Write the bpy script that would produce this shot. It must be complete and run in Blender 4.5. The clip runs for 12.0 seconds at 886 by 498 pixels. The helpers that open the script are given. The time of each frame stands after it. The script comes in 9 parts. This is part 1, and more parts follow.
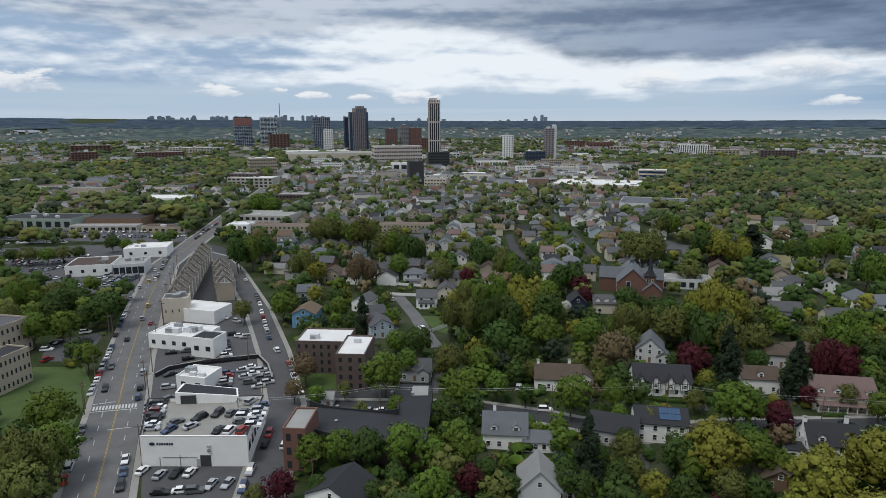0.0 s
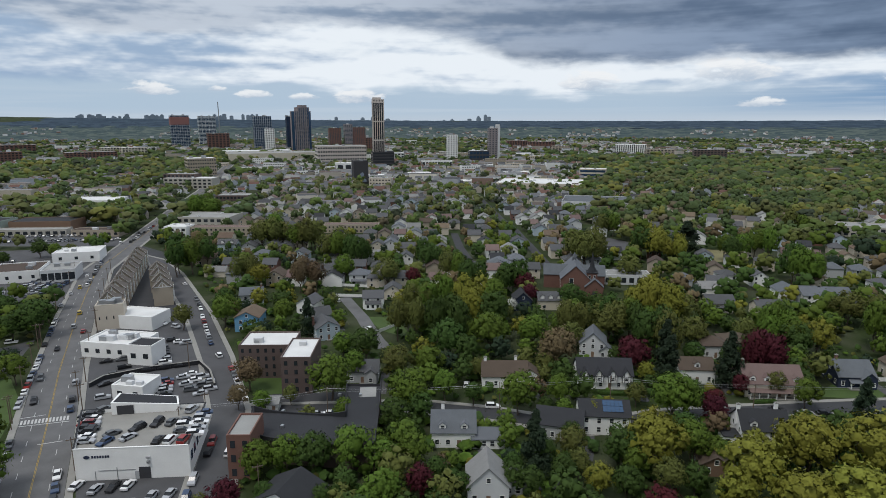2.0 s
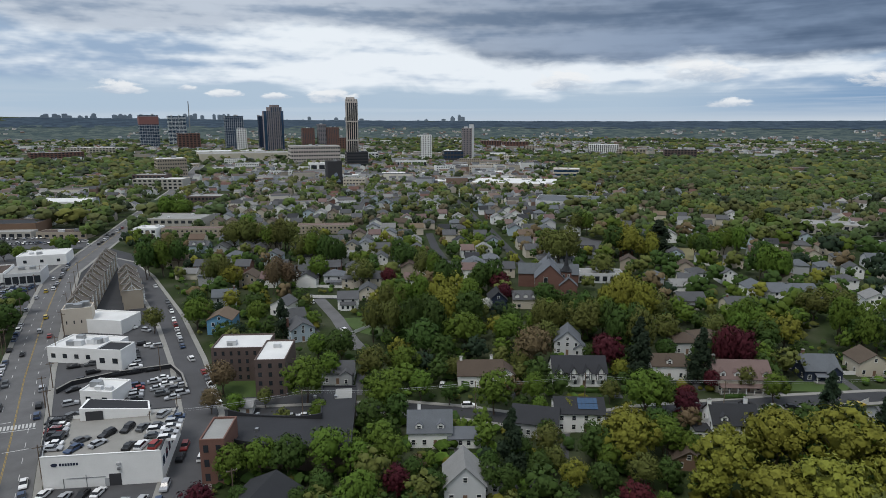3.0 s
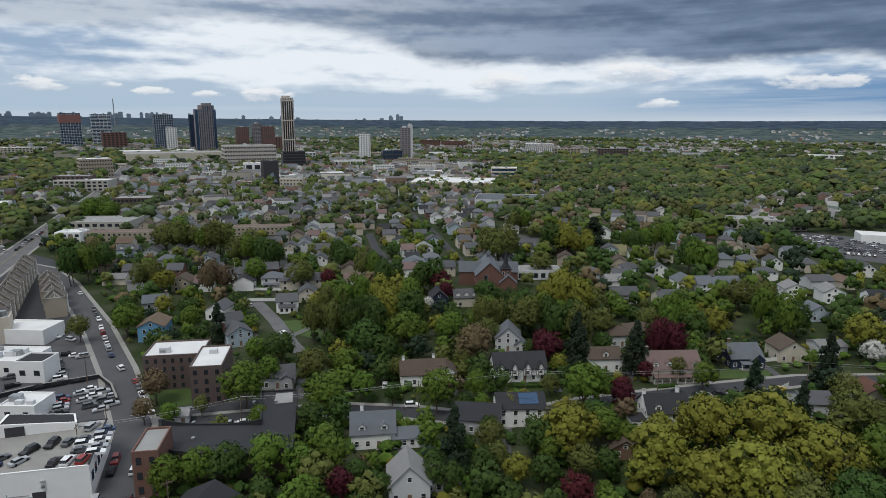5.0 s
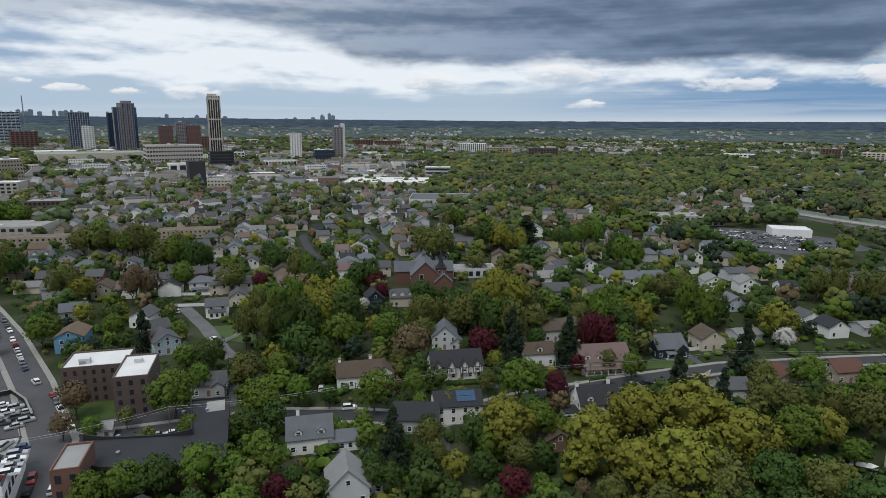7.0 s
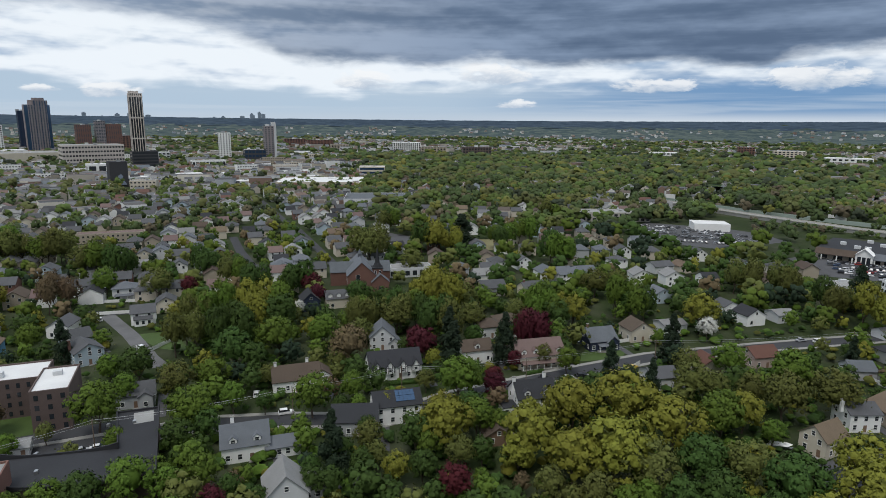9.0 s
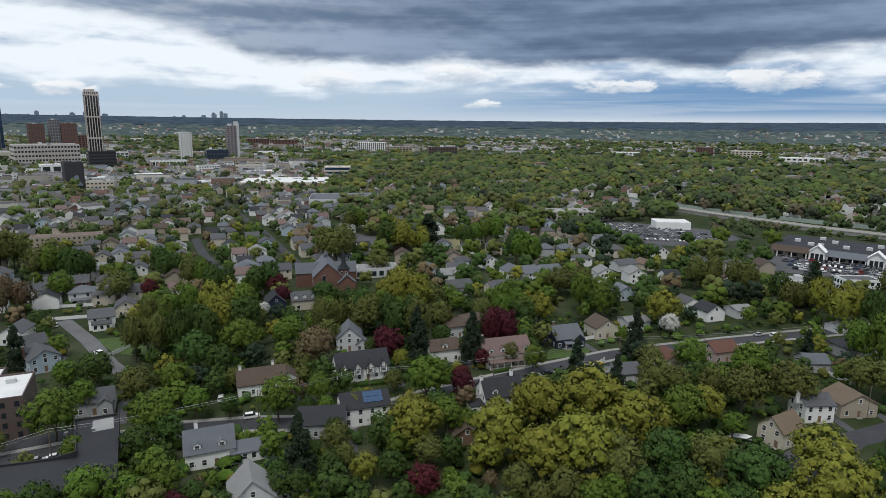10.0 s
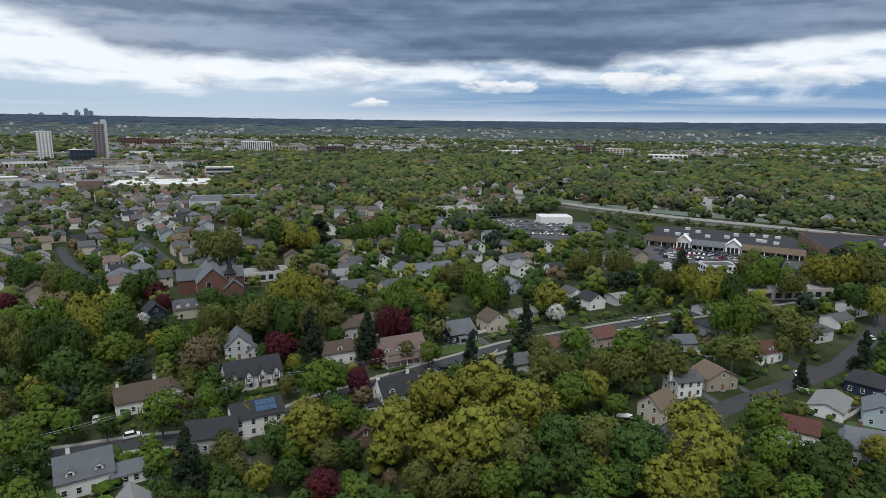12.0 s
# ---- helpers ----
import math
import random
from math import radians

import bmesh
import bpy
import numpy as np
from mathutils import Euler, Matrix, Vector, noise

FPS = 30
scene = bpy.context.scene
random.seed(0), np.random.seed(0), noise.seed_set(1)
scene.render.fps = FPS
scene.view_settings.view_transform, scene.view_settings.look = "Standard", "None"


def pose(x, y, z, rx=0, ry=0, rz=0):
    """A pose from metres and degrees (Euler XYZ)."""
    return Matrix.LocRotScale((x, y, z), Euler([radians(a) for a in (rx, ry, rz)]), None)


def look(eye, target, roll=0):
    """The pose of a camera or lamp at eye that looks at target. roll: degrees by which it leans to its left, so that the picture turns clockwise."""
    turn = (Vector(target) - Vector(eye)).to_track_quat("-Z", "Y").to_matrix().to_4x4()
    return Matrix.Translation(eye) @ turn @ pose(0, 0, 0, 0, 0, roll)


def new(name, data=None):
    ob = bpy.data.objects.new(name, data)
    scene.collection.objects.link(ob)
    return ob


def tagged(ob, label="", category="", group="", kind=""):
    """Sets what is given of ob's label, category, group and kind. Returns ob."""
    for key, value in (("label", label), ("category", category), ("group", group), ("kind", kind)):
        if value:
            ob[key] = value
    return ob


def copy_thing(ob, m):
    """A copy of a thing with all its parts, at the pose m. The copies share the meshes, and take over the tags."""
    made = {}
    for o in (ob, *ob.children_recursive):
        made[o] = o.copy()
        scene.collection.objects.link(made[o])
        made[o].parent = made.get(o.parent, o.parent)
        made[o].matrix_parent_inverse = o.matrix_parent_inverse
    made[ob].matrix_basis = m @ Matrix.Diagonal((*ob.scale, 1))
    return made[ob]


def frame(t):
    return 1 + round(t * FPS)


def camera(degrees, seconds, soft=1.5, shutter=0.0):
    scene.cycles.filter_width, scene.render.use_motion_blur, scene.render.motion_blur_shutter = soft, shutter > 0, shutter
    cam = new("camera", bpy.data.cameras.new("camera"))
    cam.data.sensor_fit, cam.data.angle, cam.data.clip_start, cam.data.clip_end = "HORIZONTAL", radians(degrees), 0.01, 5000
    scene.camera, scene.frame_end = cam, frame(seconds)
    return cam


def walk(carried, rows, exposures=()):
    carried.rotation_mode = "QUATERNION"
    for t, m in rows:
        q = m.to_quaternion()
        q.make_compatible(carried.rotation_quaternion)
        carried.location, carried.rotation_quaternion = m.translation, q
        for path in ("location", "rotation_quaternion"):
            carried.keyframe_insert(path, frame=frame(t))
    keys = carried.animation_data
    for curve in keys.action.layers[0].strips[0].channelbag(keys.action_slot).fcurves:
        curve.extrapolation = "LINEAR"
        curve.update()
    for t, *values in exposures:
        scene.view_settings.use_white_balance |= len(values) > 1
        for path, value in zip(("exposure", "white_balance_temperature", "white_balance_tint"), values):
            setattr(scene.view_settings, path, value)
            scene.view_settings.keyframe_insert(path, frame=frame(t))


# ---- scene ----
import collections

cam = camera(71.10, 12.0, soft=0.7)
EYE = 88.0
ROWS = [
    (0.0, 0.000, 11.572, -0.201),
    (0.5, 1.327, 11.580, -0.139),
    (1.0, 2.657, 11.589, -0.107),
    (1.5, 3.797, 11.602, -0.026),
    (2.0, 5.087, 11.615, -0.023),
    (2.5, 6.190, 11.622, -0.011),
    (3.0, 7.442, 11.613, 0.034),
    (5.0, 13.053, 11.657, 0.209),
    (5.5, 14.491, 11.667, 0.267),
    (6.0, 16.100, 11.657, 0.287),
    (6.5, 17.558, 11.668, 0.381),
    (7.0, 19.168, 11.661, 0.419),
    (9.0, 25.170, 11.683, 0.550),
    (9.5, 26.834, 11.675, 0.597),
    (10.0, 28.310, 11.659, 0.688),
    (10.5, 30.001, 11.657, 0.726),
    (11.0, 31.784, 11.647, 0.737),
    (11.5, 34.460, 11.650, 0.765),
    (12.0, 38.445, 11.625, 0.858),
]
walk(cam, [(t, pose(0, 0, EYE, 90 - pitch, 0, -yaw) @ pose(0, 0, 0, 0, 0, roll)) for t, yaw, pitch, roll in ROWS],
     exposures=[(0.0, -0.03), (3.0, -0.06), (5.5, -0.07), (9.0, 0.02), (12.0, 0.09)])


# ---- sky and sun ----
def build_sky():
    world = bpy.data.worlds.new("overcast_sky")
    scene.world = world
    world.use_nodes = True
    nt = world.node_tree
    nt.nodes.clear()

    def node(kind, **kw):
        n = nt.nodes.new(kind)
        for k, v in kw.items():
            n.inputs[k].default_value = v
        return n

    def link(a, b):
        nt.links.new(a, b)

    def op(kind, a, b=None, c=None, clamp=False):
        n = nt.nodes.new("ShaderNodeMath")
        n.operation, n.use_clamp = kind, clamp
        for i, s in enumerate((a, b, c)):
            if s is None:
                continue
            if isinstance(s, (int, float)):
                n.inputs[i].default_value = s
            else:
                link(s, n.inputs[i])
        return n.outputs[0]

    def step(v, lo, hi):
        n = nt.nodes.new("ShaderNodeMapRange")
        n.interpolation_type = "SMOOTHSTEP"
        link(v, n.inputs[0])
        n.inputs[1].default_value, n.inputs[2].default_value = lo, hi
        return n.outputs[0]

    def mix(f, a, b):
        n = nt.nodes.new("ShaderNodeMix")
        n.data_type = "RGBA"
        link(f, n.inputs[0])
        for s, i in ((a, 6), (b, 7)):
            if isinstance(s, tuple):
                n.inputs[i].default_value = (*s, 1)
            else:
                link(s, n.inputs[i])
        return n.outputs[2]

    co = node("ShaderNodeTexCoord")
    xyz = node("ShaderNodeSeparateXYZ")
    link(co.outputs["Generated"], xyz.inputs[0])
    x, y, z = xyz.outputs
    el = op("MULTIPLY", op("ARCSINE", z), 57.2958)      # degrees above the horizon
    az = op("MULTIPLY", op("ARCTAN2", x, y), 57.2958)   # degrees to the right of the y axis

    def fbm(sx, sy, seed, scale=1.0, detail=6.0, rough=0.55, warp=0.0, up=0.0):
        v = node("ShaderNodeCombineXYZ")
        link(op("MULTIPLY", az, sx), v.inputs[0])
        link(op("MULTIPLY", op("ADD", el, up), sy), v.inputs[1])
        v.inputs[2].default_value = seed
        n = node("ShaderNodeTexNoise", Scale=scale, Detail=detail, Roughness=rough, Distortion=warp)
        link(v.outputs[0], n.inputs["Vector"])
        return n.outputs[0]

    def curve(points, top):
        """A value by bearing: points are (bearing, value), values up to top."""
        n = nt.nodes.new("ShaderNodeFloatCurve")
        c = n.mapping.curves[0]
        pts = [((q + 50) / 140, v / top) for q, v in points]
        c.points[0].location, c.points[1].location = pts[0], pts[-1]
        for p in pts[1:-1]:
            c.points.new(*p)
        n.mapping.update()
        link(op("DIVIDE", op("ADD", az, 50), 140, clamp=True), n.inputs["Value"])
        return op("MULTIPLY", n.outputs[0], top)

    broad = fbm(0.034, 0.13, 3.1, detail=4, warp=0.3)
    mid = fbm(0.075, 0.30, 7.7, detail=5, rough=0.48, warp=0.4)
    fine = fbm(0.22, 0.60, 12.4, detail=6, rough=0.52, warp=0.4)
    streak = fbm(0.030, 0.75, 21.9, detail=5, warp=0.3)
    puff = fbm(0.17, 0.42, 33.3, detail=6, rough=0.5, warp=0.5)
    # relief: cloud tops brighter than their undersides
    relief = op("MULTIPLY", op("SUBTRACT", fbm(0.11, 0.36, 41.0, detail=4.5), fbm(0.11, 0.36, 41.0, detail=4.5, up=0.6)), 1.1)
    sky = nt.nodes.new("ShaderNodeTexSky")
    sky.sky_type, sky.sun_disc = "NISHITA", False
    sky.sun_elevation, sky.sun_rotation = radians(63), radians(225)
    blue = node("ShaderNodeVectorMath")
    blue.operation = "SCALE"
    blue.inputs["Scale"].default_value = 0.075
    link(sky.outputs[0], blue.inputs[0])
    # hazy open sky low down: pale at the horizon, bluer above it and to the right
    right = step(az, 22.0, 48.0)
    clear = mix(right, (0.44, 0.56, 0.69), (0.18, 0.32, 0.53))
    gap = mix(step(el, 0.0, 1.3), mix(right, (0.50, 0.59, 0.69), (0.60, 0.67, 0.75)), clear)
    gap = mix(step(el, 8.0, 30.0), gap, blue.outputs[0])
    bands = op("MULTIPLY", step(streak, 0.47, 0.62), step(el, 5.0, 0.3))
    gap = mix(op("MULTIPLY", bands, 0.55), gap, (0.54, 0.63, 0.73))
    # bright cloud bank, closed above three degrees
    bank = op("ADD", op("ADD", op("MULTIPLY", mid, 0.45), op("MULTIPLY", puff, 0.35)), op("MULTIPLY", streak, 0.20))
    lift = op("MULTIPLY", step(el, 1.2, 4.8), 0.30)
    cover = step(op("ADD", bank, lift), 0.57, 0.72)
    glow = curve(((-50, 0.30), (-33, 0.34), (-20, 0.36), (-8, 0.52), (4, 0.62), (18, 0.58), (30, 0.52), (50, 0.48), (70, 0.52), (90, 0.5)), 1)
    tone = op("ADD", op("ADD", op("MULTIPLY", broad, 0.35), op("MULTIPLY", fine, 0.25)), op("MULTIPLY", streak, 0.40))
    lit = op("ADD", op("ADD", tone, relief), op("SUBTRACT", glow, 0.5))
    white = mix(step(lit, 0.24, 0.62), (0.33, 0.45, 0.62), (0.84, 0.90, 0.96))
    low = mix(cover, gap, white)
    # single cumulus heads: bearing, height, half width, half thickness
    rough_edge = op("SUBTRACT", fbm(0.42, 1.1, 52.0, detail=6, rough=0.6, warp=0.3), 0.5)
    for hb, he, hw, hh in ((-33.0, 3.2, 3.0, 0.9), (-19.6, 2.7, 2.0, 0.55), (-14.4, 2.75, 0.8, 0.28), (-11.4, 2.35, 1.4, 0.4), (-7.2, 2.15, 1.4, 0.3), (-2.4, 2.2, 2.6, 0.6), (18.0, 3.5, 2.6, 0.95), (29.5, 4.2, 3.2, 1.0),
                           (31.5, 1.55, 2.4, 0.4), (43.0, 3.1, 4.0, 0.6), (55.0, 3.6, 4.5, 1.0), (68.0, 4.0, 5.0, 0.9)):
        u = op("DIVIDE", op("SUBTRACT", az, hb), hw)
        v = op("DIVIDE", op("SUBTRACT", el, he - 0.35 * hh), hh * 1.45)
        v = op("MAXIMUM", v, op("MULTIPLY", v, -2.2))
        dist = op("ADD", op("MULTIPLY", u, u), op("MULTIPLY", v, v))
        field = op("ADD", op("SUBTRACT", 1.0, dist), op("MULTIPLY", rough_edge, 4.0))
        shade = op("ADD", op("MULTIPLY", op("SUBTRACT", el, he), 0.5 / hh), op("ADD", op("MULTIPLY", rough_edge, 1.6), 0.5))
        low = mix(op("MULTIPLY", step(field, 0.0, 0.75), 0.85), low, mix(step(shade, 0.0, 0.8), (0.46, 0.55, 0.67), (0.90, 0.92, 0.94)))
    # grey cloud deck above: its lower edge and its weight by bearing
    edge = curve(((-50, 9.5), (-36, 8.2), (-23, 7.1), (-14, 7.0), (-7, 7.8), (1, 7.2), (9, 6.2), (15, 5.1), (20, 5.1), (24, 4.7), (29, 5.3), (34, 4.9), (44, 4.8), (51, 4.5), (54, 5.2), (62, 5.3), (66, 6.0), (70, 6.4), (90, 7)), 12)
    weight = curve(((-50, 0.15), (-34, 0.22), (-22, 0.42), (-7, 0.45), (2, 0.58), (10, 0.72), (20, 0.88), (35, 1.0), (60, 1.0), (72, 0.9), (90, 0.6)), 1)
    ragged = op("ADD", op("ADD", op("MULTIPLY", op("SUBTRACT", mid, 0.5), 3.0), op("MULTIPLY", rough_edge, 0.9)), op("MULTIPLY", op("SUBTRACT", broad, 0.5), 2.0))
    base = step(op("SUBTRACT", op("ADD", el, ragged), edge), -0.35, 0.9)
    veil = op("ADD", op("ADD", op("MULTIPLY", streak, 0.5), op("MULTIPLY", broad, 0.5)), op("MULTIPLY", relief, 0.5))
    grey = mix(step(veil, 0.34, 0.70), (0.098, 0.148, 0.238), (0.235, 0.315, 0.450))
    pale = mix(step(op("ADD", tone, relief), 0.34, 0.62), (0.36, 0.46, 0.60), (0.78, 0.84, 0.91))
    upper = mix(weight, pale, grey)
    # overhead and behind, an even bright overcast
    upper = mix(step(el, 13.0, 50.0), upper, (1.02, 1.12, 1.26))
    behind = op("MULTIPLY", step(op("ABSOLUTE", op("SUBTRACT", az, 20.0)), 80.0, 120.0), step(el, -1.0, 2.0))
    colour = mix(behind, mix(base, low, upper), (0.46, 0.51, 0.58))
    bg = node("ShaderNodeBackground", Strength=1.0)
    link(colour, bg.inputs[0])
    out = node("ShaderNodeOutputWorld")
    link(bg.outputs[0], out.inputs[0])


build_sky()
sun = new("sun", bpy.data.lights.new("sun", "SUN"))
sun.data.energy, sun.data.angle, sun.data.color = 1.7, radians(20), (1.0, 0.97, 0.92)
sun.matrix_world = look((-260, -260, 720), (0, 0, 0))

# ---- materials ----
MATS = {}


def material(name, colour, rough=0.85, var=0.25, grain=1.0, bump=0.15, metal=0.0, island=0.0, obj=0.0, stain=0.15, spec=0.3, through_light=0.0):
    """A painted, mineral or leafy surface: fine grain and broad stains, hue shifts by piece."""
    if name in MATS:
        return MATS[name]
    m = bpy.data.materials.new(name)
    m.use_nodes = True
    nt = m.node_tree
    b = nt.nodes["Principled BSDF"]
    L = nt.links.new
    co = nt.nodes.new("ShaderNodeTexCoord")
    geo = nt.nodes.new("ShaderNodeNewGeometry")

    def noise_at(scale, detail):
        n = nt.nodes.new("ShaderNodeTexNoise")
        n.inputs["Scale"].default_value, n.inputs["Detail"].default_value = scale, detail
        L(geo.outputs["Position"], n.inputs["Vector"])
        return n.outputs[0]

    def sub(v, k):
        n = nt.nodes.new("ShaderNodeMath")
        n.operation = "MULTIPLY_ADD"
        L(v, n.inputs[0])
        n.inputs[1].default_value, n.inputs[2].default_value = k, -0.5 * k
        return n.outputs[0]

    def add(a, c):
        n = nt.nodes.new("ShaderNodeMath")
        n.operation = "ADD"
        L(a, n.inputs[0])
        L(c, n.inputs[1])
        return n.outputs[0]

    fine = noise_at(grain * 2.2, 4)
    total = add(sub(fine, var), sub(noise_at(grain * 0.16, 3), stain * 2))
    if island:
        total = add(total, sub(geo.outputs["Random Per Island"], island))
    info = nt.nodes.new("ShaderNodeObjectInfo")
    if obj:
        total = add(total, sub(info.outputs["Random"], obj))
    one = nt.nodes.new("ShaderNodeMath")
    one.operation = "ADD"
    L(total, one.inputs[0])
    one.inputs[1].default_value = 1.0
    hsv = nt.nodes.new("ShaderNodeHueSaturation")
    hsv.inputs["Color"].default_value = (*colour, 1)
    L(one.outputs[0], hsv.inputs["Value"])
    if island or obj:
        hue = nt.nodes.new("ShaderNodeMath")
        hue.operation = "MULTIPLY_ADD"
        L(info.outputs["Random"] if obj else geo.outputs["Random Per Island"], hue.inputs[0])
        hue.inputs[1].default_value, hue.inputs[2].default_value = 0.022, 0.489
        L(hue.outputs[0], hsv.inputs["Hue"])
    L(hsv.outputs[0], b.inputs["Base Color"])
    b.inputs["Roughness"].default_value, b.inputs["Metallic"].default_value = rough, metal
    b.inputs["Specular IOR Level"].default_value = spec
    if bump:
        n = nt.nodes.new("ShaderNodeBump")
        n.inputs["Strength"].default_value, n.inputs["Distance"].default_value = bump, 0.1
        L(fine, n.inputs["Height"])
        L(n.outputs[0], b.inputs["Normal"])
    if through_light:
        tr = nt.nodes.new("ShaderNodeBsdfTranslucent")
        L(hsv.outputs[0], tr.inputs[0])
        mx = nt.nodes.new("ShaderNodeMixShader")
        mx.inputs[0].default_value = through_light
        L(b.outputs[0], mx.inputs[1])
        L(tr.outputs[0], mx.inputs[2])
        L(mx.outputs[0], nt.nodes["Material Output"].inputs[0])
    MATS[name] = m
    return m


def ground_material():
    """Lawn, bare soil and leaf litter in patches."""
    m = bpy.data.materials.new("lawn_and_soil")
    m.use_nodes = True
    nt = m.node_tree
    L = nt.links.new
    b = nt.nodes["Principled BSDF"]
    geo = nt.nodes.new("ShaderNodeNewGeometry")
    cols = []
    for scale, stops in ((0.018, ((0.35, (0.018, 0.030, 0.009)), (0.65, (0.040, 0.062, 0.015)))), (0.6, ((0.3, (0.020, 0.032, 0.010)), (0.7, (0.050, 0.066, 0.020)))),
                         (0.05, ((0.45, (0.024, 0.034, 0.015)), (0.72, (0.085, 0.078, 0.066))))):
        n = nt.nodes.new("ShaderNodeTexNoise")
        n.inputs["Scale"].default_value, n.inputs["Detail"].default_value = scale, 6
        L(geo.outputs["Position"], n.inputs["Vector"])
        r = nt.nodes.new("ShaderNodeValToRGB")
        for e, (p, c) in zip(r.color_ramp.elements, stops):
            e.position, e.color = p, (*c, 1)
        L(n.outputs[0], r.inputs[0])
        cols.append(r.outputs[0])
    for i in (1, 2):
        mx = nt.nodes.new("ShaderNodeMix")
        mx.data_type = "RGBA"
        mx.inputs[0].default_value = 0.5
        L(cols[0], mx.inputs[6])
        L(cols[i], mx.inputs[7])
        cols[0] = mx.outputs[2]
    L(cols[0], b.inputs["Base Color"])
    b.inputs["Roughness"].default_value = 1.0
    b.inputs["Specular IOR Level"].default_value = 0.1
    MATS["ground"] = m
    return m


def glass_material(name, colour, rough=0.08, metal=0.0):
    m = bpy.data.materials.new(name)
    m.use_nodes = True
    b = m.node_tree.nodes["Principled BSDF"]
    b.inputs["Base Color"].default_value = (*colour, 1)
    b.inputs["Roughness"].default_value = rough
    b.inputs["Specular IOR Level"].default_value = 0.6
    b.inputs["Metallic"].default_value = metal
    MATS[name] = m
    return m


ground_material()
glass_material("window_glass", (0.025, 0.03, 0.036))
glass_material("blue_glass", (0.035, 0.075, 0.14), 0.12, 0.45)
glass_material("coated_glass", (0.14, 0.17, 0.21), 0.15, 0.6)
glass_material("car_glass", (0.02, 0.022, 0.026))
for nm, c in dict(white=(0.80, 0.80, 0.785), cream=(0.56, 0.51, 0.42), grey=(0.38, 0.39, 0.40), pale_grey=(0.56, 0.57, 0.58), blue=(0.13, 0.29, 0.44),
                  pale_blue=(0.42, 0.50, 0.56), navy=(0.025, 0.035, 0.065), glass_blue=(0.10, 0.135, 0.185), mural_grey=(0.22, 0.26, 0.33), tan=(0.37, 0.32, 0.255), brown=(0.20, 0.13, 0.09), green_grey=(0.30, 0.36, 0.32),
                  pink=(0.42, 0.33, 0.30), yellow=(0.56, 0.46, 0.24), concrete=(0.42, 0.40, 0.36), dark=(0.05, 0.05, 0.055), beige=(0.56, 0.50, 0.42)).items():
    material("wall_" + nm, c, rough=0.8, var=0.10, grain=1.4, bump=0.08, stain=0.10)
material("brick_red", (0.165, 0.088, 0.070), var=0.4, grain=3.0, bump=0.3)
material("brick_brown", (0.112, 0.083, 0.075), var=0.4, grain=3.0, bump=0.3)
for nm, c in dict(grey=(0.115, 0.118, 0.125), dark=(0.045, 0.047, 0.053), brown=(0.115, 0.085, 0.066), tan=(0.20, 0.148, 0.105), red=(0.15, 0.068, 0.055), slate=(0.17, 0.185, 0.205),
                  pale=(0.29, 0.29, 0.285), mauve=(0.21, 0.145, 0.135)).items():
    material("roof_" + nm, tuple(0.68 * q for q in c), rough=0.9, var=0.45, grain=2.2, bump=0.35, stain=0.16, obj=0.25)
material("roof_taupe", (0.125, 0.108, 0.094), rough=0.9, var=0.45, grain=2.2, bump=0.35, stain=0.16, obj=0.3)
material("flat_roof_white", (0.62, 0.62, 0.61), var=0.12, grain=0.7, stain=0.18)
material("flat_roof_black", (0.028, 0.029, 0.033), var=0.3, grain=0.7, stain=0.3)
material("flat_roof_grey", (0.26, 0.26, 0.25), var=0.2, grain=0.7, stain=0.25)
material("trim_white", (0.78, 0.78, 0.76), var=0.06, bump=0.0)
material("asphalt", (0.076, 0.076, 0.080), var=0.22, grain=1.2, stain=0.22, rough=0.95)
material("asphalt_worn", (0.120, 0.119, 0.121), var=0.22, grain=1.0, stain=0.38, rough=0.95)
material("asphalt_dark", (0.045, 0.046, 0.05), var=0.25, grain=1.2, stain=0.22, rough=0.95)
material("kerb_concrete", (0.25, 0.243, 0.225), var=0.18, grain=1.5, stain=0.2)
material("line_white", (0.48, 0.48, 0.47), var=0.6, grain=3.0)
material("line_yellow", (0.34, 0.24, 0.075), var=0.7, grain=3.0)
material("bark", (0.085, 0.065, 0.05), var=0.5, grain=4.0, bump=0.5)
material("lawn", (0.050, 0.082, 0.020), var=0.35, grain=1.5, stain=0.25)
material("dry_grass", (0.17, 0.155, 0.075), var=0.35, grain=1.0, stain=0.25)
material("tyre", (0.02, 0.02, 0.02), var=0.1, bump=0)
material("steel", (0.35, 0.36, 0.37), rough=0.45, metal=0.8, var=0.1)
material("pole_wood", (0.14, 0.105, 0.08), var=0.4, grain=4)
LEAF = dict(g=(0.082, 0.130, 0.020), y=(0.158, 0.162, 0.026), o=(0.100, 0.112, 0.030), d=(0.022, 0.036, 0.020), r=(0.066, 0.014, 0.020), b=(0.125, 0.092, 0.052), k=(0.044, 0.078, 0.018), w=(0.50, 0.50, 0.46))
for nm, c in LEAF.items():
    material("leaf_" + nm, c, rough=0.7, var=0.5, grain=0.6, bump=0.0, island=0.22, obj=0.30, stain=0.16, spec=0.1, through_light=0.06)
    # copy for far trees: leaf colour greyed to paint in aerial haze
    hazed_leaf = dict(r=(0.075, 0.050, 0.040), b=(0.105, 0.090, 0.058), w=(0.30, 0.30, 0.26)).get(nm, tuple(0.68 * q + 0.32 * p for q, p in zip(c, (0.084, 0.090, 0.060))))
    material("woods_" + nm, hazed_leaf, rough=0.8, var=0.3, grain=0.35, bump=0.0, island=0.25, stain=0.16, spec=0.1)
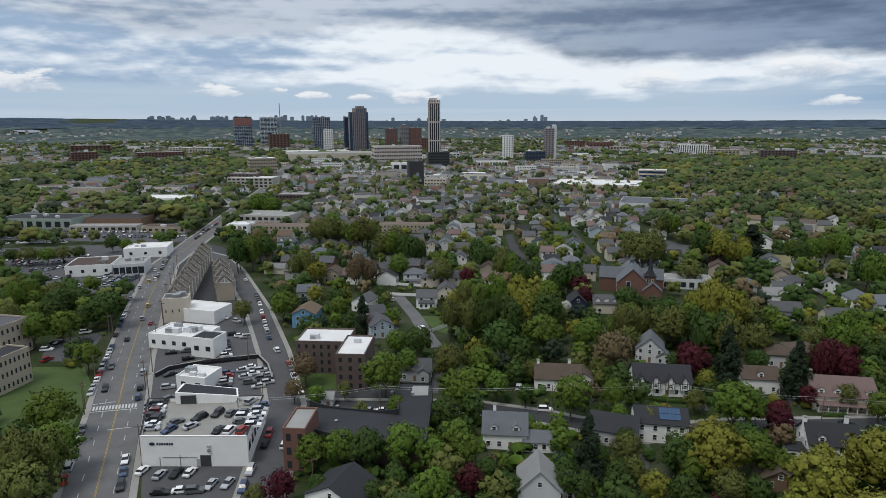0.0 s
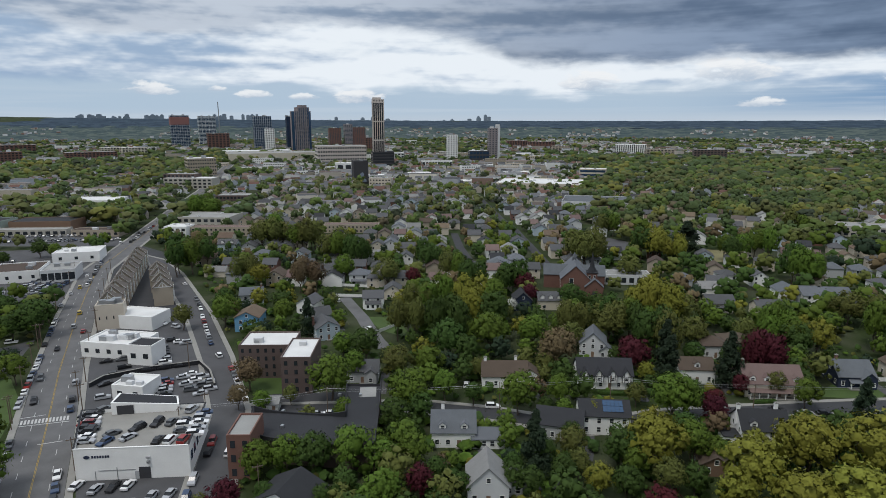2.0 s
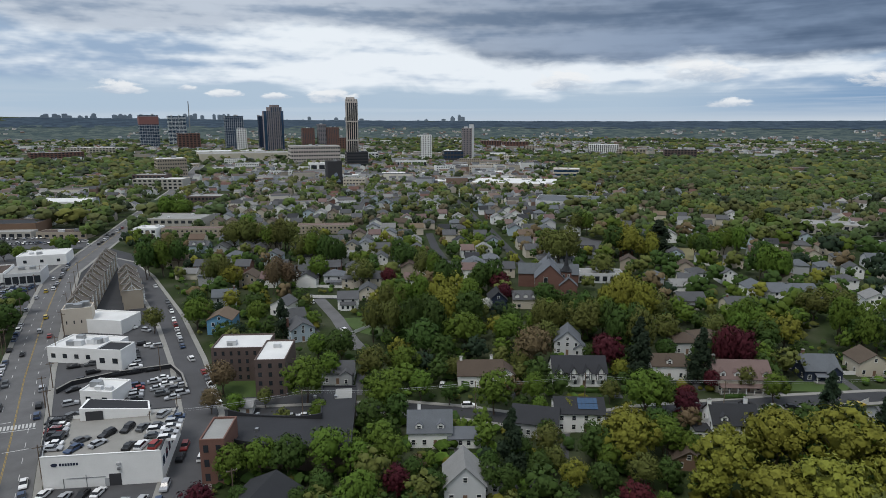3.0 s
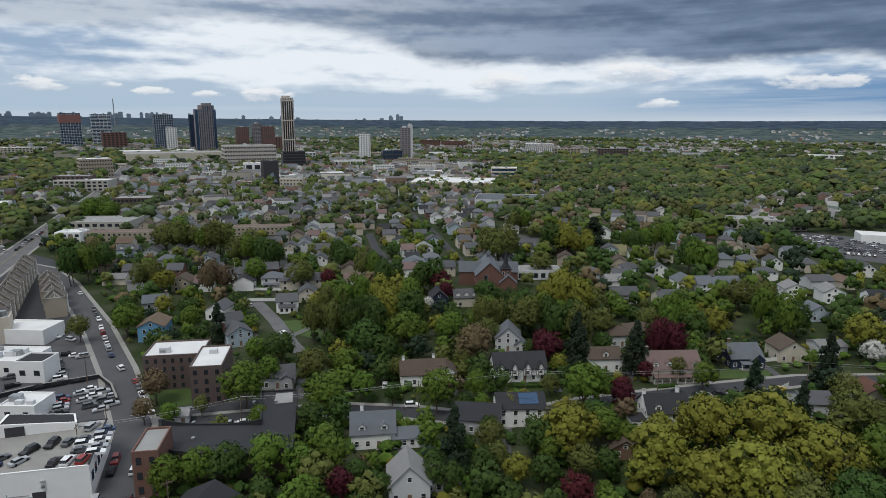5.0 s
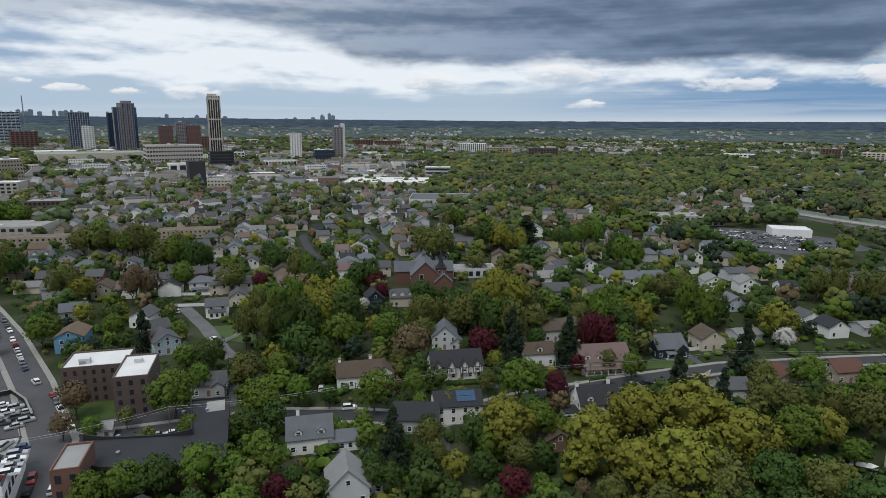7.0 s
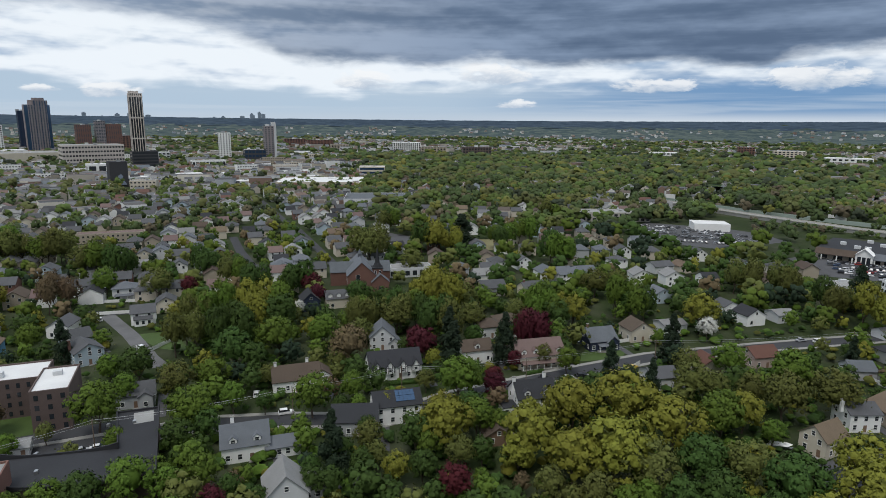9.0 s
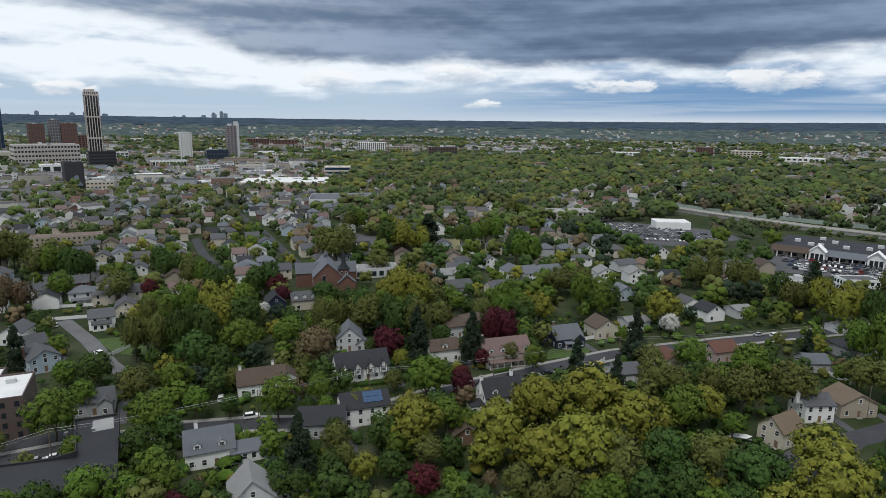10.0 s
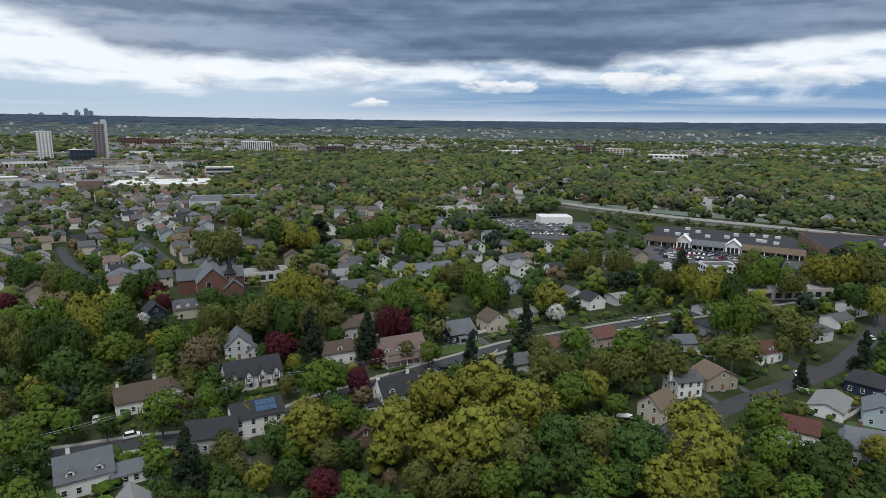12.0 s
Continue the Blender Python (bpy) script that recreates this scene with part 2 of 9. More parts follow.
for nm, c in dict(white=(0.72, 0.72, 0.72), black=(0.012, 0.012, 0.014), silver=(0.36, 0.37, 0.39), grey=(0.09, 0.095, 0.10), red=(0.25, 0.022, 0.02), blue=(0.035, 0.06, 0.12), gold=(0.5, 0.36, 0.05), green=(0.03, 0.08, 0.05)).items():
    material("paint_" + nm, c, rough=0.3, var=0.04, bump=0.0, stain=0.03, spec=0.5)
material("paint_mixed", (0.24, 0.25, 0.265), rough=0.35, var=0.04, bump=0.0, island=1.9, stain=0.02, spec=0.5)
# concrete of the far skyline, haze mixed into its base colour
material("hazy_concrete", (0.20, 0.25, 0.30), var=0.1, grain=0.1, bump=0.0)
material("wall_taupe", (0.235, 0.205, 0.21), var=0.15)
material("wall_pier", (0.54, 0.49, 0.455), var=0.1)
material("netting", (0.27, 0.13, 0.12), var=0.3, grain=0.6)


def canopy_material(name, stops, cell, spread=0.35):
    """Unbroken woods from far off: each crown its own green, by cells of a crown's size."""
    m = bpy.data.materials.new(name)
    m.use_nodes = True
    nt = m.node_tree
    L = nt.links.new
    b = nt.nodes["Principled BSDF"]
    geo = nt.nodes.new("ShaderNodeNewGeometry")
    flat = nt.nodes.new("ShaderNodeVectorMath")
    flat.operation = "MULTIPLY"
    flat.inputs[1].default_value = (1, 1, 0)
    L(geo.outputs["Position"], flat.inputs[0])
    v = nt.nodes.new("ShaderNodeTexVoronoi")
    v.inputs["Scale"].default_value = 1 / cell
    L(flat.outputs[0], v.inputs["Vector"])
    n = nt.nodes.new("ShaderNodeTexNoise")
    n.inputs["Scale"].default_value, n.inputs["Detail"].default_value = 3.5 / cell, 4
    L(geo.outputs["Position"], n.inputs["Vector"])
    big = nt.nodes.new("ShaderNodeTexNoise")
    big.inputs["Scale"].default_value = 0.12 / cell
    L(flat.outputs[0], big.inputs["Vector"])
    sep = nt.nodes.new("ShaderNodeSeparateColor")
    L(v.outputs["Color"], sep.inputs[0])
    mx = nt.nodes.new("ShaderNodeMix")
    mx.inputs[0].default_value = 0.4
    L(sep.outputs[0], mx.inputs[2])
    L(big.outputs[0], mx.inputs[3])
    r = nt.nodes.new("ShaderNodeValToRGB")
    while len(r.color_ramp.elements) < len(stops):
        r.color_ramp.elements.new(0.5)
    for e, (p, c) in zip(r.color_ramp.elements, stops):
        e.position, e.color = p, (*c, 1)
    L(mx.outputs[0], r.inputs[0])
    hsv = nt.nodes.new("ShaderNodeHueSaturation")
    k = nt.nodes.new("ShaderNodeMath")
    k.operation = "MULTIPLY_ADD"
    k.inputs[1].default_value, k.inputs[2].default_value = 2 * spread, 1 - spread
    L(n.outputs[0], k.inputs[0])
    L(k.outputs[0], hsv.inputs["Value"])
    L(r.outputs[0], hsv.inputs["Color"])
    L(hsv.outputs[0], b.inputs["Base Color"])
    b.inputs["Roughness"].default_value = 0.95
    b.inputs["Specular IOR Level"].default_value = 0.05
    MATS[name] = m


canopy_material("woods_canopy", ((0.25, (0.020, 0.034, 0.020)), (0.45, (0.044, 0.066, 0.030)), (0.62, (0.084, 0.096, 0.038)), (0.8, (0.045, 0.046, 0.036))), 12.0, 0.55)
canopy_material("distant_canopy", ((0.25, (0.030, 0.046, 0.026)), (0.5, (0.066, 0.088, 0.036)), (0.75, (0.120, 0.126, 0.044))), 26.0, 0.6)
# the farthest two canopies have blue distance haze painted into their colours
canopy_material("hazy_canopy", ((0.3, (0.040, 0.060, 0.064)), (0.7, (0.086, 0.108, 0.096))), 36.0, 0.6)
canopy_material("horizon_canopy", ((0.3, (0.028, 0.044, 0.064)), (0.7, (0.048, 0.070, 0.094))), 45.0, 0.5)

# ---- building blocks ----
class Solid:
    """Gathers vertices and faces of one mesh."""

    def __init__(self):
        self.v, self.f, self.m = [], [], []

    def add(self, verts, faces, mi=0):
        n = len(self.v)
        self.v += verts
        self.f += [tuple(n + i for i in f) for f in faces]
        self.m += [mi] * len(faces)
        return self

    def box(self, x0, x1, y0, y1, z0, z1, mi=0, inset=0.0):
        i = inset
        v = [(x0, y0, z0), (x1, y0, z0), (x1, y1, z0), (x0, y1, z0), (x0 + i, y0 + i, z1), (x1 - i, y0 + i, z1), (x1 - i, y1 - i, z1), (x0 + i, y1 - i, z1)]
        return self.add(v, [(3, 2, 1, 0), (4, 5, 6, 7), (0, 1, 5, 4), (1, 2, 6, 5), (2, 3, 7, 6), (3, 0, 4, 7)], mi)

    def prism(self, ring, z0, z1, mi=0):
        n = len(ring)
        v = [(x, y, z0) for x, y in ring] + [(x, y, z1) for x, y in ring]
        f = [tuple(range(n, 2 * n)), tuple(range(n - 1, -1, -1))] + [(i, (i + 1) % n, n + (i + 1) % n, n + i) for i in range(n)]
        return self.add(v, f, mi)

    def tube(self, x, y, z0, z1, r, n=8, r2=None, mi=0):
        r2 = r if r2 is None else r2
        a = [2 * math.pi * i / n for i in range(n)]
        v = [(x + r * math.cos(t), y + r * math.sin(t), z0) for t in a] + [(x + r2 * math.cos(t), y + r2 * math.sin(t), z1) for t in a]
        f = [tuple(range(n, 2 * n)), tuple(range(n - 1, -1, -1))] + [(i, (i + 1) % n, n + (i + 1) % n, n + i) for i in range(n)]
        return self.add(v, f, mi)

    def slab(self, a, b, c, d, t, mi=0):
        """A sheet through four points, t thick downwards."""
        lo = [(x, y, z - t) for x, y, z in (a, b, c, d)]
        return self.add([a, b, c, d] + lo, [(0, 1, 2, 3), (7, 6, 5, 4), (0, 4, 5, 1), (1, 5, 6, 2), (2, 6, 7, 3), (3, 7, 4, 0)], mi)

    def mesh(self, name, mats):
        me = bpy.data.meshes.new(name)
        me.from_pydata(self.v, [], self.f)
        for m in mats:
            me.materials.append(MATS[m])
        if len(mats) > 1:
            me.polygons.foreach_set("material_index", self.m)
        return me


def part(name, body, mats, parent, label="", m=None):
    """Links a Solid or a mesh as ONE object under a thing or a part."""
    me = body.mesh(name, [mats] if isinstance(mats, str) else mats) if isinstance(body, Solid) else body
    ob = new(name, me)
    ob.parent = parent
    if m is not None:
        ob.matrix_basis = m
    if label:
        ob["label"] = label
    return ob


def thing(name, m, label, category, group="", kind=""):
    ob = new(name)
    ob.empty_display_size = 0.5
    ob.matrix_basis = m
    return tagged(ob, label, category, group, kind)


def piece(name, body, mats, label, kind="structure", category=""):
    """A top-level mesh."""
    return tagged(part(name, body, mats, None), label, category, kind=kind)


FRAMES = {}


def window(parent, x, y, z, turn, w=1.0, h=1.4, fine=True, trim="trim_white", glass="window_glass"):
    """One window on a wall; z is its middle, turn its outward side in degrees (0 looks towards -y)."""
    key = (round(w, 2), round(h, 2), trim, glass)
    if key not in FRAMES:
        t = 0.11
        fr = Solid().box(-w / 2 - t, w / 2 + t, -0.07, 0.02, h / 2, h / 2 + t).box(-w / 2 - t, -w / 2, -0.07, 0.02, -h / 2, h / 2).box(w / 2, w / 2 + t, -0.07, 0.02, -h / 2, h / 2)
        fr.box(-w / 2 - t - 0.05, w / 2 + t + 0.05, -0.12, 0.02, -h / 2 - t, -h / 2).box(-w / 2, w / 2, -0.05, 0.0, -0.03, 0.03)
        pane = Solid().box(-w / 2, w / 2, -0.03, 0.01, -h / 2, h / 2)
        FRAMES[key] = (fr.mesh("window", [trim]), pane.mesh("pane", [glass]))
    ob = part("window", FRAMES[key][0], None, parent, m=pose(x, y, z, 0, 0, turn))
    part("pane", FRAMES[key][1], None, ob)
    return ob


def plain_window(parent, x, y, z, turn, w=1.1, h=1.5, glass="window_glass"):
    """A far window: a dark pane in a pale surround, one mesh."""
    key = ("plain", w, h, glass)
    if key not in FRAMES:
        s = Solid().box(-w / 2 - 0.1, w / 2 + 0.1, -0.05, 0.02, -h / 2 - 0.1, h / 2 + 0.1, 0).box(-w / 2, w / 2, -0.08, -0.04, -h / 2, h / 2, 1)
        FRAMES[key] = s.mesh("window", ["trim_white", glass])
    return part("window", FRAMES[key], None, parent, m=pose(x, y, z, 0, 0, turn))


def gable_roof(w, d, eave, rise, along="x", over=0.4, t=0.22):
    """Two pitched slabs; the ridge runs along x or along y."""
    s = Solid()
    W, D = (w / 2 + over, d / 2 + over) if along == "x" else (d / 2 + over, w / 2 + over)
    drop = rise * over / (D - over)
    pts = [[(-W, -D, eave - drop + t), (W, -D, eave - drop + t), (W, 0, eave + rise + t), (-W, 0, eave + rise + t)],
           [(W, D, eave - drop + t), (-W, D, eave - drop + t), (-W, 0, eave + rise + t), (W, 0, eave + rise + t)]]
    for p in pts:
        if along == "y":
            p = [(-y, x, z) for x, y, z in p]
        s.slab(*p, t)
    return s


def hip_roof(w, d, eave, rise, over=0.45, top=0.0):
    W, D = w / 2 + over, d / 2 + over
    k = max(W - D, 0) + top
    j = max(D - W, 0) + top
    s = Solid()
    v = [(-W, -D, eave), (W, -D, eave), (W, D, eave), (-W, D, eave), (-k, -j, eave + rise), (k, -j, eave + rise), (k, j, eave + rise), (-k, j, eave + rise)]
    v += [(x, y, eave - 0.2) for x, y, _ in v[:4]]
    s.add(v, [(0, 1, 5, 4), (1, 2, 6, 5), (2, 3, 7, 6), (3, 0, 4, 7), (4, 5, 6, 7), (11, 10, 9, 8), (8, 9, 1, 0), (9, 10, 2, 1), (10, 11, 3, 2), (11, 8, 0, 3)])
    return s


def gable_walls(w, d, eave, rise, along="x"):
    s = Solid().box(-w / 2, w / 2, -d / 2, d / 2, -0.3, eave)
    if along == "x":
        for x in (-w / 2, w / 2 - 0.2):
            s.add([(x, -d / 2, eave), (x + 0.2, -d / 2, eave), (x + 0.2, d / 2, eave), (x, d / 2, eave), (x, 0, eave + rise), (x + 0.2, 0, eave + rise)],
                  [(0, 4, 3), (1, 2, 5), (0, 1, 5, 4), (3, 4, 5, 2), (0, 3, 2, 1)])
    else:
        for y in (-d / 2, d / 2 - 0.2):
            s.add([(-w / 2, y, eave), (-w / 2, y + 0.2, eave), (w / 2, y + 0.2, eave), (w / 2, y, eave), (0, y, eave + rise), (0, y + 0.2, eave + rise)],
                  [(0, 3, 4), (1, 5, 2), (0, 4, 5, 1), (3, 2, 5, 4), (0, 1, 2, 3)])
    return s


def house(x, y, w, d, eave, rise, turn, walls="white", roof="grey", shape="x", chimney=(), dormers=0, porch=0.0, fine=True, label="", timber=False, wing=None, solar=False, z=0.0):
    """A family house: walls, roof, single windows, door, and what it has of chimneys, dormers, porch and wing."""
    h = thing("house", pose(x, y, z, 0, 0, turn), label or ("%s house with a %s shingle roof among trees" % (walls.replace("_", " "), roof)), "house", "houses")
    wm = walls if walls.startswith("brick") else "wall_" + walls
    rm = "roof_" + roof
    win = window if fine else plain_window
    if shape == "hip":
        part("wall", Solid().box(-w / 2, w / 2, -d / 2, d / 2, -0.3, eave), wm, h)
        part("roof", hip_roof(w, d, eave, rise), rm, h)
    else:
        part("wall", gable_walls(w, d, eave, rise, shape), wm, h)
        part("roof", gable_roof(w, d, eave, rise, shape), rm, h)
    floors = max(1, int(eave / 2.6))
    nf = max(2, int(w / (3.0 if fine else 4.6)))
    ns = max(2, int(d / 3.6)) if fine else 1
    for k in range(floors):
        zc = 1.7 + 2.75 * k
        if zc + 0.8 > eave + 0.3:
            continue
        for i in range(nf):
            xx = -w / 2 + (i + 0.5) * w / nf
            if not (k == 0 and i == nf // 2):
                win(h, xx, -d / 2, zc, 0)
        for i in range(ns):
            yy = -d / 2 + (i + 0.5) * d / ns
            if fine:
                win(h, -w / 2, yy, zc, -90)
                win(h, w / 2, yy, zc, 90)
    if shape == "y" and rise > 2.2:
        win(h, 0, -d / 2, eave + rise * 0.33, 0, 0.9, 1.2)
    if shape == "x" and rise > 2.4 and fine:
        win(h, -w / 2, 0, eave + rise * 0.33, -90, 0.9, 1.2)
        win(h, w / 2, 0, eave + rise * 0.33, 90, 0.9, 1.2)
    if fine and w > 7:
        s = Solid()
        s.add([(w / 2 + 0.6, -d / 2 - 9, 0.025), (w / 2 + 3.4, -d / 2 - 9, 0.025), (w / 2 + 3.4, d / 2 - 1, 0.025), (w / 2 + 0.6, d / 2 - 1, 0.025)], [(0, 1, 2, 3)])
        drive = piece("driveway", s, "asphalt", "short asphalt driveway beside a house")
        drive.matrix_basis = pose(x, y, z + 0.03, 0, 0, turn)
    if fine:
        part("door", Solid().box(-0.5, 0.5, -d / 2 - 0.06, -d / 2 + 0.02, 0, 2.1), "wall_brown", h, m=pose(-w / 2 + (nf // 2 + 0.5) * w / nf, 0, 0.2))
        part("step", Solid().box(-0.9, 0.9, -d / 2 - 0.9, -d / 2, -0.3, 0.18), "kerb_concrete", h, m=pose(-w / 2 + (nf // 2 + 0.5) * w / nf, 0, 0))
    for cx, cy in chimney:
        top = eave + rise + 1.2
        c = part("chimney", Solid().box(cx - 0.45, cx + 0.45, cy - 0.4, cy + 0.4, eave - 0.5, top), "brick_red" if walls != "white" else "wall_white", h)
        part("cap", Solid().box(cx - 0.55, cx + 0.55, cy - 0.5, cy + 0.5, top, top + 0.15).tube(cx, cy, top + 0.15, top + 0.45, 0.16), "kerb_concrete", c)
    for i in range(dormers):
        xx = -w / 2 + (i + 0.5) * w / dormers
        yy = -d / 2 + 0.9
        dm = part("dormer", gable_walls(1.9, 3.0, 1.5, 0.8, "y"), "wall_white" if not timber else wm, h, m=pose(xx, yy + 1.3, eave + 0.25))
        part("dormer_roof", gable_roof(1.9, 3.0, 1.5, 0.8, "y", 0.2, 0.14), rm, dm)
        win(dm, 0, -1.5, 0.85, 0, 1.0, 1.1) if fine else None
    if timber:
        for i in range(4):
            xx = -w / 2 + (i + 0.5) * w / 4
            g = part("front_gable", gable_walls(2.9, 1.6, eave - 3.1, 2.1, "y"), "wall_white", h, m=pose(xx, -d / 2 - 0.1, 3.0))
            part("gable_roof", gable_roof(2.9, 3.2, eave - 3.1, 2.2, "y", 0.35, 0.2), rm, g, m=pose(0, 0.8, 0.05))
            for sx in (-1.38, -0.75, 0.75, 1.38):
                part("timber", Solid().box(sx - 0.1, sx + 0.1, -0.84, -0.79, -0.2, eave - 3.1 + (1.9 - abs(sx) * 1.35)), "wall_dark", g)
            part("timber", Solid().box(-1.45, 1.45, -0.845, -0.79, eave - 3.3, eave - 3.1), "wall_dark", g)
            window(g, 0, -0.8, 0.9, 0, 1.0, 1.1)
    if porch:
        pw = w * porch
        part("porch_roof", Solid().slab((-pw / 2, -d / 2 - 2.2, 2.6), (pw / 2, -d / 2 - 2.2, 2.6), (pw / 2, -d / 2, 3.2), (-pw / 2, -d / 2, 3.2), 0.16), rm, h)
        part("porch_floor", Solid().box(-pw / 2, pw / 2, -d / 2 - 2.1, -d / 2, -0.3, 0.4), "kerb_concrete", h)
        n = max(2, int(pw / 2.6) + 1)
        for i in range(n):
            xx = -pw / 2 + 0.2 + i * (pw - 0.4) / (n - 1)
            part("post", Solid().box(xx - 0.1, xx + 0.1, -d / 2 - 2.05, -d / 2 - 1.85, 0.4, 2.5), "trim_white", h)
    if wing:
        wx, wy, ww, wd, we, wr, ws = wing
        wg = part("wing", gable_walls(ww, wd, we, wr, ws) if wr else Solid().box(-ww / 2, ww / 2, -wd / 2, wd / 2, -0.3, we), wm, h, m=pose(wx, wy, 0))
        part("wing_roof", gable_roof(ww, wd, we, wr, ws, 0.3) if wr else Solid().box(-ww / 2 - 0.2, ww / 2 + 0.2, -wd / 2 - 0.2, wd / 2 + 0.2, we, we + 0.25), rm, wg)
        for i in range(max(1, int(ww / 2.2))):
            win(wg, -ww / 2 + (i + 0.5) * ww / max(1, int(ww / 2.2)), -wd / 2, min(1.7, we - 1), 0)
    if solar:
        k = rise / (d / 2)
        for i in range(5):
            for j in range(2):
                y0, y1 = -d / 2 + 1.0 + j * 1.7, -d / 2 + 2.6 + j * 1.7
                x0 = -0.5 + i * 1.15
                part("solar_panel", Solid().slab((x0, y0, eave + 0.42 + k * (y0 + d / 2)), (x0 + 1.08, y0, eave + 0.42 + k * (y0 + d / 2)), (x0 + 1.08, y1, eave + 0.42 + k * (y1 + d / 2)), (x0, y1, eave + 0.42 + k * (y1 + d / 2)), 0.05), "blue_glass", h)
    return h


def block(x, y, w, d, h, turn, walls="wall_concrete", roof="flat_roof_grey", bays=0, floors=0, glass="window_glass", label="", name="building", category="building", parapet=0.6, units=2, band=False, sides="fl", win=(0.6, 0.55)):
    """A flat-roofed block: walls, parapet, roof deck, roof units, and windows floor by floor."""
    b = thing(name, pose(x, y, 0, 0, 0, turn), label or "flat-roofed commercial building with plain walls", category)
    part("wall", Solid().box(-w / 2, w / 2, -d / 2, d / 2, -0.4, h), walls, b)
    p = 0.35
    part("parapet", Solid().box(-w / 2, w / 2, -d / 2, -d / 2 + p, h, h + parapet).box(-w / 2, w / 2, d / 2 - p, d / 2, h, h + parapet)
         .box(-w / 2, -w / 2 + p, -d / 2 + p, d / 2 - p, h, h + parapet).box(w / 2 - p, w / 2, -d / 2 + p, d / 2 - p, h, h + parapet), walls, b)
    part("roof", Solid().box(-w / 2 + p, w / 2 - p, -d / 2 + p, d / 2 - p, h, h + 0.12), roof, b)
    rnd = random.Random(int(x * 7 + y * 13))
    for _ in range(units):
        ux, uy, us = rnd.uniform(-0.32, 0.32) * w, rnd.uniform(-0.32, 0.32) * d, rnd.uniform(0.9, 1.8) * (1 if h < 20 else 2.2)
        part("roof_unit", Solid().box(ux - us, ux + us, uy - us * 0.7, uy + us * 0.7, h + 0.12, h + 0.12 + us * 1.1), "steel" if rnd.random() < 0.5 else "wall_pale_grey", b)
    if floors:
        fh = h / floors
        columns = {}
        for k in range(floors):
            z0, z1 = fh * (k + 0.5 - win[1] / 2), fh * (k + 0.5 + win[1] / 2)
            for side, length, depth in (("f", w, d), ("l", d, w), ("r", d, w)):
                if side not in sides:
                    continue
                n = bays if side == "f" else max(1, round(bays * d / w))
                if band:
                    n, fill = 1, 0.94
                else:
                    fill = win[0]
                for i in range(n):
                    c = -length / 2 + (i + 0.5) * length / n
                    hw = length / n * fill / 2
                    if floors > 4:
                        columns.setdefault(side, Solid()).box(c - hw, c + hw, -depth / 2 - 0.12, -depth / 2 + 0.02, z0, z1)
                        continue
                    s = Solid().box(c - hw, c + hw, -depth / 2 - 0.08, -depth / 2 + 0.02, z0, z1)
                    part("window", s, glass, b, m=pose(0, 0, 0, 0, 0, {"f": 0, "l": -90, "r": 90}[side]))
        for side, s in columns.items():
            tagged(part("window_grid", s, glass, b, m=pose(0, 0, 0, 0, 0, {"f": 0, "l": -90, "r": 90}[side])), kind="stuff")
    return b


# ---- trees ----
ICO_V = []
ICO_F = [(0, 11, 5), (0, 5, 1), (0, 1, 7), (0, 7, 10), (0, 10, 11), (1, 5, 9), (5, 11, 4), (11, 10, 2), (10, 7, 6), (7, 1, 8), (3, 9, 4), (3, 4, 2), (3, 2, 6), (3, 6, 8), (3, 8, 9), (4, 9, 5), (2, 4, 11), (6, 2, 10), (8, 6, 7), (9, 8, 1)]
for a, c in ((-1, 1.618), (1, 1.618), (-1, -1.618), (1, -1.618)):
    ICO_V.append((a, c, 0))
for a, c in ((-1, 1.618), (1, 1.618), (-1, -1.618), (1, -1.618)):
    ICO_V.append((0, a, c))
for a, c in ((1.618, -1), (1.618, 1), (-1.618, -1), (-1.618, 1)):
    ICO_V.append((a, 0, c))
ICO_V = np.array(ICO_V) / 1.902
ICO_F = np.array(ICO_F)


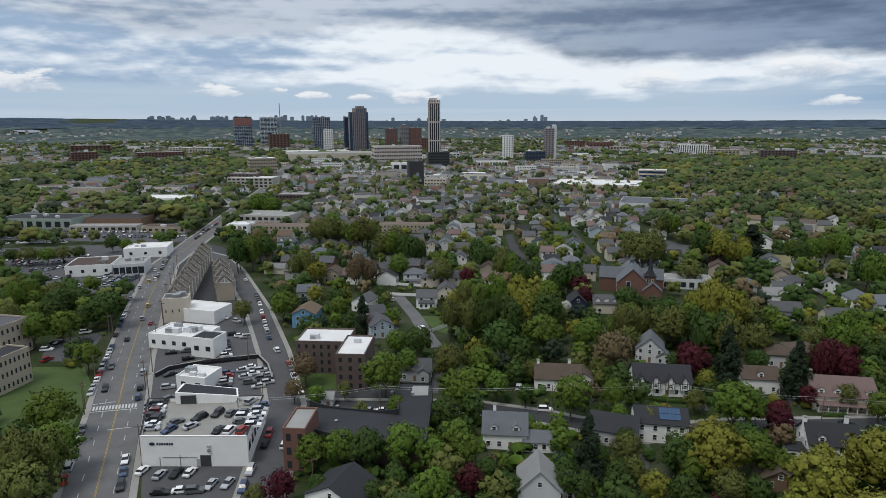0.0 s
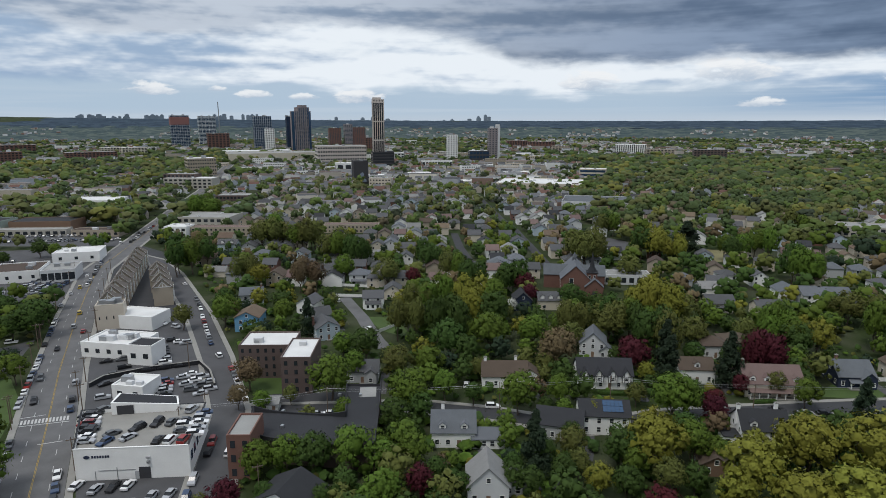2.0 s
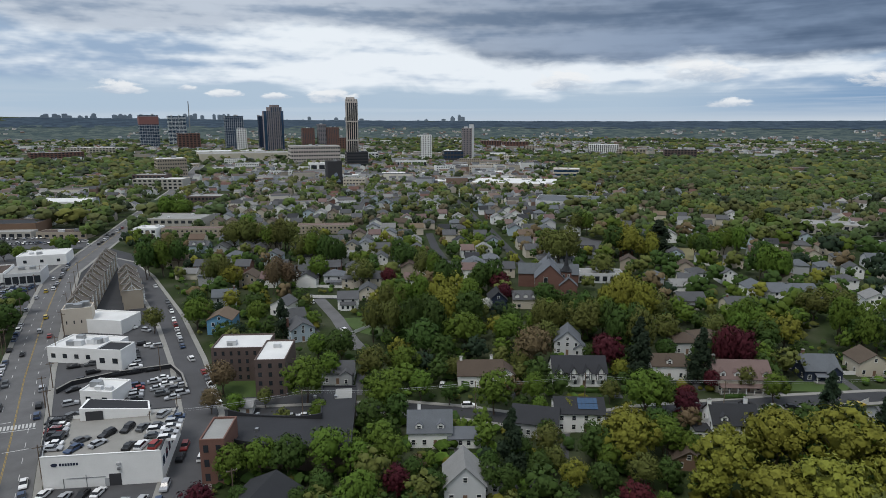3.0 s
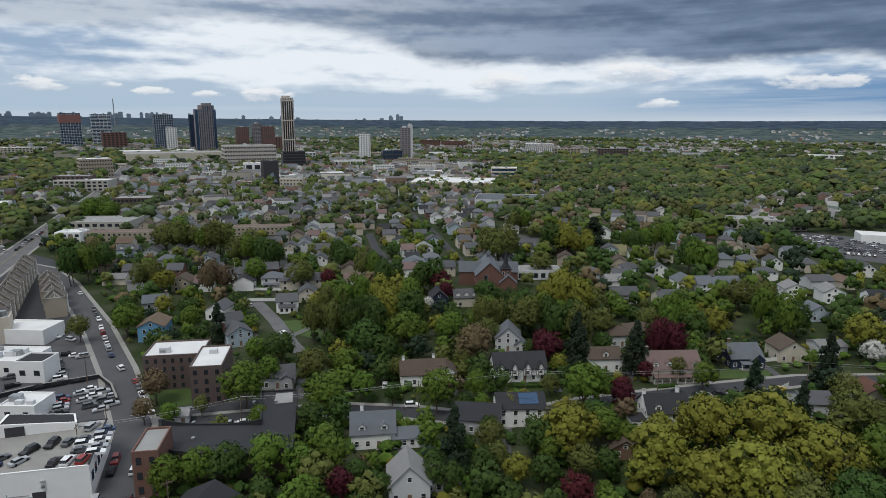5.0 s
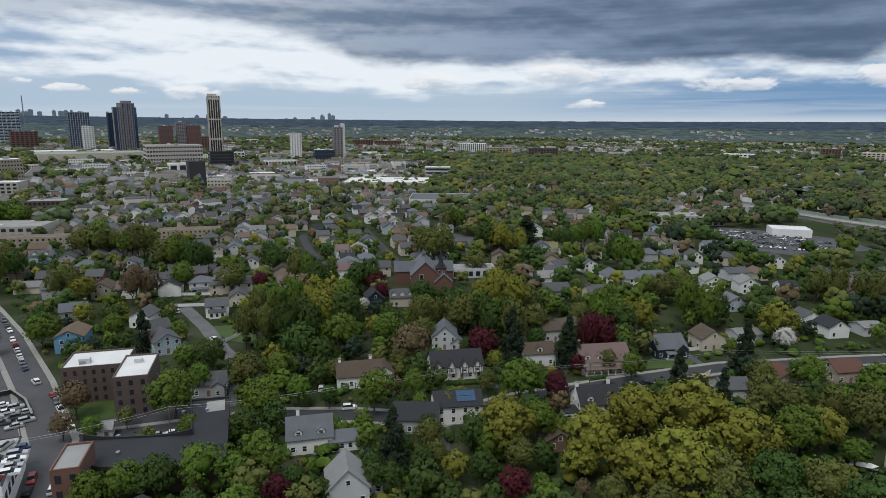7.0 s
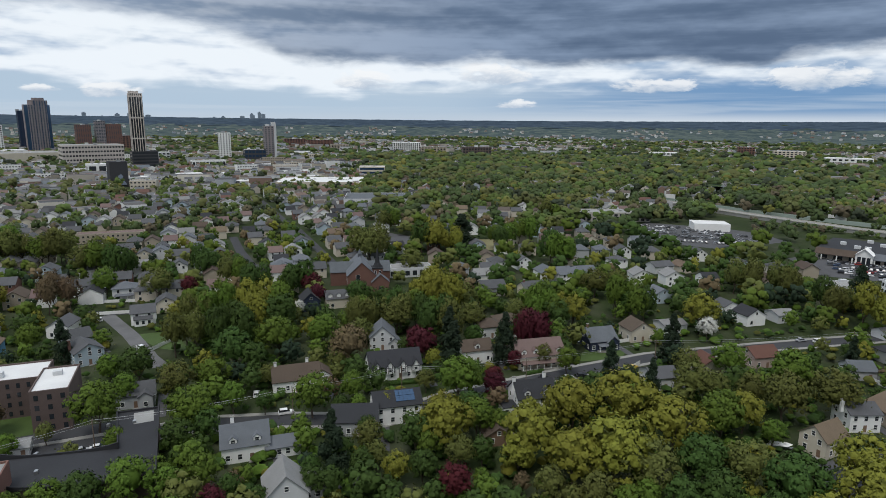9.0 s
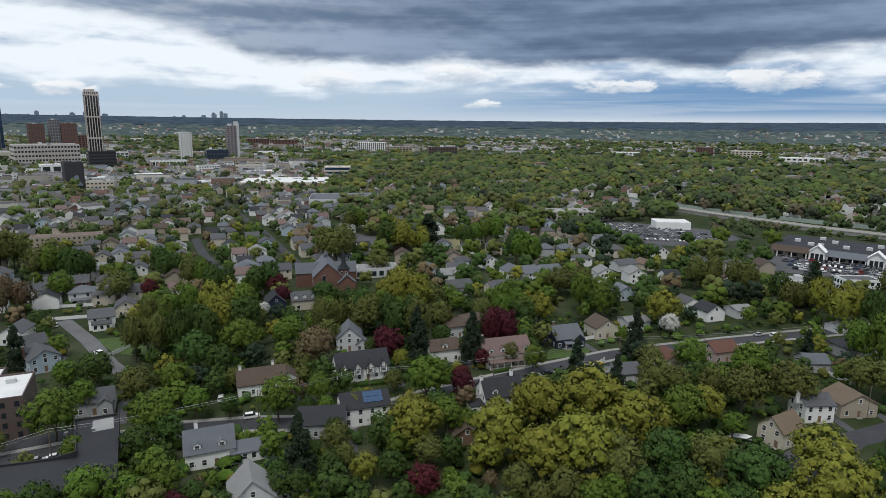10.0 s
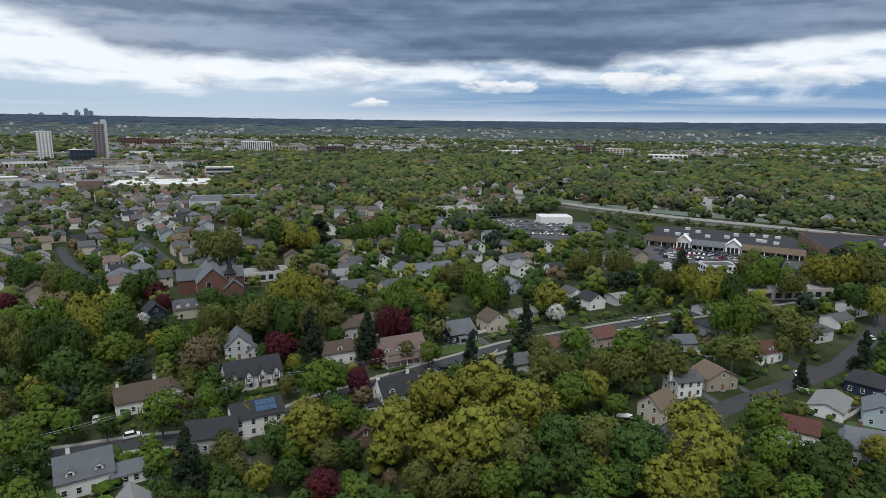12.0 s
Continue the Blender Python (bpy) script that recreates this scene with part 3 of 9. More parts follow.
def crown_arrays(rng, R, z0, z1, lumps, leaves, leaf, cone=False, core=0.6, ragged=0.25):
    """Vertices and triangles of a crown: clumps of loose leaves round limbs, over a dark uneven core."""
    V, F, n = [], [], 0
    H = (z1 - z0) / 2
    c0 = np.array([0, 0, (z0 + z1) / 2])
    for i in range(lumps):
        if cone:
            u = (i + 0.5) / lumps
            zz = z0 + (z1 - z0) * u
            rr = R * (1 - u) ** 0.8 * rng.uniform(0.35, 0.9)
            a = rng.uniform(0, 6.28)
            c = np.array([rr * math.cos(a), rr * math.sin(a), zz])
            lr = R * (0.14 + 0.22 * (1 - u)) * rng.uniform(0.8, 1.2)
        else:
            a, s = i * 2.39996 + rng.uniform(-0.5, 0.5), 1 - 1.75 * (i + 0.5) / lumps
            q = math.sqrt(max(0.0, 1 - s * s))
            k = rng.uniform(0.70 - ragged * 0.5, 0.70 + ragged * 0.7) * (1 if i % 6 else 0.55)
            c = c0 + np.array([R * q * k * math.cos(a), R * q * k * math.sin(a), H * s * k * 1.1])
            lr = R * rng.uniform(0.20, 0.36) * (30 / max(lumps, 8)) ** 0.42
        if i % 2 == 0 or lumps < 40:
            d = rng.normal(size=(12, 3)) * 0.22
            V.append((ICO_V + d) * lr * core * np.array([1.1, 1.1, 0.75]) + c)
            F.append(ICO_F + n)
            n += 12
        if leaves:
            p = rng.normal(size=(leaves, 3))
            p /= np.linalg.norm(p, axis=1)[:, None]
            p[:, 2] = np.abs(p[:, 2]) * np.where(rng.random(leaves) < 0.72, 1, -1)
            o = c + p * lr * rng.uniform(0.45, 1.15, (leaves, 1)) * np.array([1.1, 1.1, 0.8])
            up = p + np.array([0, 0, 0.6]) + rng.normal(size=(leaves, 3)) * 0.45
            t = np.cross(up, rng.normal(size=(leaves, 3)))
            t /= np.linalg.norm(t, axis=1)[:, None] + 1e-6
            b = np.cross(up, t)
            b /= np.linalg.norm(b, axis=1)[:, None] + 1e-6
            sz = leaf * rng.uniform(0.55, 1.3, (leaves, 1))
            V.append(np.stack([o - t * sz * 0.6, o + t * sz * 0.6, o + b * sz], 1).reshape(-1, 3))
            F.append(np.arange(leaves)[:, None] * 3 + n + np.array([0, 1, 2]))
            n += leaves * 3
    return np.concatenate(V), np.concatenate(F)


def ico_sphere(sub):
    """Unit sphere of triangles."""
    v, f = ICO_V.copy(), ICO_F.copy()
    for _ in range(sub):
        mid, nf, vl = {}, [], [tuple(p) for p in v]

        def half(p, q):
            k = (min(p, q), max(p, q))
            if k not in mid:
                w = (np.array(vl[p]) + np.array(vl[q])) / 2
                mid[k] = len(vl)
                vl.append(tuple(w / np.linalg.norm(w)))
            return mid[k]

        for p, q, r in f:
            s, t, u = half(p, q), half(q, r), half(r, p)
            nf += [(p, s, u), (q, t, s), (r, u, t), (s, t, u)]
        v, f = np.array(vl), np.array(nf)
    return v / np.linalg.norm(v, axis=1)[:, None], f


def dome_arrays(rng, clumps, leaves, leaf, sub=1, z0=0.28, z1=1.95, lump=0.34, thin=0.0, loose=1.4):
    """A broad crown one metre in radius: clumps of leafy boughs at uneven reach round a dark core, with gaps between them.

    The normals follow the boughs, so that each clump is shaded as one soft mass."""
    v, f = ico_sphere(sub)
    cz, H = (z0 + z1) / 2, (z1 - z0) / 2
    bay = rng.uniform(0.80, 1.12, 7)
    V, F, N, n = [v * rng.uniform(0.85, 1.1, (len(v), 1)) * np.array([0.52, 0.52, 0.55 * H]) + np.array([0, 0, cz - 0.05])], [f], [v], len(v)
    for i in range(clumps):
        s = 1 - 1.62 * (i + 0.5) / clumps
        a = i * 2.39996 + rng.uniform(-0.45, 0.45)
        q = math.sqrt(max(0.0, 1 - s * s))
        k = bay[int(a / 6.2832 * 7) % 7] * rng.uniform(0.58, 0.92)
        lr = lump * rng.uniform(0.62, 1.22)
        c = np.array([q * k * math.cos(a), q * k * math.sin(a), cz + H * s * (0.5 + 0.5 * k) * rng.uniform(0.76, 1.0)])
        out = np.array([q * math.cos(a), q * math.sin(a), s + 0.25])
        flat = np.array([1.08, 1.08, 0.82])
        V.append(v * rng.uniform(0.70, 1.15, (len(v), 1)) * lr * (0.92 - thin) * flat + c)
        F.append(f + n)
        N.append(0.50 * v + 0.8 * out + rng.normal(size=v.shape) * 0.18)
        n += len(v)
        if not leaves:
            continue
        p = rng.normal(size=(leaves, 3))
        p /= np.linalg.norm(p, axis=1)[:, None]
        p[:, 2] = np.where(rng.random(leaves) < 0.6, np.abs(p[:, 2]), p[:, 2])
        o = c + p * lr * rng.uniform(0.6, loose, (leaves, 1)) * flat
        up = p + 0.3 * out + rng.normal(size=(leaves, 3)) * 0.30
        t = np.cross(up, rng.normal(size=(leaves, 3)))
        t /= np.linalg.norm(t, axis=1)[:, None] + 1e-6
        b = np.cross(up, t)
        b /= np.linalg.norm(b, axis=1)[:, None] + 1e-6
        sz = leaf * rng.uniform(0.5, 1.35, (leaves, 1))
        V.append(np.stack([o - t * sz * 0.6 - b * sz * 0.4, o + t * sz * 0.6 - b * sz * 0.4, o + b * sz * 0.6], 1).reshape(-1, 3))
        F.append(np.arange(leaves)[:, None] * 3 + n + np.array([0, 1, 2]))
        N.append(np.repeat(0.50 * p + 0.8 * out + rng.normal(size=p.shape) * 0.20, 3, axis=0))
        n += leaves * 3
    return np.concatenate(V), np.concatenate(F), np.concatenate(N)


def array_mesh(name, V, F, mats, normals=None):
    me = bpy.data.meshes.new(name)
    me.vertices.add(len(V))
    me.vertices.foreach_set("co", np.ascontiguousarray(V, dtype=np.float32).ravel())
    me.loops.add(len(F) * 3)
    me.loops.foreach_set("vertex_index", np.ascontiguousarray(F, dtype=np.int32).ravel())
    me.polygons.add(len(F))
    me.polygons.foreach_set("loop_start", np.arange(len(F), dtype=np.int32) * 3)
    me.update(calc_edges=True)
    if normals is not None:
        q = normals / (np.linalg.norm(normals, axis=1)[:, None] + 1e-9)
        me.shade_smooth()
        me.normals_split_custom_set_from_vertices(np.ascontiguousarray(q, dtype=np.float32))
    for m in mats:
        me.materials.append(MATS[m])
    return me


def limb(s, a, b, r0, r1, n=6):
    """A tapered limb from a to b."""
    a, b = Vector(a), Vector(b)
    q = (b - a).to_track_quat("Z", "Y")
    ring = [Vector((math.cos(2 * math.pi * i / n), math.sin(2 * math.pi * i / n), 0)) for i in range(n)]
    v = [tuple(a + q @ (p * r0)) for p in ring] + [tuple(b + q @ (p * r1)) for p in ring]
    s.add(v, [(i, (i + 1) % n, n + (i + 1) % n, n + i) for i in range(n)] + [tuple(range(n, 2 * n))])


TREES = {}
TREE_WORDS = dict(g="fresh green broadleaf tree in full spring leaf", y="yellow-green maple in young spring leaf", o="olive-green tree with thin spring leaf", d="dark green conifer with drooping boughs",
                  r="dark red copper-leaved ornamental maple", b="brownish budding tree, not yet in leaf", k="deep green broadleaf tree with dense crown", w="white blossoming ornamental tree")


def tree(x, y, height, radius, kind="g", var=0):
    """A single tree, its crown radius and height in metres."""
    key = (kind, var % 3)
    if key not in TREES:
        rng = np.random.default_rng(40 + 7 * len(TREES))
        cone = kind == "d"
        s = Solid()
        limb(s, (0, 0, -0.03), (0.1, 0.05, 0.5), 0.055, 0.035)
        for i in range(5):
            a = i * 1.26 + rng.uniform(-0.3, 0.3)
            limb(s, (0.08, 0.04, rng.uniform(0.3, 0.5)), (0.62 * math.cos(a), 0.62 * math.sin(a), rng.uniform(0.95, 1.4)), 0.026, 0.008, 5)
        N = None
        if cone:
            V, F = crown_arrays(rng, 1.0, 0.15, 2.6, 52, 84, 0.105, cone=True, core=0.6)
        elif kind in "bo":
            V, F, N = dome_arrays(rng, 62, 28, 0.076, 0, lump=0.18, thin=0.40, loose=1.75)
        else:
            V, F, N = dome_arrays(rng, 66, 24, 0.078, 0, lump=0.195, thin=0.30, loose=1.6)
        TREES[key] = (s.mesh("trunk", ["bark"]), array_mesh("crown", V, F, ["leaf_" + kind], N))
    k = height / (2.6 if kind == "d" else 1.95)
    t = thing("tree", pose(x, y, 0, 0, 0, (x * 37 + y * 11) % 360) @ Matrix.Diagonal((radius, radius, k, 1)), TREE_WORDS[kind], "tree", "trees")
    part("trunk", TREES[key][0], None, t)
    part("crown", TREES[key][1], None, t)
    return t


def woods(name, spots, kind, sub, clumps, leaves, leaf, label, seed=5, mat="woods_"):
    """Trees that nobody would count, in one mesh: spots are rows of x, y, radius, height."""
    rng = np.random.default_rng(seed)
    temps = [dome_arrays(rng, clumps, leaves, leaf, sub, 0.2, 1.95, 1.3 / math.sqrt(clumps), 0.28 if leaves > 12 else 0.05) for _ in range(8)]
    V, F, N, n = [], [], [], 0
    for i, (x, y, r, h) in enumerate(spots):
        v, f, nn = temps[i % 8]
        a = rng.uniform(0, 6.28)
        c, s = math.cos(a), math.sin(a)
        V.append(np.stack([(v[:, 0] * c - v[:, 1] * s) * r + x, (v[:, 0] * s + v[:, 1] * c) * r + y, v[:, 2] * h / 1.95], 1))
        F.append(f + n)
        N.append(np.stack([nn[:, 0] * c - nn[:, 1] * s, nn[:, 0] * s + nn[:, 1] * c, nn[:, 2]], 1))
        n += len(v)
    if V:
        ob = new(name, array_mesh(name, np.concatenate(V), np.concatenate(F), [mat + kind], np.concatenate(N)))
        tagged(ob, label, "trees", kind="stuff")


def canopy(name, r0, r1, az0, az1, step, cell, height, mat, label, cover=None, clear=(), follow=False, turns=0.25):
    """Unbroken woods as one uneven sheet of crowns, open where there are streets, yards and houses."""
    rng = np.random.default_rng(17)
    radii = [r0]
    while radii[-1] < r1:
        radii.append(radii[-1] + max(step, radii[-1] * step / 900))
    az = np.radians(np.arange(az0, az1, turns))
    Rr, Az = np.meshgrid(np.array(radii), az, indexing="ij")
    X, Y = Rr * np.sin(Az), Rr * np.cos(Az)
    off = rng.random((256, 256, 3))
    best = np.full(X.shape, 9.0)
    tall = np.zeros(X.shape)
    ix, iy = np.floor(X / cell).astype(int), np.floor(Y / cell).astype(int)
    for i in (-1, 0, 1):
        for j in (-1, 0, 1):
            q = off[(ix + i) % 256, (iy + j) % 256]
            d = np.hypot(X / cell - (ix + i + q[..., 0]), Y / cell - (iy + j + q[..., 1]))
            tall = np.where(d < best, q[..., 2], tall)
            best = np.minimum(best, d)
    Z = height * (0.3 + 0.7 * np.sqrt(np.clip(1 - (best / 0.85) ** 2, 0, 1))) * (0.65 + 0.5 * tall)
    for i in range(X.shape[0]):
        for j in range(X.shape[1]):
            if follow:
                Z[i, j] = Z[i, j] * 0.6 + far_height(X[i, j], Y[i, j])
            elif cover(X[i, j], Y[i, j]):
                Z[i, j] = -4
    for x, y, r in clear:
        Z[np.hypot(X - x, Y - y) < r] = -4
    if not follow:
        for pts, w in ROADS:
            for (ax, ay), (bx, by) in zip(pts, pts[1:]):
                u = np.clip(((X - ax) * (bx - ax) + (Y - ay) * (by - ay)) / ((bx - ax) ** 2 + (by - ay) ** 2), 0, 1)
                Z[np.hypot(X - ax - u * (bx - ax), Y - ay - u * (by - ay)) < w / 2 + 9] = -4
    n, m = X.shape
    idx = np.arange(n * m).reshape(n, m)
    a, b, c, d = idx[:-1, :-1].ravel(), idx[:-1, 1:].ravel(), idx[1:, 1:].ravel(), idx[1:, :-1].ravel()
    F = np.concatenate([np.stack([a, b, c], 1), np.stack([a, c, d], 1)])
    z = Z.ravel()
    F = F[(z[F] > -3).any(axis=1)]
    tagged(new(name, array_mesh(name, np.stack([X.ravel(), Y.ravel(), z], 1), F, [mat])), label, "woods", kind="stuff")


# ---- cars ----
CARS = {}
WHEEL = []


def car(x, y, turn, paint="white", suv=False, z=0.09):
    """A parked or standing car, nose along its own +x."""
    key = (paint, suv)
    if key not in CARS:
        L, W, hh = (4.7, 1.88, 1.0) if suv else (4.6, 1.8, 0.88)
        roof = 1.68 if suv else 1.43
        s = Solid()
        prof = [(-L / 2, 0.35), (-L / 2, hh - 0.05), (-L / 2 + 0.2, hh), (L / 2 - 1.2, hh), (L / 2 - 0.1, hh - 0.2), (L / 2, 0.4), (L / 2 - 0.1, 0.28), (-L / 2 + 0.1, 0.28)]
        n = len(prof)
        for sy in (-1, 1):
            s.add([(px, sy * (W / 2 - (0.06 if pz > 0.8 else 0)), pz) for px, pz in prof], [tuple(range(n)) if sy < 0 else tuple(range(n - 1, -1, -1))])
        s.f += [(i, i + n, (i + 1) % n + n, (i + 1) % n) for i in range(n)]
        s.m += [0] * n
        b0, b1 = (-L / 2 + (0.1 if suv else 0.65)), L / 2 - 1.75
        s.box(b0 + 0.35, b1 - 0.25, -W / 2 + 0.22, W / 2 - 0.22, roof - 0.06, roof)
        g = Solid()
        lo = [(b0, -W / 2 + 0.1, hh), (b1 + 0.45, -W / 2 + 0.1, hh), (b1 + 0.45, W / 2 - 0.1, hh), (b0, W / 2 - 0.1, hh)]
        hi = [(b0 + 0.35, -W / 2 + 0.24, roof - 0.06), (b1 - 0.25, -W / 2 + 0.24, roof - 0.06), (b1 - 0.25, W / 2 - 0.24, roof - 0.06), (b0 + 0.35, W / 2 - 0.24, roof - 0.06)]
        g.add(lo + hi, [(0, 1, 5, 4), (1, 2, 6, 5), (2, 3, 7, 6), (3, 0, 4, 7)])
        CARS[key] = (s.mesh("body", ["paint_" + paint]), g.mesh("glazing", ["car_glass"]))
        if not WHEEL:
            w = Solid()
            a = [2 * math.pi * i / 10 for i in range(10)]
            v = [(0.33 * math.cos(t), -0.1, 0.33 * math.sin(t)) for t in a] + [(0.33 * math.cos(t), 0.1, 0.33 * math.sin(t)) for t in a]
            w.add(v, [tuple(range(9, -1, -1))[::-1], tuple(range(19, 9, -1))] + [(i, (i + 1) % 10, 10 + (i + 1) % 10, 10 + i) for i in range(10)])
            WHEEL.append(w.mesh("wheel", ["tyre"]))
    kind = "SUV" if suv else "saloon car"
    c = thing("car", pose(x, y, z, 0, 0, turn), "%s %s parked on asphalt" % (paint, kind), "car", "parked cars")
    part("body", CARS[key][0], None, c)
    part("glazing", CARS[key][1], None, c)
    if math.hypot(x, y) < 185:
        for wx in (-1.4, 1.45):
            for wy in (-0.82, 0.82):
                part("wheel", WHEEL[0], None, c, m=pose(wx, wy, 0.33))
    return c


def cars_along(x0, y0, x1, y1, gap, seed, turn=None, fill=0.8, z=0.09, paints=("white", "black", "silver", "grey", "black", "white", "silver", "red", "blue")):
    """A row of parked cars from one point to the other; turn is each car's own, or along the row."""
    rnd = random.Random(seed)
    n = max(1, int(math.hypot(x1 - x0, y1 - y0) / gap))
    a = math.degrees(math.atan2(y1 - y0, x1 - x0)) if turn is None else turn
    for i in range(n):
        if rnd.random() < fill:
            u = (i + 0.5 + rnd.uniform(-0.08, 0.08)) / n
            car(x0 + (x1 - x0) * u, y0 + (y1 - y0) * u, a + rnd.uniform(-2, 2) + (180 if rnd.random() < 0.3 else 0), rnd.choice(paints), rnd.random() < 0.5, z)


def parked_rows(name, rows, label, seed=3):
    """Closely parked cars beyond counting, in one mesh: rows of x0, y0, x1, y1, the cars' turn."""
    s, rng = Solid(), random.Random(seed)
    for x0, y0, x1, y1, turn in rows:
        n = max(1, int(math.hypot(x1 - x0, y1 - y0) / 2.9))
        for i in range(n):
            if rng.random() < 0.16:
                continue
            u, a = (i + 0.5) / n, radians(turn + rng.uniform(-3, 3))
            c, q, k = math.cos(a), math.sin(a), rng.uniform(0.0, 0.35)
            ring = ((-0.9, -2.2, 0.3), (0.9, -2.2, 0.3), (0.9, 2.2, 0.3), (-0.9, 2.2, 0.3), (-0.9, -2.2, 0.95), (0.9, -2.2, 0.95), (0.9, 2.2, 0.85), (-0.9, 2.2, 0.85))
            cab = ((-0.8, -1.7, 0.95), (0.8, -1.7, 0.95), (0.8, 1.0, 0.9), (-0.8, 1.0, 0.9), (-0.65, -1.2, 1.45 + k), (0.65, -1.2, 1.45 + k), (0.65, 0.3, 1.45 + k), (-0.65, 0.3, 1.45 + k))
            sides = [(0, 1, 5, 4), (1, 2, 6, 5), (2, 3, 7, 6), (3, 0, 4, 7)]
            for g, f, mi in ((ring, sides + [(4, 5, 6, 7)], 0), (cab, sides, 1), (cab, [(4, 5, 6, 7)], 0)):
                s.add([(x0 + (x1 - x0) * u + px * c - py * q, y0 + (y1 - y0) * u + px * q + py * c, 0.05 + pz) for px, py, pz in g], f, mi)
    piece(name, s, ["paint_mixed", "window_glass"], label, kind="stuff", category="cars")


def hedge(x0, y0, x1, y1, h=1.3, w=1.2, kind="k"):
    """A clipped hedge of small leaves."""
    rng = np.random.default_rng(int(abs(x0) * 10))
    L, a = math.hypot(x1 - x0, y1 - y0), math.degrees(math.atan2(y1 - y0, x1 - x0))
    s = Solid().box(0, L, -w / 2, w / 2, -0.1, h * 0.9)
    n = int(L * 26)
    o = np.stack([rng.uniform(0, L, n), rng.uniform(-w / 2, w / 2, n), rng.uniform(0.75, 1.0, n) * h], 1)
    o[: n // 3, 1], o[: n // 3, 2] = -w / 2, rng.uniform(0.1, h, n // 3)
    t, u = rng.normal(size=(n, 3)) * 0.2, rng.normal(size=(n, 3)) * 0.2
    V = np.concatenate([np.array(s.v), np.stack([o - t, o + t, o + u], 1).reshape(-1, 3)])
    F = np.concatenate([np.array([(f[0], f[1], f[2]) for f in s.f] + [(f[0], f[2], f[3]) for f in s.f]), np.arange(n)[:, None] * 3 + 8 + np.array([0, 1, 2])])
    ob = new("hedge", array_mesh("hedge", V, F, ["leaf_" + kind]))
    ob.matrix_basis = pose(x0, y0, 0, 0, 0, a)
    tagged(ob, "clipped green garden hedge along a lawn", "hedge", "garden hedges")


def board_fence(x0, y0, x1, y1, h=1.6):
    """A white board fence: posts, rails, single boards."""
    L, a = math.hypot(x1 - x0, y1 - y0), math.degrees(math.atan2(y1 - y0, x1 - x0))
    t = thing("fence", pose(x0, y0, 0, 0, 0, a), "white board fence round a garden", "fence", "white fences")
    n = max(2, int(L / 2.4))
    post = Solid().box(-0.07, 0.07, -0.07, 0.07, -0.2, h + 0.1).mesh("post", ["trim_white"])
    panel = Solid().box(0.07, L / n - 0.07, -0.02, 0.02, 0.1, h).mesh("panel", ["trim_white"])
    for i in range(n + 1):
        part("post", post, None, t, m=pose(i * L / n, 0, 0))
        if i < n:
            part("panel", panel, None, t, m=pose(i * L / n, 0, 0))


def ribbon(pts, w, z, h=0.0):
    """A strip along a line of points: flat, or h thick (a kerb)."""
    P = [Vector(p) for p in pts]
    s = Solid()
    sides = []
    for i, p in enumerate(P):
        d = (P[min(i + 1, len(P) - 1)] - P[max(i - 1, 0)]).normalized()
        nrm = Vector((-d.y, d.x))
        sides.append((p + nrm * w / 2, p - nrm * w / 2))
    v = [(q.x, q.y, z) for a, b in sides for q in (a, b)]
    n = len(v)
    f = [(2 * i, 2 * i + 1, 2 * i + 3, 2 * i + 2) for i in range(len(P) - 1)]
    s.add(v, f)
    if h:
        v2 = [(x, y, z - h) for x, y, _ in v]
        s.add(v + v2, [(2 * i, 2 * i + 2, n + 2 * i + 2, n + 2 * i) for i in range(len(P) - 1)] + [(2 * i + 1, n + 2 * i + 1, n + 2 * i + 3, 2 * i + 3) for i in range(len(P) - 1)] + [(0, n, n + 1, 1)])
    return s


def offset(pts, k):
    P = [Vector(p) for p in pts]
    out = []
    for i, p in enumerate(P):
        d = (P[min(i + 1, len(P) - 1)] - P[max(i - 1, 0)]).normalized()
        out.append((p.x - d.y * k, p.y + d.x * k))
    return out


ROADS = []


def road(name, pts, w, label, walks=True, tone="asphalt", centre=False):
    ROADS.append((pts, w))
    lift = 0.004 * len(ROADS)
    piece(name, ribbon(pts, w, 0.05 + lift), tone, label)
    if walks:
        for k in (1, -1):
            piece("pavement", ribbon(offset(pts, k * (w / 2 + 1.0)), 1.8, 0.15 + lift + 0.002 * k, 0.3), "kerb_concrete", "pale concrete pavement with a kerb along the street")
    if centre:
        for k in (-0.13, 0.13):
            piece("centre_line", ribbon(offset(pts, k), 0.13, 0.115 + lift), "line_yellow", "worn double yellow centre line on asphalt")


LOTS = []


def lot(name, ring, label, mat="asphalt"):
    z = 0.008 + 0.0018 * len(LOTS)
    piece(name, Solid().add([(x, y, z) for x, y in ring], [tuple(range(len(ring)))]), mat, label)
    LOTS.append(ring)


def inside(x, y, ring):
    hit = False
    for i in range(len(ring)):
        (ax, ay), (bx, by) = ring[i], ring[i - 1]
        if (ay > y) != (by > y) and x < (bx - ax) * (y - ay) / (by - ay) + ax:
            hit = not hit
    return hit


def near_road(x, y, extra):
    for pts, w in ROADS:
        for (ax, ay), (bx, by) in zip(pts, pts[1:]):
            dx, dy = bx - ax, by - ay
            u = max(0, min(1, ((x - ax) * dx + (y - ay) * dy) / (dx * dx + dy * dy)))
            if math.hypot(x - ax - u * dx, y - ay - u * dy) < w / 2 + extra:
                return True
    return False

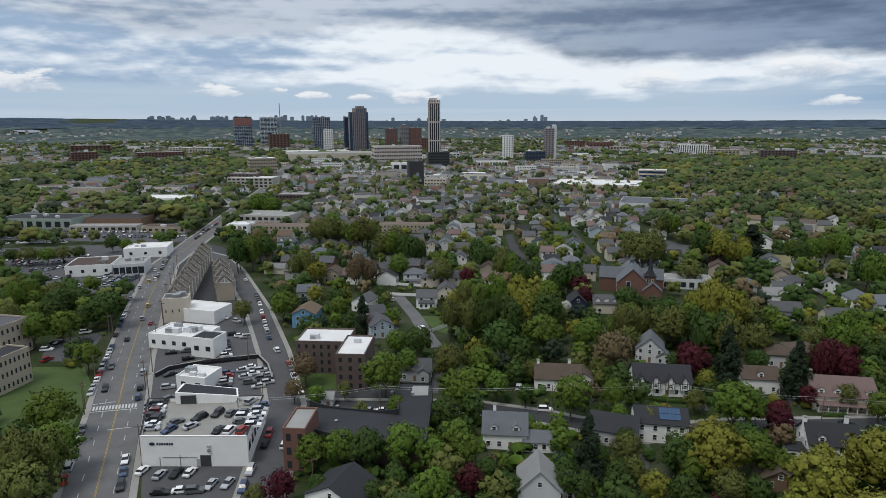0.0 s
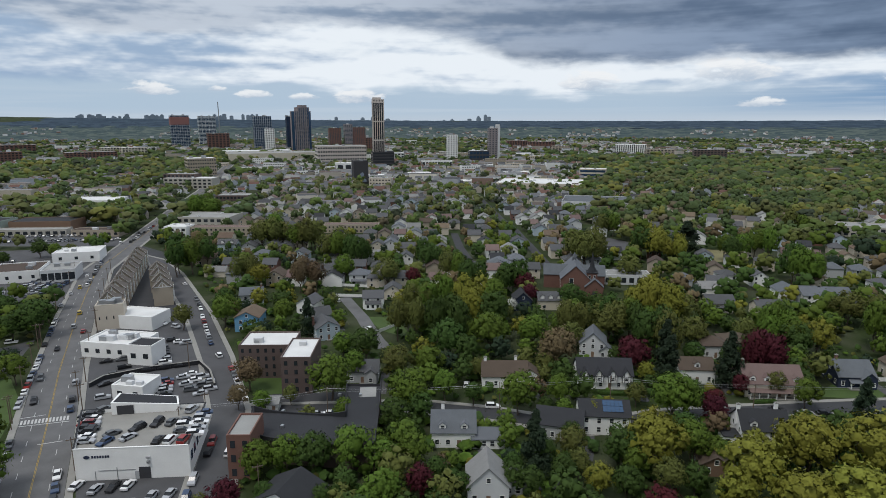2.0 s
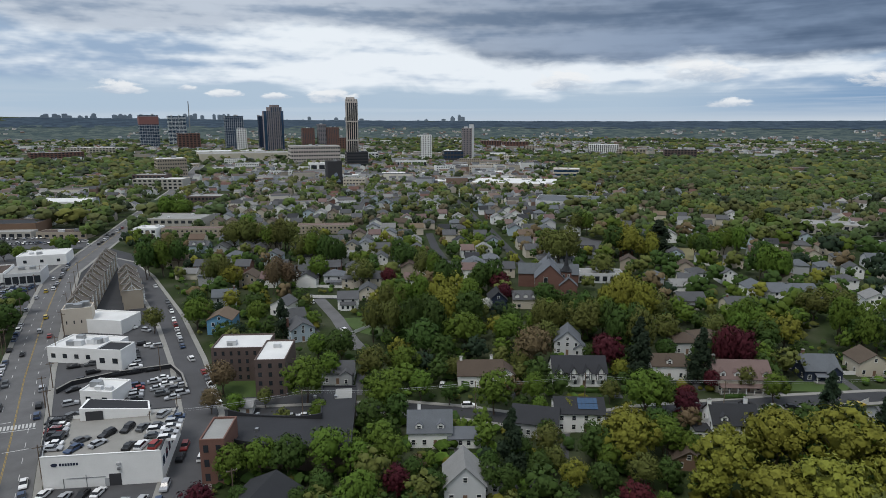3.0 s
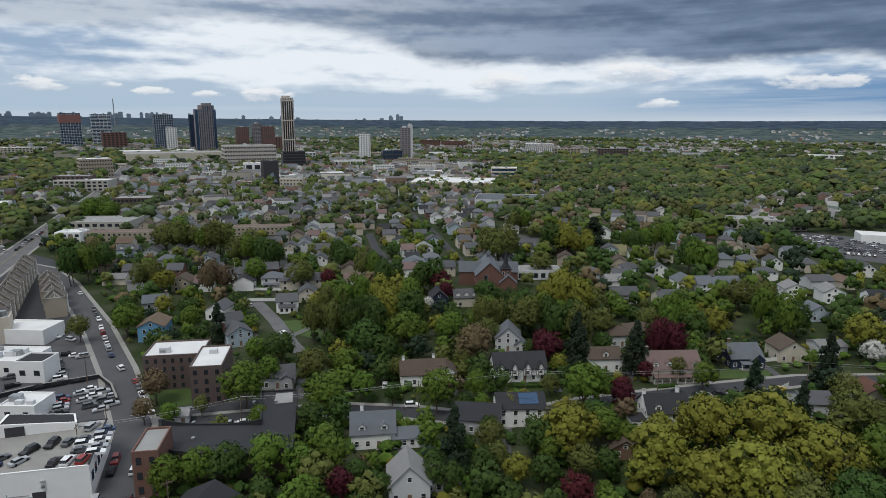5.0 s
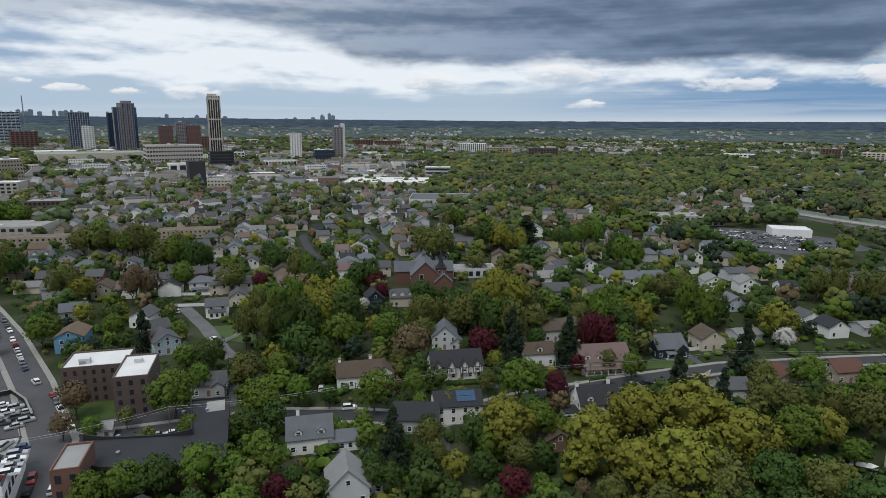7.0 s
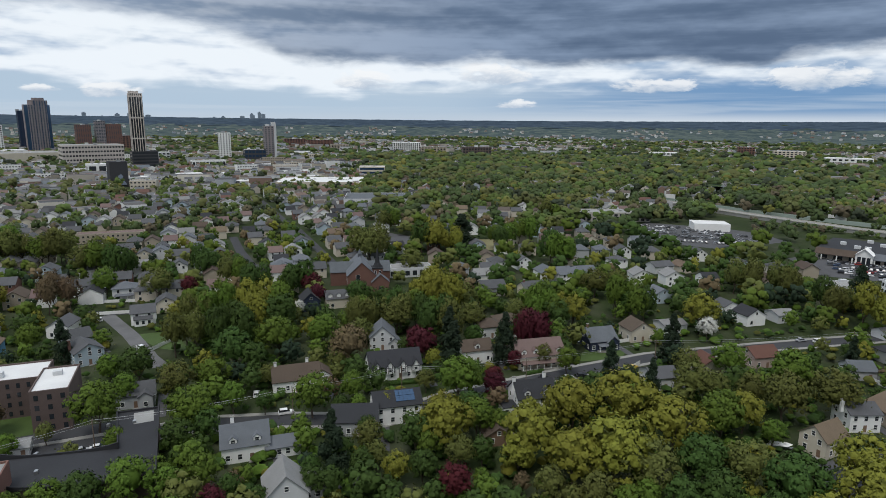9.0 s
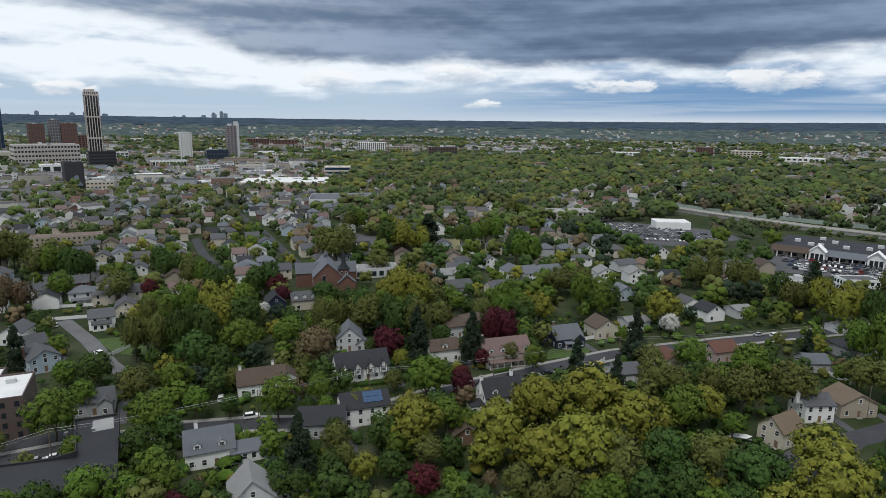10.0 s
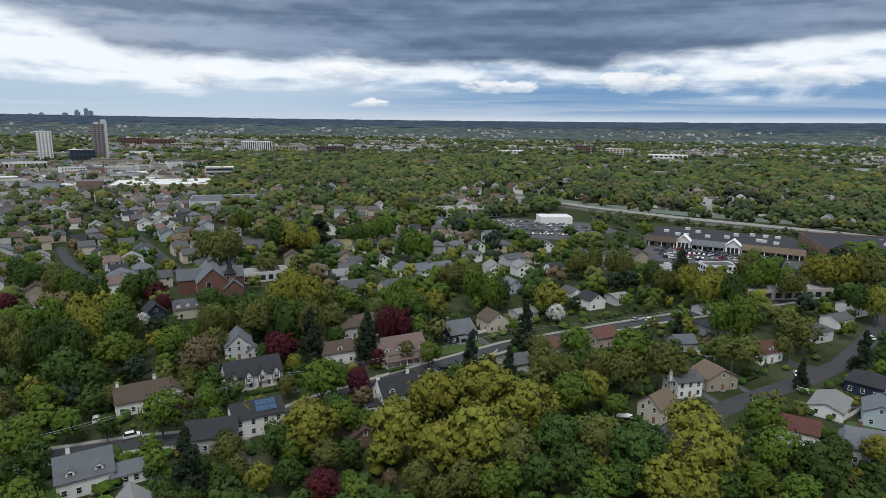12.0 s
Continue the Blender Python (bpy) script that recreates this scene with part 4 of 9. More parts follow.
# ---- ground, streets and lots ----
def build_ground():
    """One sheet of land from under the camera to the horizon, rising to low hills at its far rim."""
    rings = [0, 30, 60, 90, 120, 160, 220, 300, 420, 600, 850, 1200, 1700, 2300, 2900, 3400, 3800, 4150, 4400, 4650, 4850, 4900]
    n = 144
    V, F = [(0, 0, 0)], []
    for r in rings[1:]:
        for i in range(n):
            a = 2 * math.pi * i / n
            x, y = r * math.sin(a), r * math.cos(a)
            az = math.degrees(math.atan2(x, y))
            rim = 88 + 4850 * math.tan(radians(-0.02 + 0.30 * min(4.0, ((az - 22) / 50) ** 2)))
            u = max(0.0, min(1.0, (r - 3300) / 1550))
            z = rim * u * u * (3 - 2 * u) + (noise.noise((x * 0.0016, y * 0.0016, 0)) * 9 * min(1, max(0, (r - 3300) / 900)))
            V.append((x, y, -60 if r > 4860 else z))
    for i in range(n):
        F.append((0, 1 + (i + 1) % n, 1 + i))
    for k in range(len(rings) - 2):
        for i in range(n):
            a, b = 1 + k * n + i, 1 + k * n + (i + 1) % n
            F.append((a, b, b + n, a + n))
    s = Solid()
    s.add(V, F)
    g = piece("ground", s, "ground", "lawn, bare soil and distant low wooded hills")
    return g


build_ground()


def far_height(x, y):
    r = math.hypot(x, y)
    az = math.degrees(math.atan2(x, y))
    rim = 88 + 4850 * math.tan(radians(-0.02 + 0.30 * min(4.0, ((az - 22) / 50) ** 2)))
    u = max(0.0, min(1.0, (r - 3300) / 1550))
    return rim * u * u * (3 - 2 * u)

road("main_road", [(-22.0, -33.0), (-57.2, 66.0), (-83.1, 132.0), (-100.1, 174.9), (-118.8, 220.6), (-144.1, 288.2), (-176.0, 380.6), (-195.8, 521.4), (-212.3, 632.5), (-238.7, 830.5), (-330.0, 1344.2)], 15.0, "wide grey asphalt avenue with worn lane lines", tone="asphalt_worn", centre=True)
road("side_street", [(-37.4, 22.0), (-44.0, 134.2), (-50.1, 182.6), (-66.0, 228.8), (-89.1, 286.0), (-126.5, 365.2), (-149.6, 404.8), (-165.0, 418.0)], 9.5, "narrow asphalt side street lined with parked cars")
road("cross_street", [(-46.0, 183.0), (8.5, 181.6), (30.1, 174.6), (55.6, 163.0), (82.9, 168.0), (131.5, 169.3), (168.3, 168.6), (220.6, 158.4), (248.2, 152.3), (296.2, 140.8), (343.0, 128.4)], 6.8, "quiet residential asphalt street between lawns", tone="asphalt_dark")
road("right_street", [(145.7, 83.3), (180.8, 87.6), (199.1, 85.7), (227.7, 81.6), (257.1, 79.4), (304.5, 84.1), (342.7, 90.7)], 7.5, "residential asphalt street between houses", walks=False, tone="asphalt_dark")
road("loop_street", [(243.9, 82.3), (241.2, 91.0), (247.2, 101.1)], 6.0, "residential asphalt street between houses", walks=False, tone="asphalt_dark")
road("hill_street", [(-23.1, 308.2), (-12.9, 274.9), (-5.8, 244.3), (-2.5, 234.0)], 6.0, "residential asphalt street between houses", walks=False, tone="asphalt_worn")
road("church_street", [(92.8, 287.0), (94.7, 323.3), (99.3, 385.0), (104.5, 499.3), (103.6, 559.0), (108.7, 760.6)], 6.0, "residential asphalt street between houses", walks=False, tone="asphalt_dark")
road("terrace_street", [(-37.4, 319.3), (-23.3, 311.4), (-7.1, 308.0)], 6.0, "residential asphalt street between houses", walks=False, tone="asphalt_dark")
road("school_street", [(51.6, 377.8), (50.5, 430.9), (52.4, 487.4)], 6.0, "residential asphalt street between houses", walks=False, tone="asphalt_dark")
lot("dealer_lot", [(-82.3, 154.9), (-111.3, 220.5), (-118.2, 245.4), (-134.3, 283.3), (-92.5, 282.8), (-77.4, 245.0), (-56.4, 194.8), (-52.2, 167.4), (-46.7, 133.4), (-72.5, 133.5)], "asphalt car sales lot packed with cars", "asphalt")
lot("townhouse_court", [(-133.8, 285.1), (-166.1, 381.2), (-188.2, 467.7), (-155.2, 434.5), (-122.9, 365.4), (-95.8, 284.6)], "asphalt court between town houses", "asphalt_dark")
lot("west_lot", [(-233.7, 333.7), (-246.4, 333.8), (-318.8, 437.4), (-213.7, 456.8), (-187.4, 415.7), (-165.8, 332.7), (-159.7, 304.7), (-186.0, 315.7)], "pale gravel and asphalt storage lot", "asphalt")
lot("corner_lot", [(-152.4, 220.8), (-161.5, 240.5), (-145.7, 256.4), (-141.0, 238.9), (-137.4, 220.7)], "small asphalt parking lot beside a lawn", "asphalt")
lot("lawn_field", [(-128.0, 164.6), (-145.1, 189.0), (-151.0, 215.3), (-132.2, 215.2), (-118.1, 195.3), (-109.5, 167.8)], "mown green lawn by the avenue", "lawn")
lot("yard_lot", [(-342.0, 470.6), (-400.3, 553.9), (-230.2, 550.2), (-192.3, 456.4)], "asphalt works yard with parked vans", "asphalt")
lot("school_yard", [(-38.3, 172.6), (-39.9, 194.7), (-15.2, 194.5), (-13.6, 172.4)], "narrow dark yard behind the low building", "asphalt_dark")
lot("mall_lot", [(381.4, 269.1), (411.2, 270.1), (429.2, 252.5), (452.4, 169.2), (419.2, 155.9), (379.7, 183.3), (373.9, 206.6), (355.0, 227.7)], "shopping plaza car park", "asphalt")
lot("rail_cut", [(508.6, 402.8), (556.9, 189.4), (549.1, 155.5), (523.6, 147.7), (524.8, 202.2), (497.0, 316.3), (443.3, 343.9)], "overgrown rail cutting behind the plaza", "ground")
lot("truck_yard", [(358.4, 399.5), (400.4, 422.6), (441.2, 368.0), (447.6, 341.1), (435.0, 307.9), (361.6, 311.7), (340.6, 345.9)], "grey yard full of trucks and cars", "asphalt")
lot("play_court", [(142.6, 401.2), (167.3, 461.0), (183.8, 428.6), (156.6, 389.0)], "grey tarmac play court", "asphalt")
lot("church_lot", [(116.4, 328.9), (137.5, 361.5), (154.8, 350.1), (138.7, 322.7)], "church car park", "asphalt")
lot("dry_field", [(195.4, 375.6), (219.5, 408.8), (251.9, 399.4), (223.2, 363.1)], "dry tan grass field", "dry_grass")
lot("lawn_patch", [(137.7, 177.3), (149.6, 185.4), (166.3, 179.9), (156.5, 172.5)], "green front lawn", "lawn")
lot("lawn_patch", [(111.2, 179.6), (142.4, 179.8), (144.4, 186.0), (109.8, 185.2)], "green front lawn with hedge", "lawn")
lot("lawn_patch", [(190.6, 57.4), (207.0, 60.1), (211.3, 52.5), (197.5, 48.3)], "green back lawn", "lawn")
lot("lawn_patch", [(-3.5, 254.9), (-11.6, 274.8), (4.1, 274.7), (8.3, 244.1)], "green garden lawn", "lawn")
lot("lawn_patch", [(-53.7, 209.2), (-60.5, 220.0), (-41.3, 219.8), (-35.1, 194.7), (-44.6, 194.7)], "green lawn by the brick flats", "lawn")
lot("cul_de_sac", [(28.9, 132.9), (32.6, 137.6), (42.6, 138.5), (43.7, 132.8)], "grey asphalt turning circle", "asphalt")

# ---- houses that stand near ----
house(22.6, 133.6, 9.7, 9.6, 4.6, 4.8, -6, 'pale_grey', 'pale', 'y', fine=True, wing=(6.2, 1.5, 4.4, 6, 4.0, 2.2, 'x'), label='pale grey clapboard house with a steep front gable')
house(17.2, 160.2, 12, 9.7, 4.6, 4.2, -6, 'white', 'slate', 'x', fine=True, dormers=2, chimney=((-3, 2),), wing=(9.5, -2.2, 9, 6.5, 2.9, 1.9, 'x'), label='white house with grey roof, two dormers and a low sunroom wing')
house(61.4, 163.2, 14.1, 9.7, 5.8, 2.9, -10, 'white', 'dark', 'x', fine=True, solar=True, label='white colonial house with solar panels on its roof')
house(102.4, 151.4, 12.4, 9.7, 5.6, 4.0, -12, 'white', 'dark', 'x', fine=True, dormers=2, chimney=((-6.2, 0), (4.5, 2)), wing=(-8.5, -2, 4.5, 5, 3, 0, 'x'), label='white colonial house with dark roof, dormers and sunroom')
house(72.0, 193.6, 18.1, 9.7, 5, 4.2, -8, 'white', 'dark', 'x', fine=True, timber=True, label='long half-timbered house with four white front gables')
house(124.7, 183.1, 18.4, 11.9, 4.8, 4.4, -10, 'cream', 'mauve', 'x', fine=True, dormers=4, porch=0.9, chimney=((-8.2, 1),), label='cream house with a broad mauve-brown roof and front porch')
house(156.9, 187.7, 12, 11.9, 4, 3.9, -10, 'navy', 'slate', 'x', fine=True, porch=0.5, wing=(3.5, -5, 5, 4, 3.6, 2.2, 'y'), chimney=((-4, 1),), label='navy blue bungalow with slate roof and white trim')
house(177.9, 188.3, 10.8, 9.7, 5, 3.2, -10, 'cream', 'brown', 'y', fine=True, label='cream half-timbered cottage with a brown gable roof')
house(196.5, 188.4, 10.8, 8.6, 4.3, 1.3, -10, 'pale_grey', 'pale', 'x', fine=False)
house(38.6, 197.6, 15.2, 9.7, 4.2, 3.6, -6, 'white', 'brown', 'x', fine=True, chimney=((-6.5, 0), (4, 1)), wing=(8.5, -1, 6, 7, 4.2, 2.2, 'y'), label='white house with a long mossy brown roof and two chimneys')
house(78.1, 222.3, 9.8, 10.8, 5.2, 4.4, -18, 'pale_grey', 'slate', 'y', fine=True, wing=(5, -4, 5, 5, 3, 2.0, 'y'))
house(105.0, 195.3, 11.9, 9.7, 5, 2.7, -8, 'white', 'brown', 'x', fine=True, dormers=1)
house(123.3, 216.8, 9.7, 9.7, 5, 2.5, -8, 'pale_grey', 'brown', 'hip', fine=True)
house(63.4, 283.2, 8.6, 10.8, 5, 3.8, -6, 'navy', 'dark', 'y', fine=False, label='narrow navy blue house with white bargeboards')
house(76.7, 282.5, 11.9, 9.7, 4.8, 3, -6, 'cream', 'grey', 'x', fine=False, dormers=3)
house(135.9, 222.0, 11.9, 9.7, 4, 2.5, -8, 'brick_red', 'brown', 'hip', fine=True)
house(165.1, 294.8, 15.1, 9.7, 5, 2.7, -8, 'white', 'pale', 'x', fine=False, dormers=1)
house(184.9, 317.0, 9.7, 9.7, 6, 2.5, -8, 'white', 'grey', 'hip', fine=False)
house(156.3, 273.1, 13, 10.8, 4, 3, -8, 'cream', 'grey', 'x', fine=False, porch=0.7)
house(173.6, 262.0, 10.8, 9.7, 4.2, 2.7, -8, 'cream', 'grey', 'x', fine=False, chimney=((-4, 0),))
house(201.4, 314.5, 9.7, 9.7, 5.2, 2.8, -8, 'white', 'grey', 'y', fine=False)
house(199.4, 285.3, 11.9, 10.8, 5.2, 2.8, -8, 'white', 'slate', 'y', fine=False)
house(205.2, 280.7, 10.8, 10.8, 5.2, 2.8, -8, 'grey', 'slate', 'x', fine=False)
house(-33.4, 351.9, 15.1, 9.7, 5.4, 2.5, -4, 'white', 'grey', 'x', fine=False, wing=(-8, -1, 5, 5, 3, 1.4, 'y'))
house(-16.3, 337.6, 10.8, 9.7, 5.8, 2.5, -4, 'pale_grey', 'slate', 'hip', fine=False, porch=0.8)
house(-60.5, 264.6, 10.3, 11.9, 6.3, 2.5, -4, 'blue', 'tan', 'y', fine=False, label='bright blue clapboard house with white trim')
house(-67.5, 301.4, 10.8, 10.8, 6, 2.5, 8, 'grey', 'slate', 'x', fine=False, chimney=((4.6, 0),))
house(-37.7, 287.1, 8.6, 10.8, 5, 2.5, -20, 'white', 'grey', 'y', fine=False)
house(-27.1, 250.8, 9.7, 10.8, 5.2, 2.8, 20, 'pale_blue', 'grey', 'y', fine=True, chimney=((-5, 0),))
house(-31.7, 267.3, 9.7, 9.7, 5, 2.7, 20, 'pale_blue', 'grey', 'x', fine=True)
house(-7.9, 293.2, 9.7, 10.8, 5.2, 2.5, -2, 'white', 'grey', 'x', fine=False, wing=(0, -6, 7, 3, 3, 1.0, 'x'))
house(1.7, 307.2, 8.6, 9.7, 4.8, 2.5, -2, 'cream', 'grey', 'y', fine=False)
house(14.9, 291.9, 9.7, 8.6, 4.8, 2.3, -4, 'white', 'grey', 'x', fine=False)
house(-23.8, 131.0, 13.5, 10.8, 4.2, 3.4, -22, 'white', 'dark', 'y', fine=True, label='house with a broad near-black roof and white gable')
house(-9.6, 205.9, 10.8, 9.7, 4.2, 2.5, -4, 'grey', 'grey', 'x', fine=True, wing=(3, -5, 4, 3, 4, 1.4, 'y'))
house(48.3, 161.8, 13, 10.8, 4.4, 3, -20, 'grey', 'dark', 'x', fine=True)
house(-37.6, 183.9, 5.4, 5.9, 2.9, 0.8, 0, 'pale_grey', 'pale', 'x', fine=True)
house(184.3, 102.2, 9.2, 8.6, 5.6, 2.1, -24, 'white', 'grey', 'x', fine=True, label='white two-storey house with brick chimney', chimney=((-5.3, -1),))
house(198.8, 99.1, 11.9, 9.7, 4.4, 3, -24, 'tan', 'tan', 'y', fine=True)
house(161.5, 96.9, 7.6, 9.7, 5.2, 3.4, -88, 'cream', 'tan', 'y', fine=True)
house(237.3, 100.7, 11.9, 9.7, 4.4, 2.7, -12, 'white', 'red', 'x', fine=True, dormers=1)
house(209.7, 66.4, 14, 9.7, 3.1, 1.7, 10, 'white', 'pale', 'x', fine=True)
house(237.4, 64.9, 13, 10.8, 4.2, 2.7, 6, 'navy', 'dark', 'hip', fine=True)
house(214.0, 54.3, 10.8, 8.6, 4.6, 2.5, 20, 'pale_blue', 'slate', 'x', fine=True, porch=0.6)
house(187.0, 48.7, 11.9, 11.9, 4.8, 3.4, 30, 'grey', 'slate', 'y', fine=True, chimney=((2, 2),))
house(305.6, 99.1, 10.8, 8.6, 4.4, 1.9, -14, 'white', 'grey', 'x', fine=False)
house(332.7, 102.3, 9.7, 9.7, 5.2, 1.7, -14, 'white', 'grey', 'x', fine=False)
house(279.7, 98.0, 9.7, 9.7, 5, 2.3, -14, 'pale_grey', 'grey', 'hip', fine=False)
house(250.5, 126.9, 13, 10.8, 4.6, 3.2, -16, 'grey', 'dark', 'hip', fine=False, chimney=((-3, -2),))
house(238.8, 183.7, 9.7, 9.7, 4.8, 2.8, -10, 'white', 'dark', 'y', fine=False)
house(255.5, 180.4, 9.7, 8.6, 3.8, 1.3, -10, 'pale_grey', 'pale', 'x', fine=False)
house(200.5, 148.1, 10.8, 9.7, 4.4, 2.7, -12, 'pink', 'red', 'x', fine=True)
house(223.0, 125.5, 8.6, 8.6, 3.5, 2.3, -30, 'grey', 'slate', 'x', fine=True)
house(275.7, 146.4, 7.6, 6.5, 2.9, 1.5, -10, 'pale_grey', 'pale', 'x', fine=False)
house(152.0, 148.8, 9.7, 9.7, 4.4, 2.1, -14, 'pale_grey', 'grey', 'x', fine=True, chimney=((-2, 0),))
house(176.4, 150.2, 8.6, 8.6, 4.4, 2.3, -14, 'cream', 'red', 'y', fine=True)
house(82.1, 138.9, 7.6, 7.6, 3.1, 2.3, -14, 'brown', 'brown', 'y', fine=True)
house(182.2, 64.4, 8.6, 9.7, 4.4, 2.5, 20, 'white', 'red', 'y', fine=True)
house(226.9, 226.7, 10.8, 9.7, 4.8, 2.5, -10, 'pale_blue', 'slate', 'y', fine=False)
house(240.2, 197.4, 8.6, 8.6, 4.8, 2.1, -10, 'white', 'grey', 'y', fine=False)
house(206.7, 277.7, 11.9, 10.8, 5.2, 2.8, -10, 'white', 'slate', 'x', fine=False)
house(218.7, 277.3, 11.9, 10.8, 5.2, 2.8, -10, 'pale_grey', 'slate', 'x', fine=False)
house(175.5, 263.1, 10.8, 9.7, 4.2, 2.7, -10, 'white', 'grey', 'x', fine=False)
house(230.3, 303.6, 10.8, 9.7, 4.8, 2.7, -10, 'cream', 'tan', 'y', fine=False)
house(257.6, 294.3, 9.7, 9.7, 5.2, 2.5, -8, 'white', 'grey', 'hip', fine=False)
house(273.1, 273.9, 13, 9.7, 4.4, 2.3, -8, 'pale_grey', 'grey', 'x', fine=False)
house(285.9, 268.8, 9.7, 9.7, 4.4, 2.3, -8, 'cream', 'tan', 'y', fine=False)
house(64.1, 354.8, 11.9, 9.7, 4.8, 2.7, -4, 'grey', 'slate', 'y', fine=False)
house(-113.4, 392.7, 13, 9.7, 4.8, 2.7, -6, 'tan', 'brown', 'x', fine=False)
house(-99.9, 362.2, 11.9, 9.7, 3.5, 2.1, -6, 'cream', 'pale', 'x', fine=False)
house(-79.2, 427.7, 10.8, 9.7, 5, 2.8, -4, 'cream', 'grey', 'y', fine=False, porch=0.8)
house(-69.6, 421.9, 9.7, 9.7, 5, 2.8, -4, 'tan', 'grey', 'y', fine=False, porch=0.8)
house(-95.3, 428.4, 9.7, 10.8, 4.8, 2.7, -4, 'grey', 'grey', 'y', fine=False)
house(-111.6, 438.1, 13, 9.7, 4.8, 2.5, -4, 'pale_blue', 'grey', 'x', fine=False, dormers=2)
house(-62.6, 437.3, 9.7, 9.7, 4.8, 2.8, -4, 'cream', 'grey', 'y', fine=False)
house(1.6, 421.2, 11.9, 10.8, 5.8, 3.2, -4, 'pale_grey', 'slate', 'y', fine=False)
house(-7.4, 417.7, 10.8, 10.8, 5.8, 3.2, -4, 'cream', 'grey', 'y', fine=False)
house(66.3, 360.9, 14, 11.9, 4.4, 2.8, -6, 'grey', 'slate', 'y', fine=False)
HOUSES = [(o.location.x, o.location.y, 8.0) for o in scene.objects if o.name.startswith('house')]

# ---- shops, flats and church ----
BLOCKS = []

def dealership(ring, h):
    """White car showroom with a parking deck on its roof behind a parapet."""
    b = thing("car_showroom", pose(0, 0, 0), "white painted car showroom with cars parked on its roof deck", "showroom")
    c = Vector((sum(p[0] for p in ring) / 4, sum(p[1] for p in ring) / 4))
    inner = [tuple(c + (Vector(p) - c) * 0.972) for p in ring]
    part("wall", Solid().prism(ring, -0.3, h - 1.1), "wall_white", b)
    for i in range(4):
        j = (i + 1) % 4
        s = Solid()
        s.prism([ring[i], ring[j], inner[j], inner[i]], h - 1.1, h)
        part("parapet", s, "wall_white", b)
        s = Solid()
        grow = [tuple(c + (Vector(p) - c) * 1.006) for p in ring]
        s.prism([grow[i], grow[j], inner[j], inner[i]], h + 0.004, h + 0.12)
        part("coping", s, "flat_roof_black" if i else "trim_white", b)
    part("deck", Solid().prism(inner, h - 1.1, h - 1.0), "kerb_concrete", b)
    ax, ay = ring[0]
    bx, by = ring[1]
    L = math.hypot(bx - ax, by - ay)
    a = math.degrees(math.atan2(by - ay, bx - ax))
    f = lambda u, z: pose(ax + (bx - ax) * u, ay + (by - ay) * u, z, 0, 0, a)
    part("shutter", Solid().box(-1.4, 1.4, -0.06, 0.05, 0, 3.2), "wall_dark", b, m=f(0.60, 0))
    part("door", Solid().box(-0.5, 0.5, -0.06, 0.05, 0, 2.1), "wall_grey", b, m=f(0.53, 0))
    part("pipe", Solid().box(-4.5, 4.5, -0.1, 0.0, -0.06, 0.06), "steel", b, m=f(0.36, 2.6))
    part("pipe", Solid().box(-0.06, 0.06, -0.1, 0.0, 0, 2.6), "steel", b, m=f(0.17, 0))
    part("pipe", Solid().box(-0.06, 0.06, -0.1, 0.0, 0, 3.4), "steel", b, m=f(0.36, 0))
    part("wall_lamp", Solid().box(-0.5, 0.5, -0.35, 0.0, 0, 0.5), "wall_grey", b, m=f(0.64, h - 3.0))
    part("lamp", Solid().tube(0, -0.3, 0, 0.5, 0.45), "steel", b, m=f(0.64, h - 4.2))
    part("sign_badge", Solid().prism([(0.75 * math.cos(k * 0.524), 0.45 * math.sin(k * 0.524)) for k in range(12)], -0.05, 0.08), "wall_navy", b, "blue oval badge", m=f(0.11, h - 2.2) @ pose(0, -0.06, 0, 90))
    for i, w in enumerate((0.42, 0.42, 0.42, 0.42, 0.42, 0.42, 0.42)):
        part("sign_bar", Solid().box(-w / 2, w / 2, -0.1, 0.0, -0.32, 0.32), "wall_navy", b, "dark blue sign stroke", m=f(0.16 + i * 0.023, h - 2.2))
    # side windows towards the side street
    ex, ey = ring[2]
    a2 = math.degrees(math.atan2(ey - by, ex - bx))
    for i in range(6):
        u = 0.1 + 0.15 * i
        part("window", Solid().box(-1.0, 1.0, -0.07, 0.04, 0, 2.4), "blue_glass", b, m=pose(bx + (ex - bx) * u, by + (ey - by) * u, 3.6, 0, 0, a2))
    # stair and ramp house at the back of the deck
    dx, dy = ring[3]
    k = lambda u, v, z: (dx + (ex - dx) * u + (ax - dx) * v, dy + (ey - dy) * u + (ay - dy) * v, z)
    hut = Solid()
    lo = [k(u, v, h - 1.0) for u, v in ((0.24, 0.09), (0.78, 0.09), (0.78, -0.16), (0.30, -0.20))]
    hi = [k(0.24, 0.09, h + 2.6), k(0.78, 0.09, h + 1.0), k(0.78, -0.16, h + 1.0), k(0.30, -0.20, h + 2.6)]
    hut.add(lo + hi, [(3, 2, 1, 0), (4, 5, 6, 7), (0, 1, 5, 4), (1, 2, 6, 5), (2, 3, 7, 6), (3, 0, 4, 7)])
    part("ramp_house", hut, "wall_white", b)
    rf = Solid()
    q = [k(0.26, 0.07, h + 2.64), k(0.765, 0.07, h + 1.06), k(0.765, -0.14, h + 1.06), k(0.32, -0.18, h + 2.64)]
    rf.slab(*q, 0.06)
    part("ramp_roof", rf, "flat_roof_black", b)
    p = Vector(k(0.35, 0.095, h - 1.0))
    part("ramp_door", Solid().box(-2.2, 2.2, -0.1, 0.05, 0, 2.6), "wall_dark", b, m=pose(p.x, p.y, p.z, 0, 0, math.degrees(math.atan2(ey - dy, ex - dx))))
    return b



dealership([(-78.8, 147.6), (-50.9, 147.4), (-53.4, 171.8), (-86.9, 169.8)], 8.6)


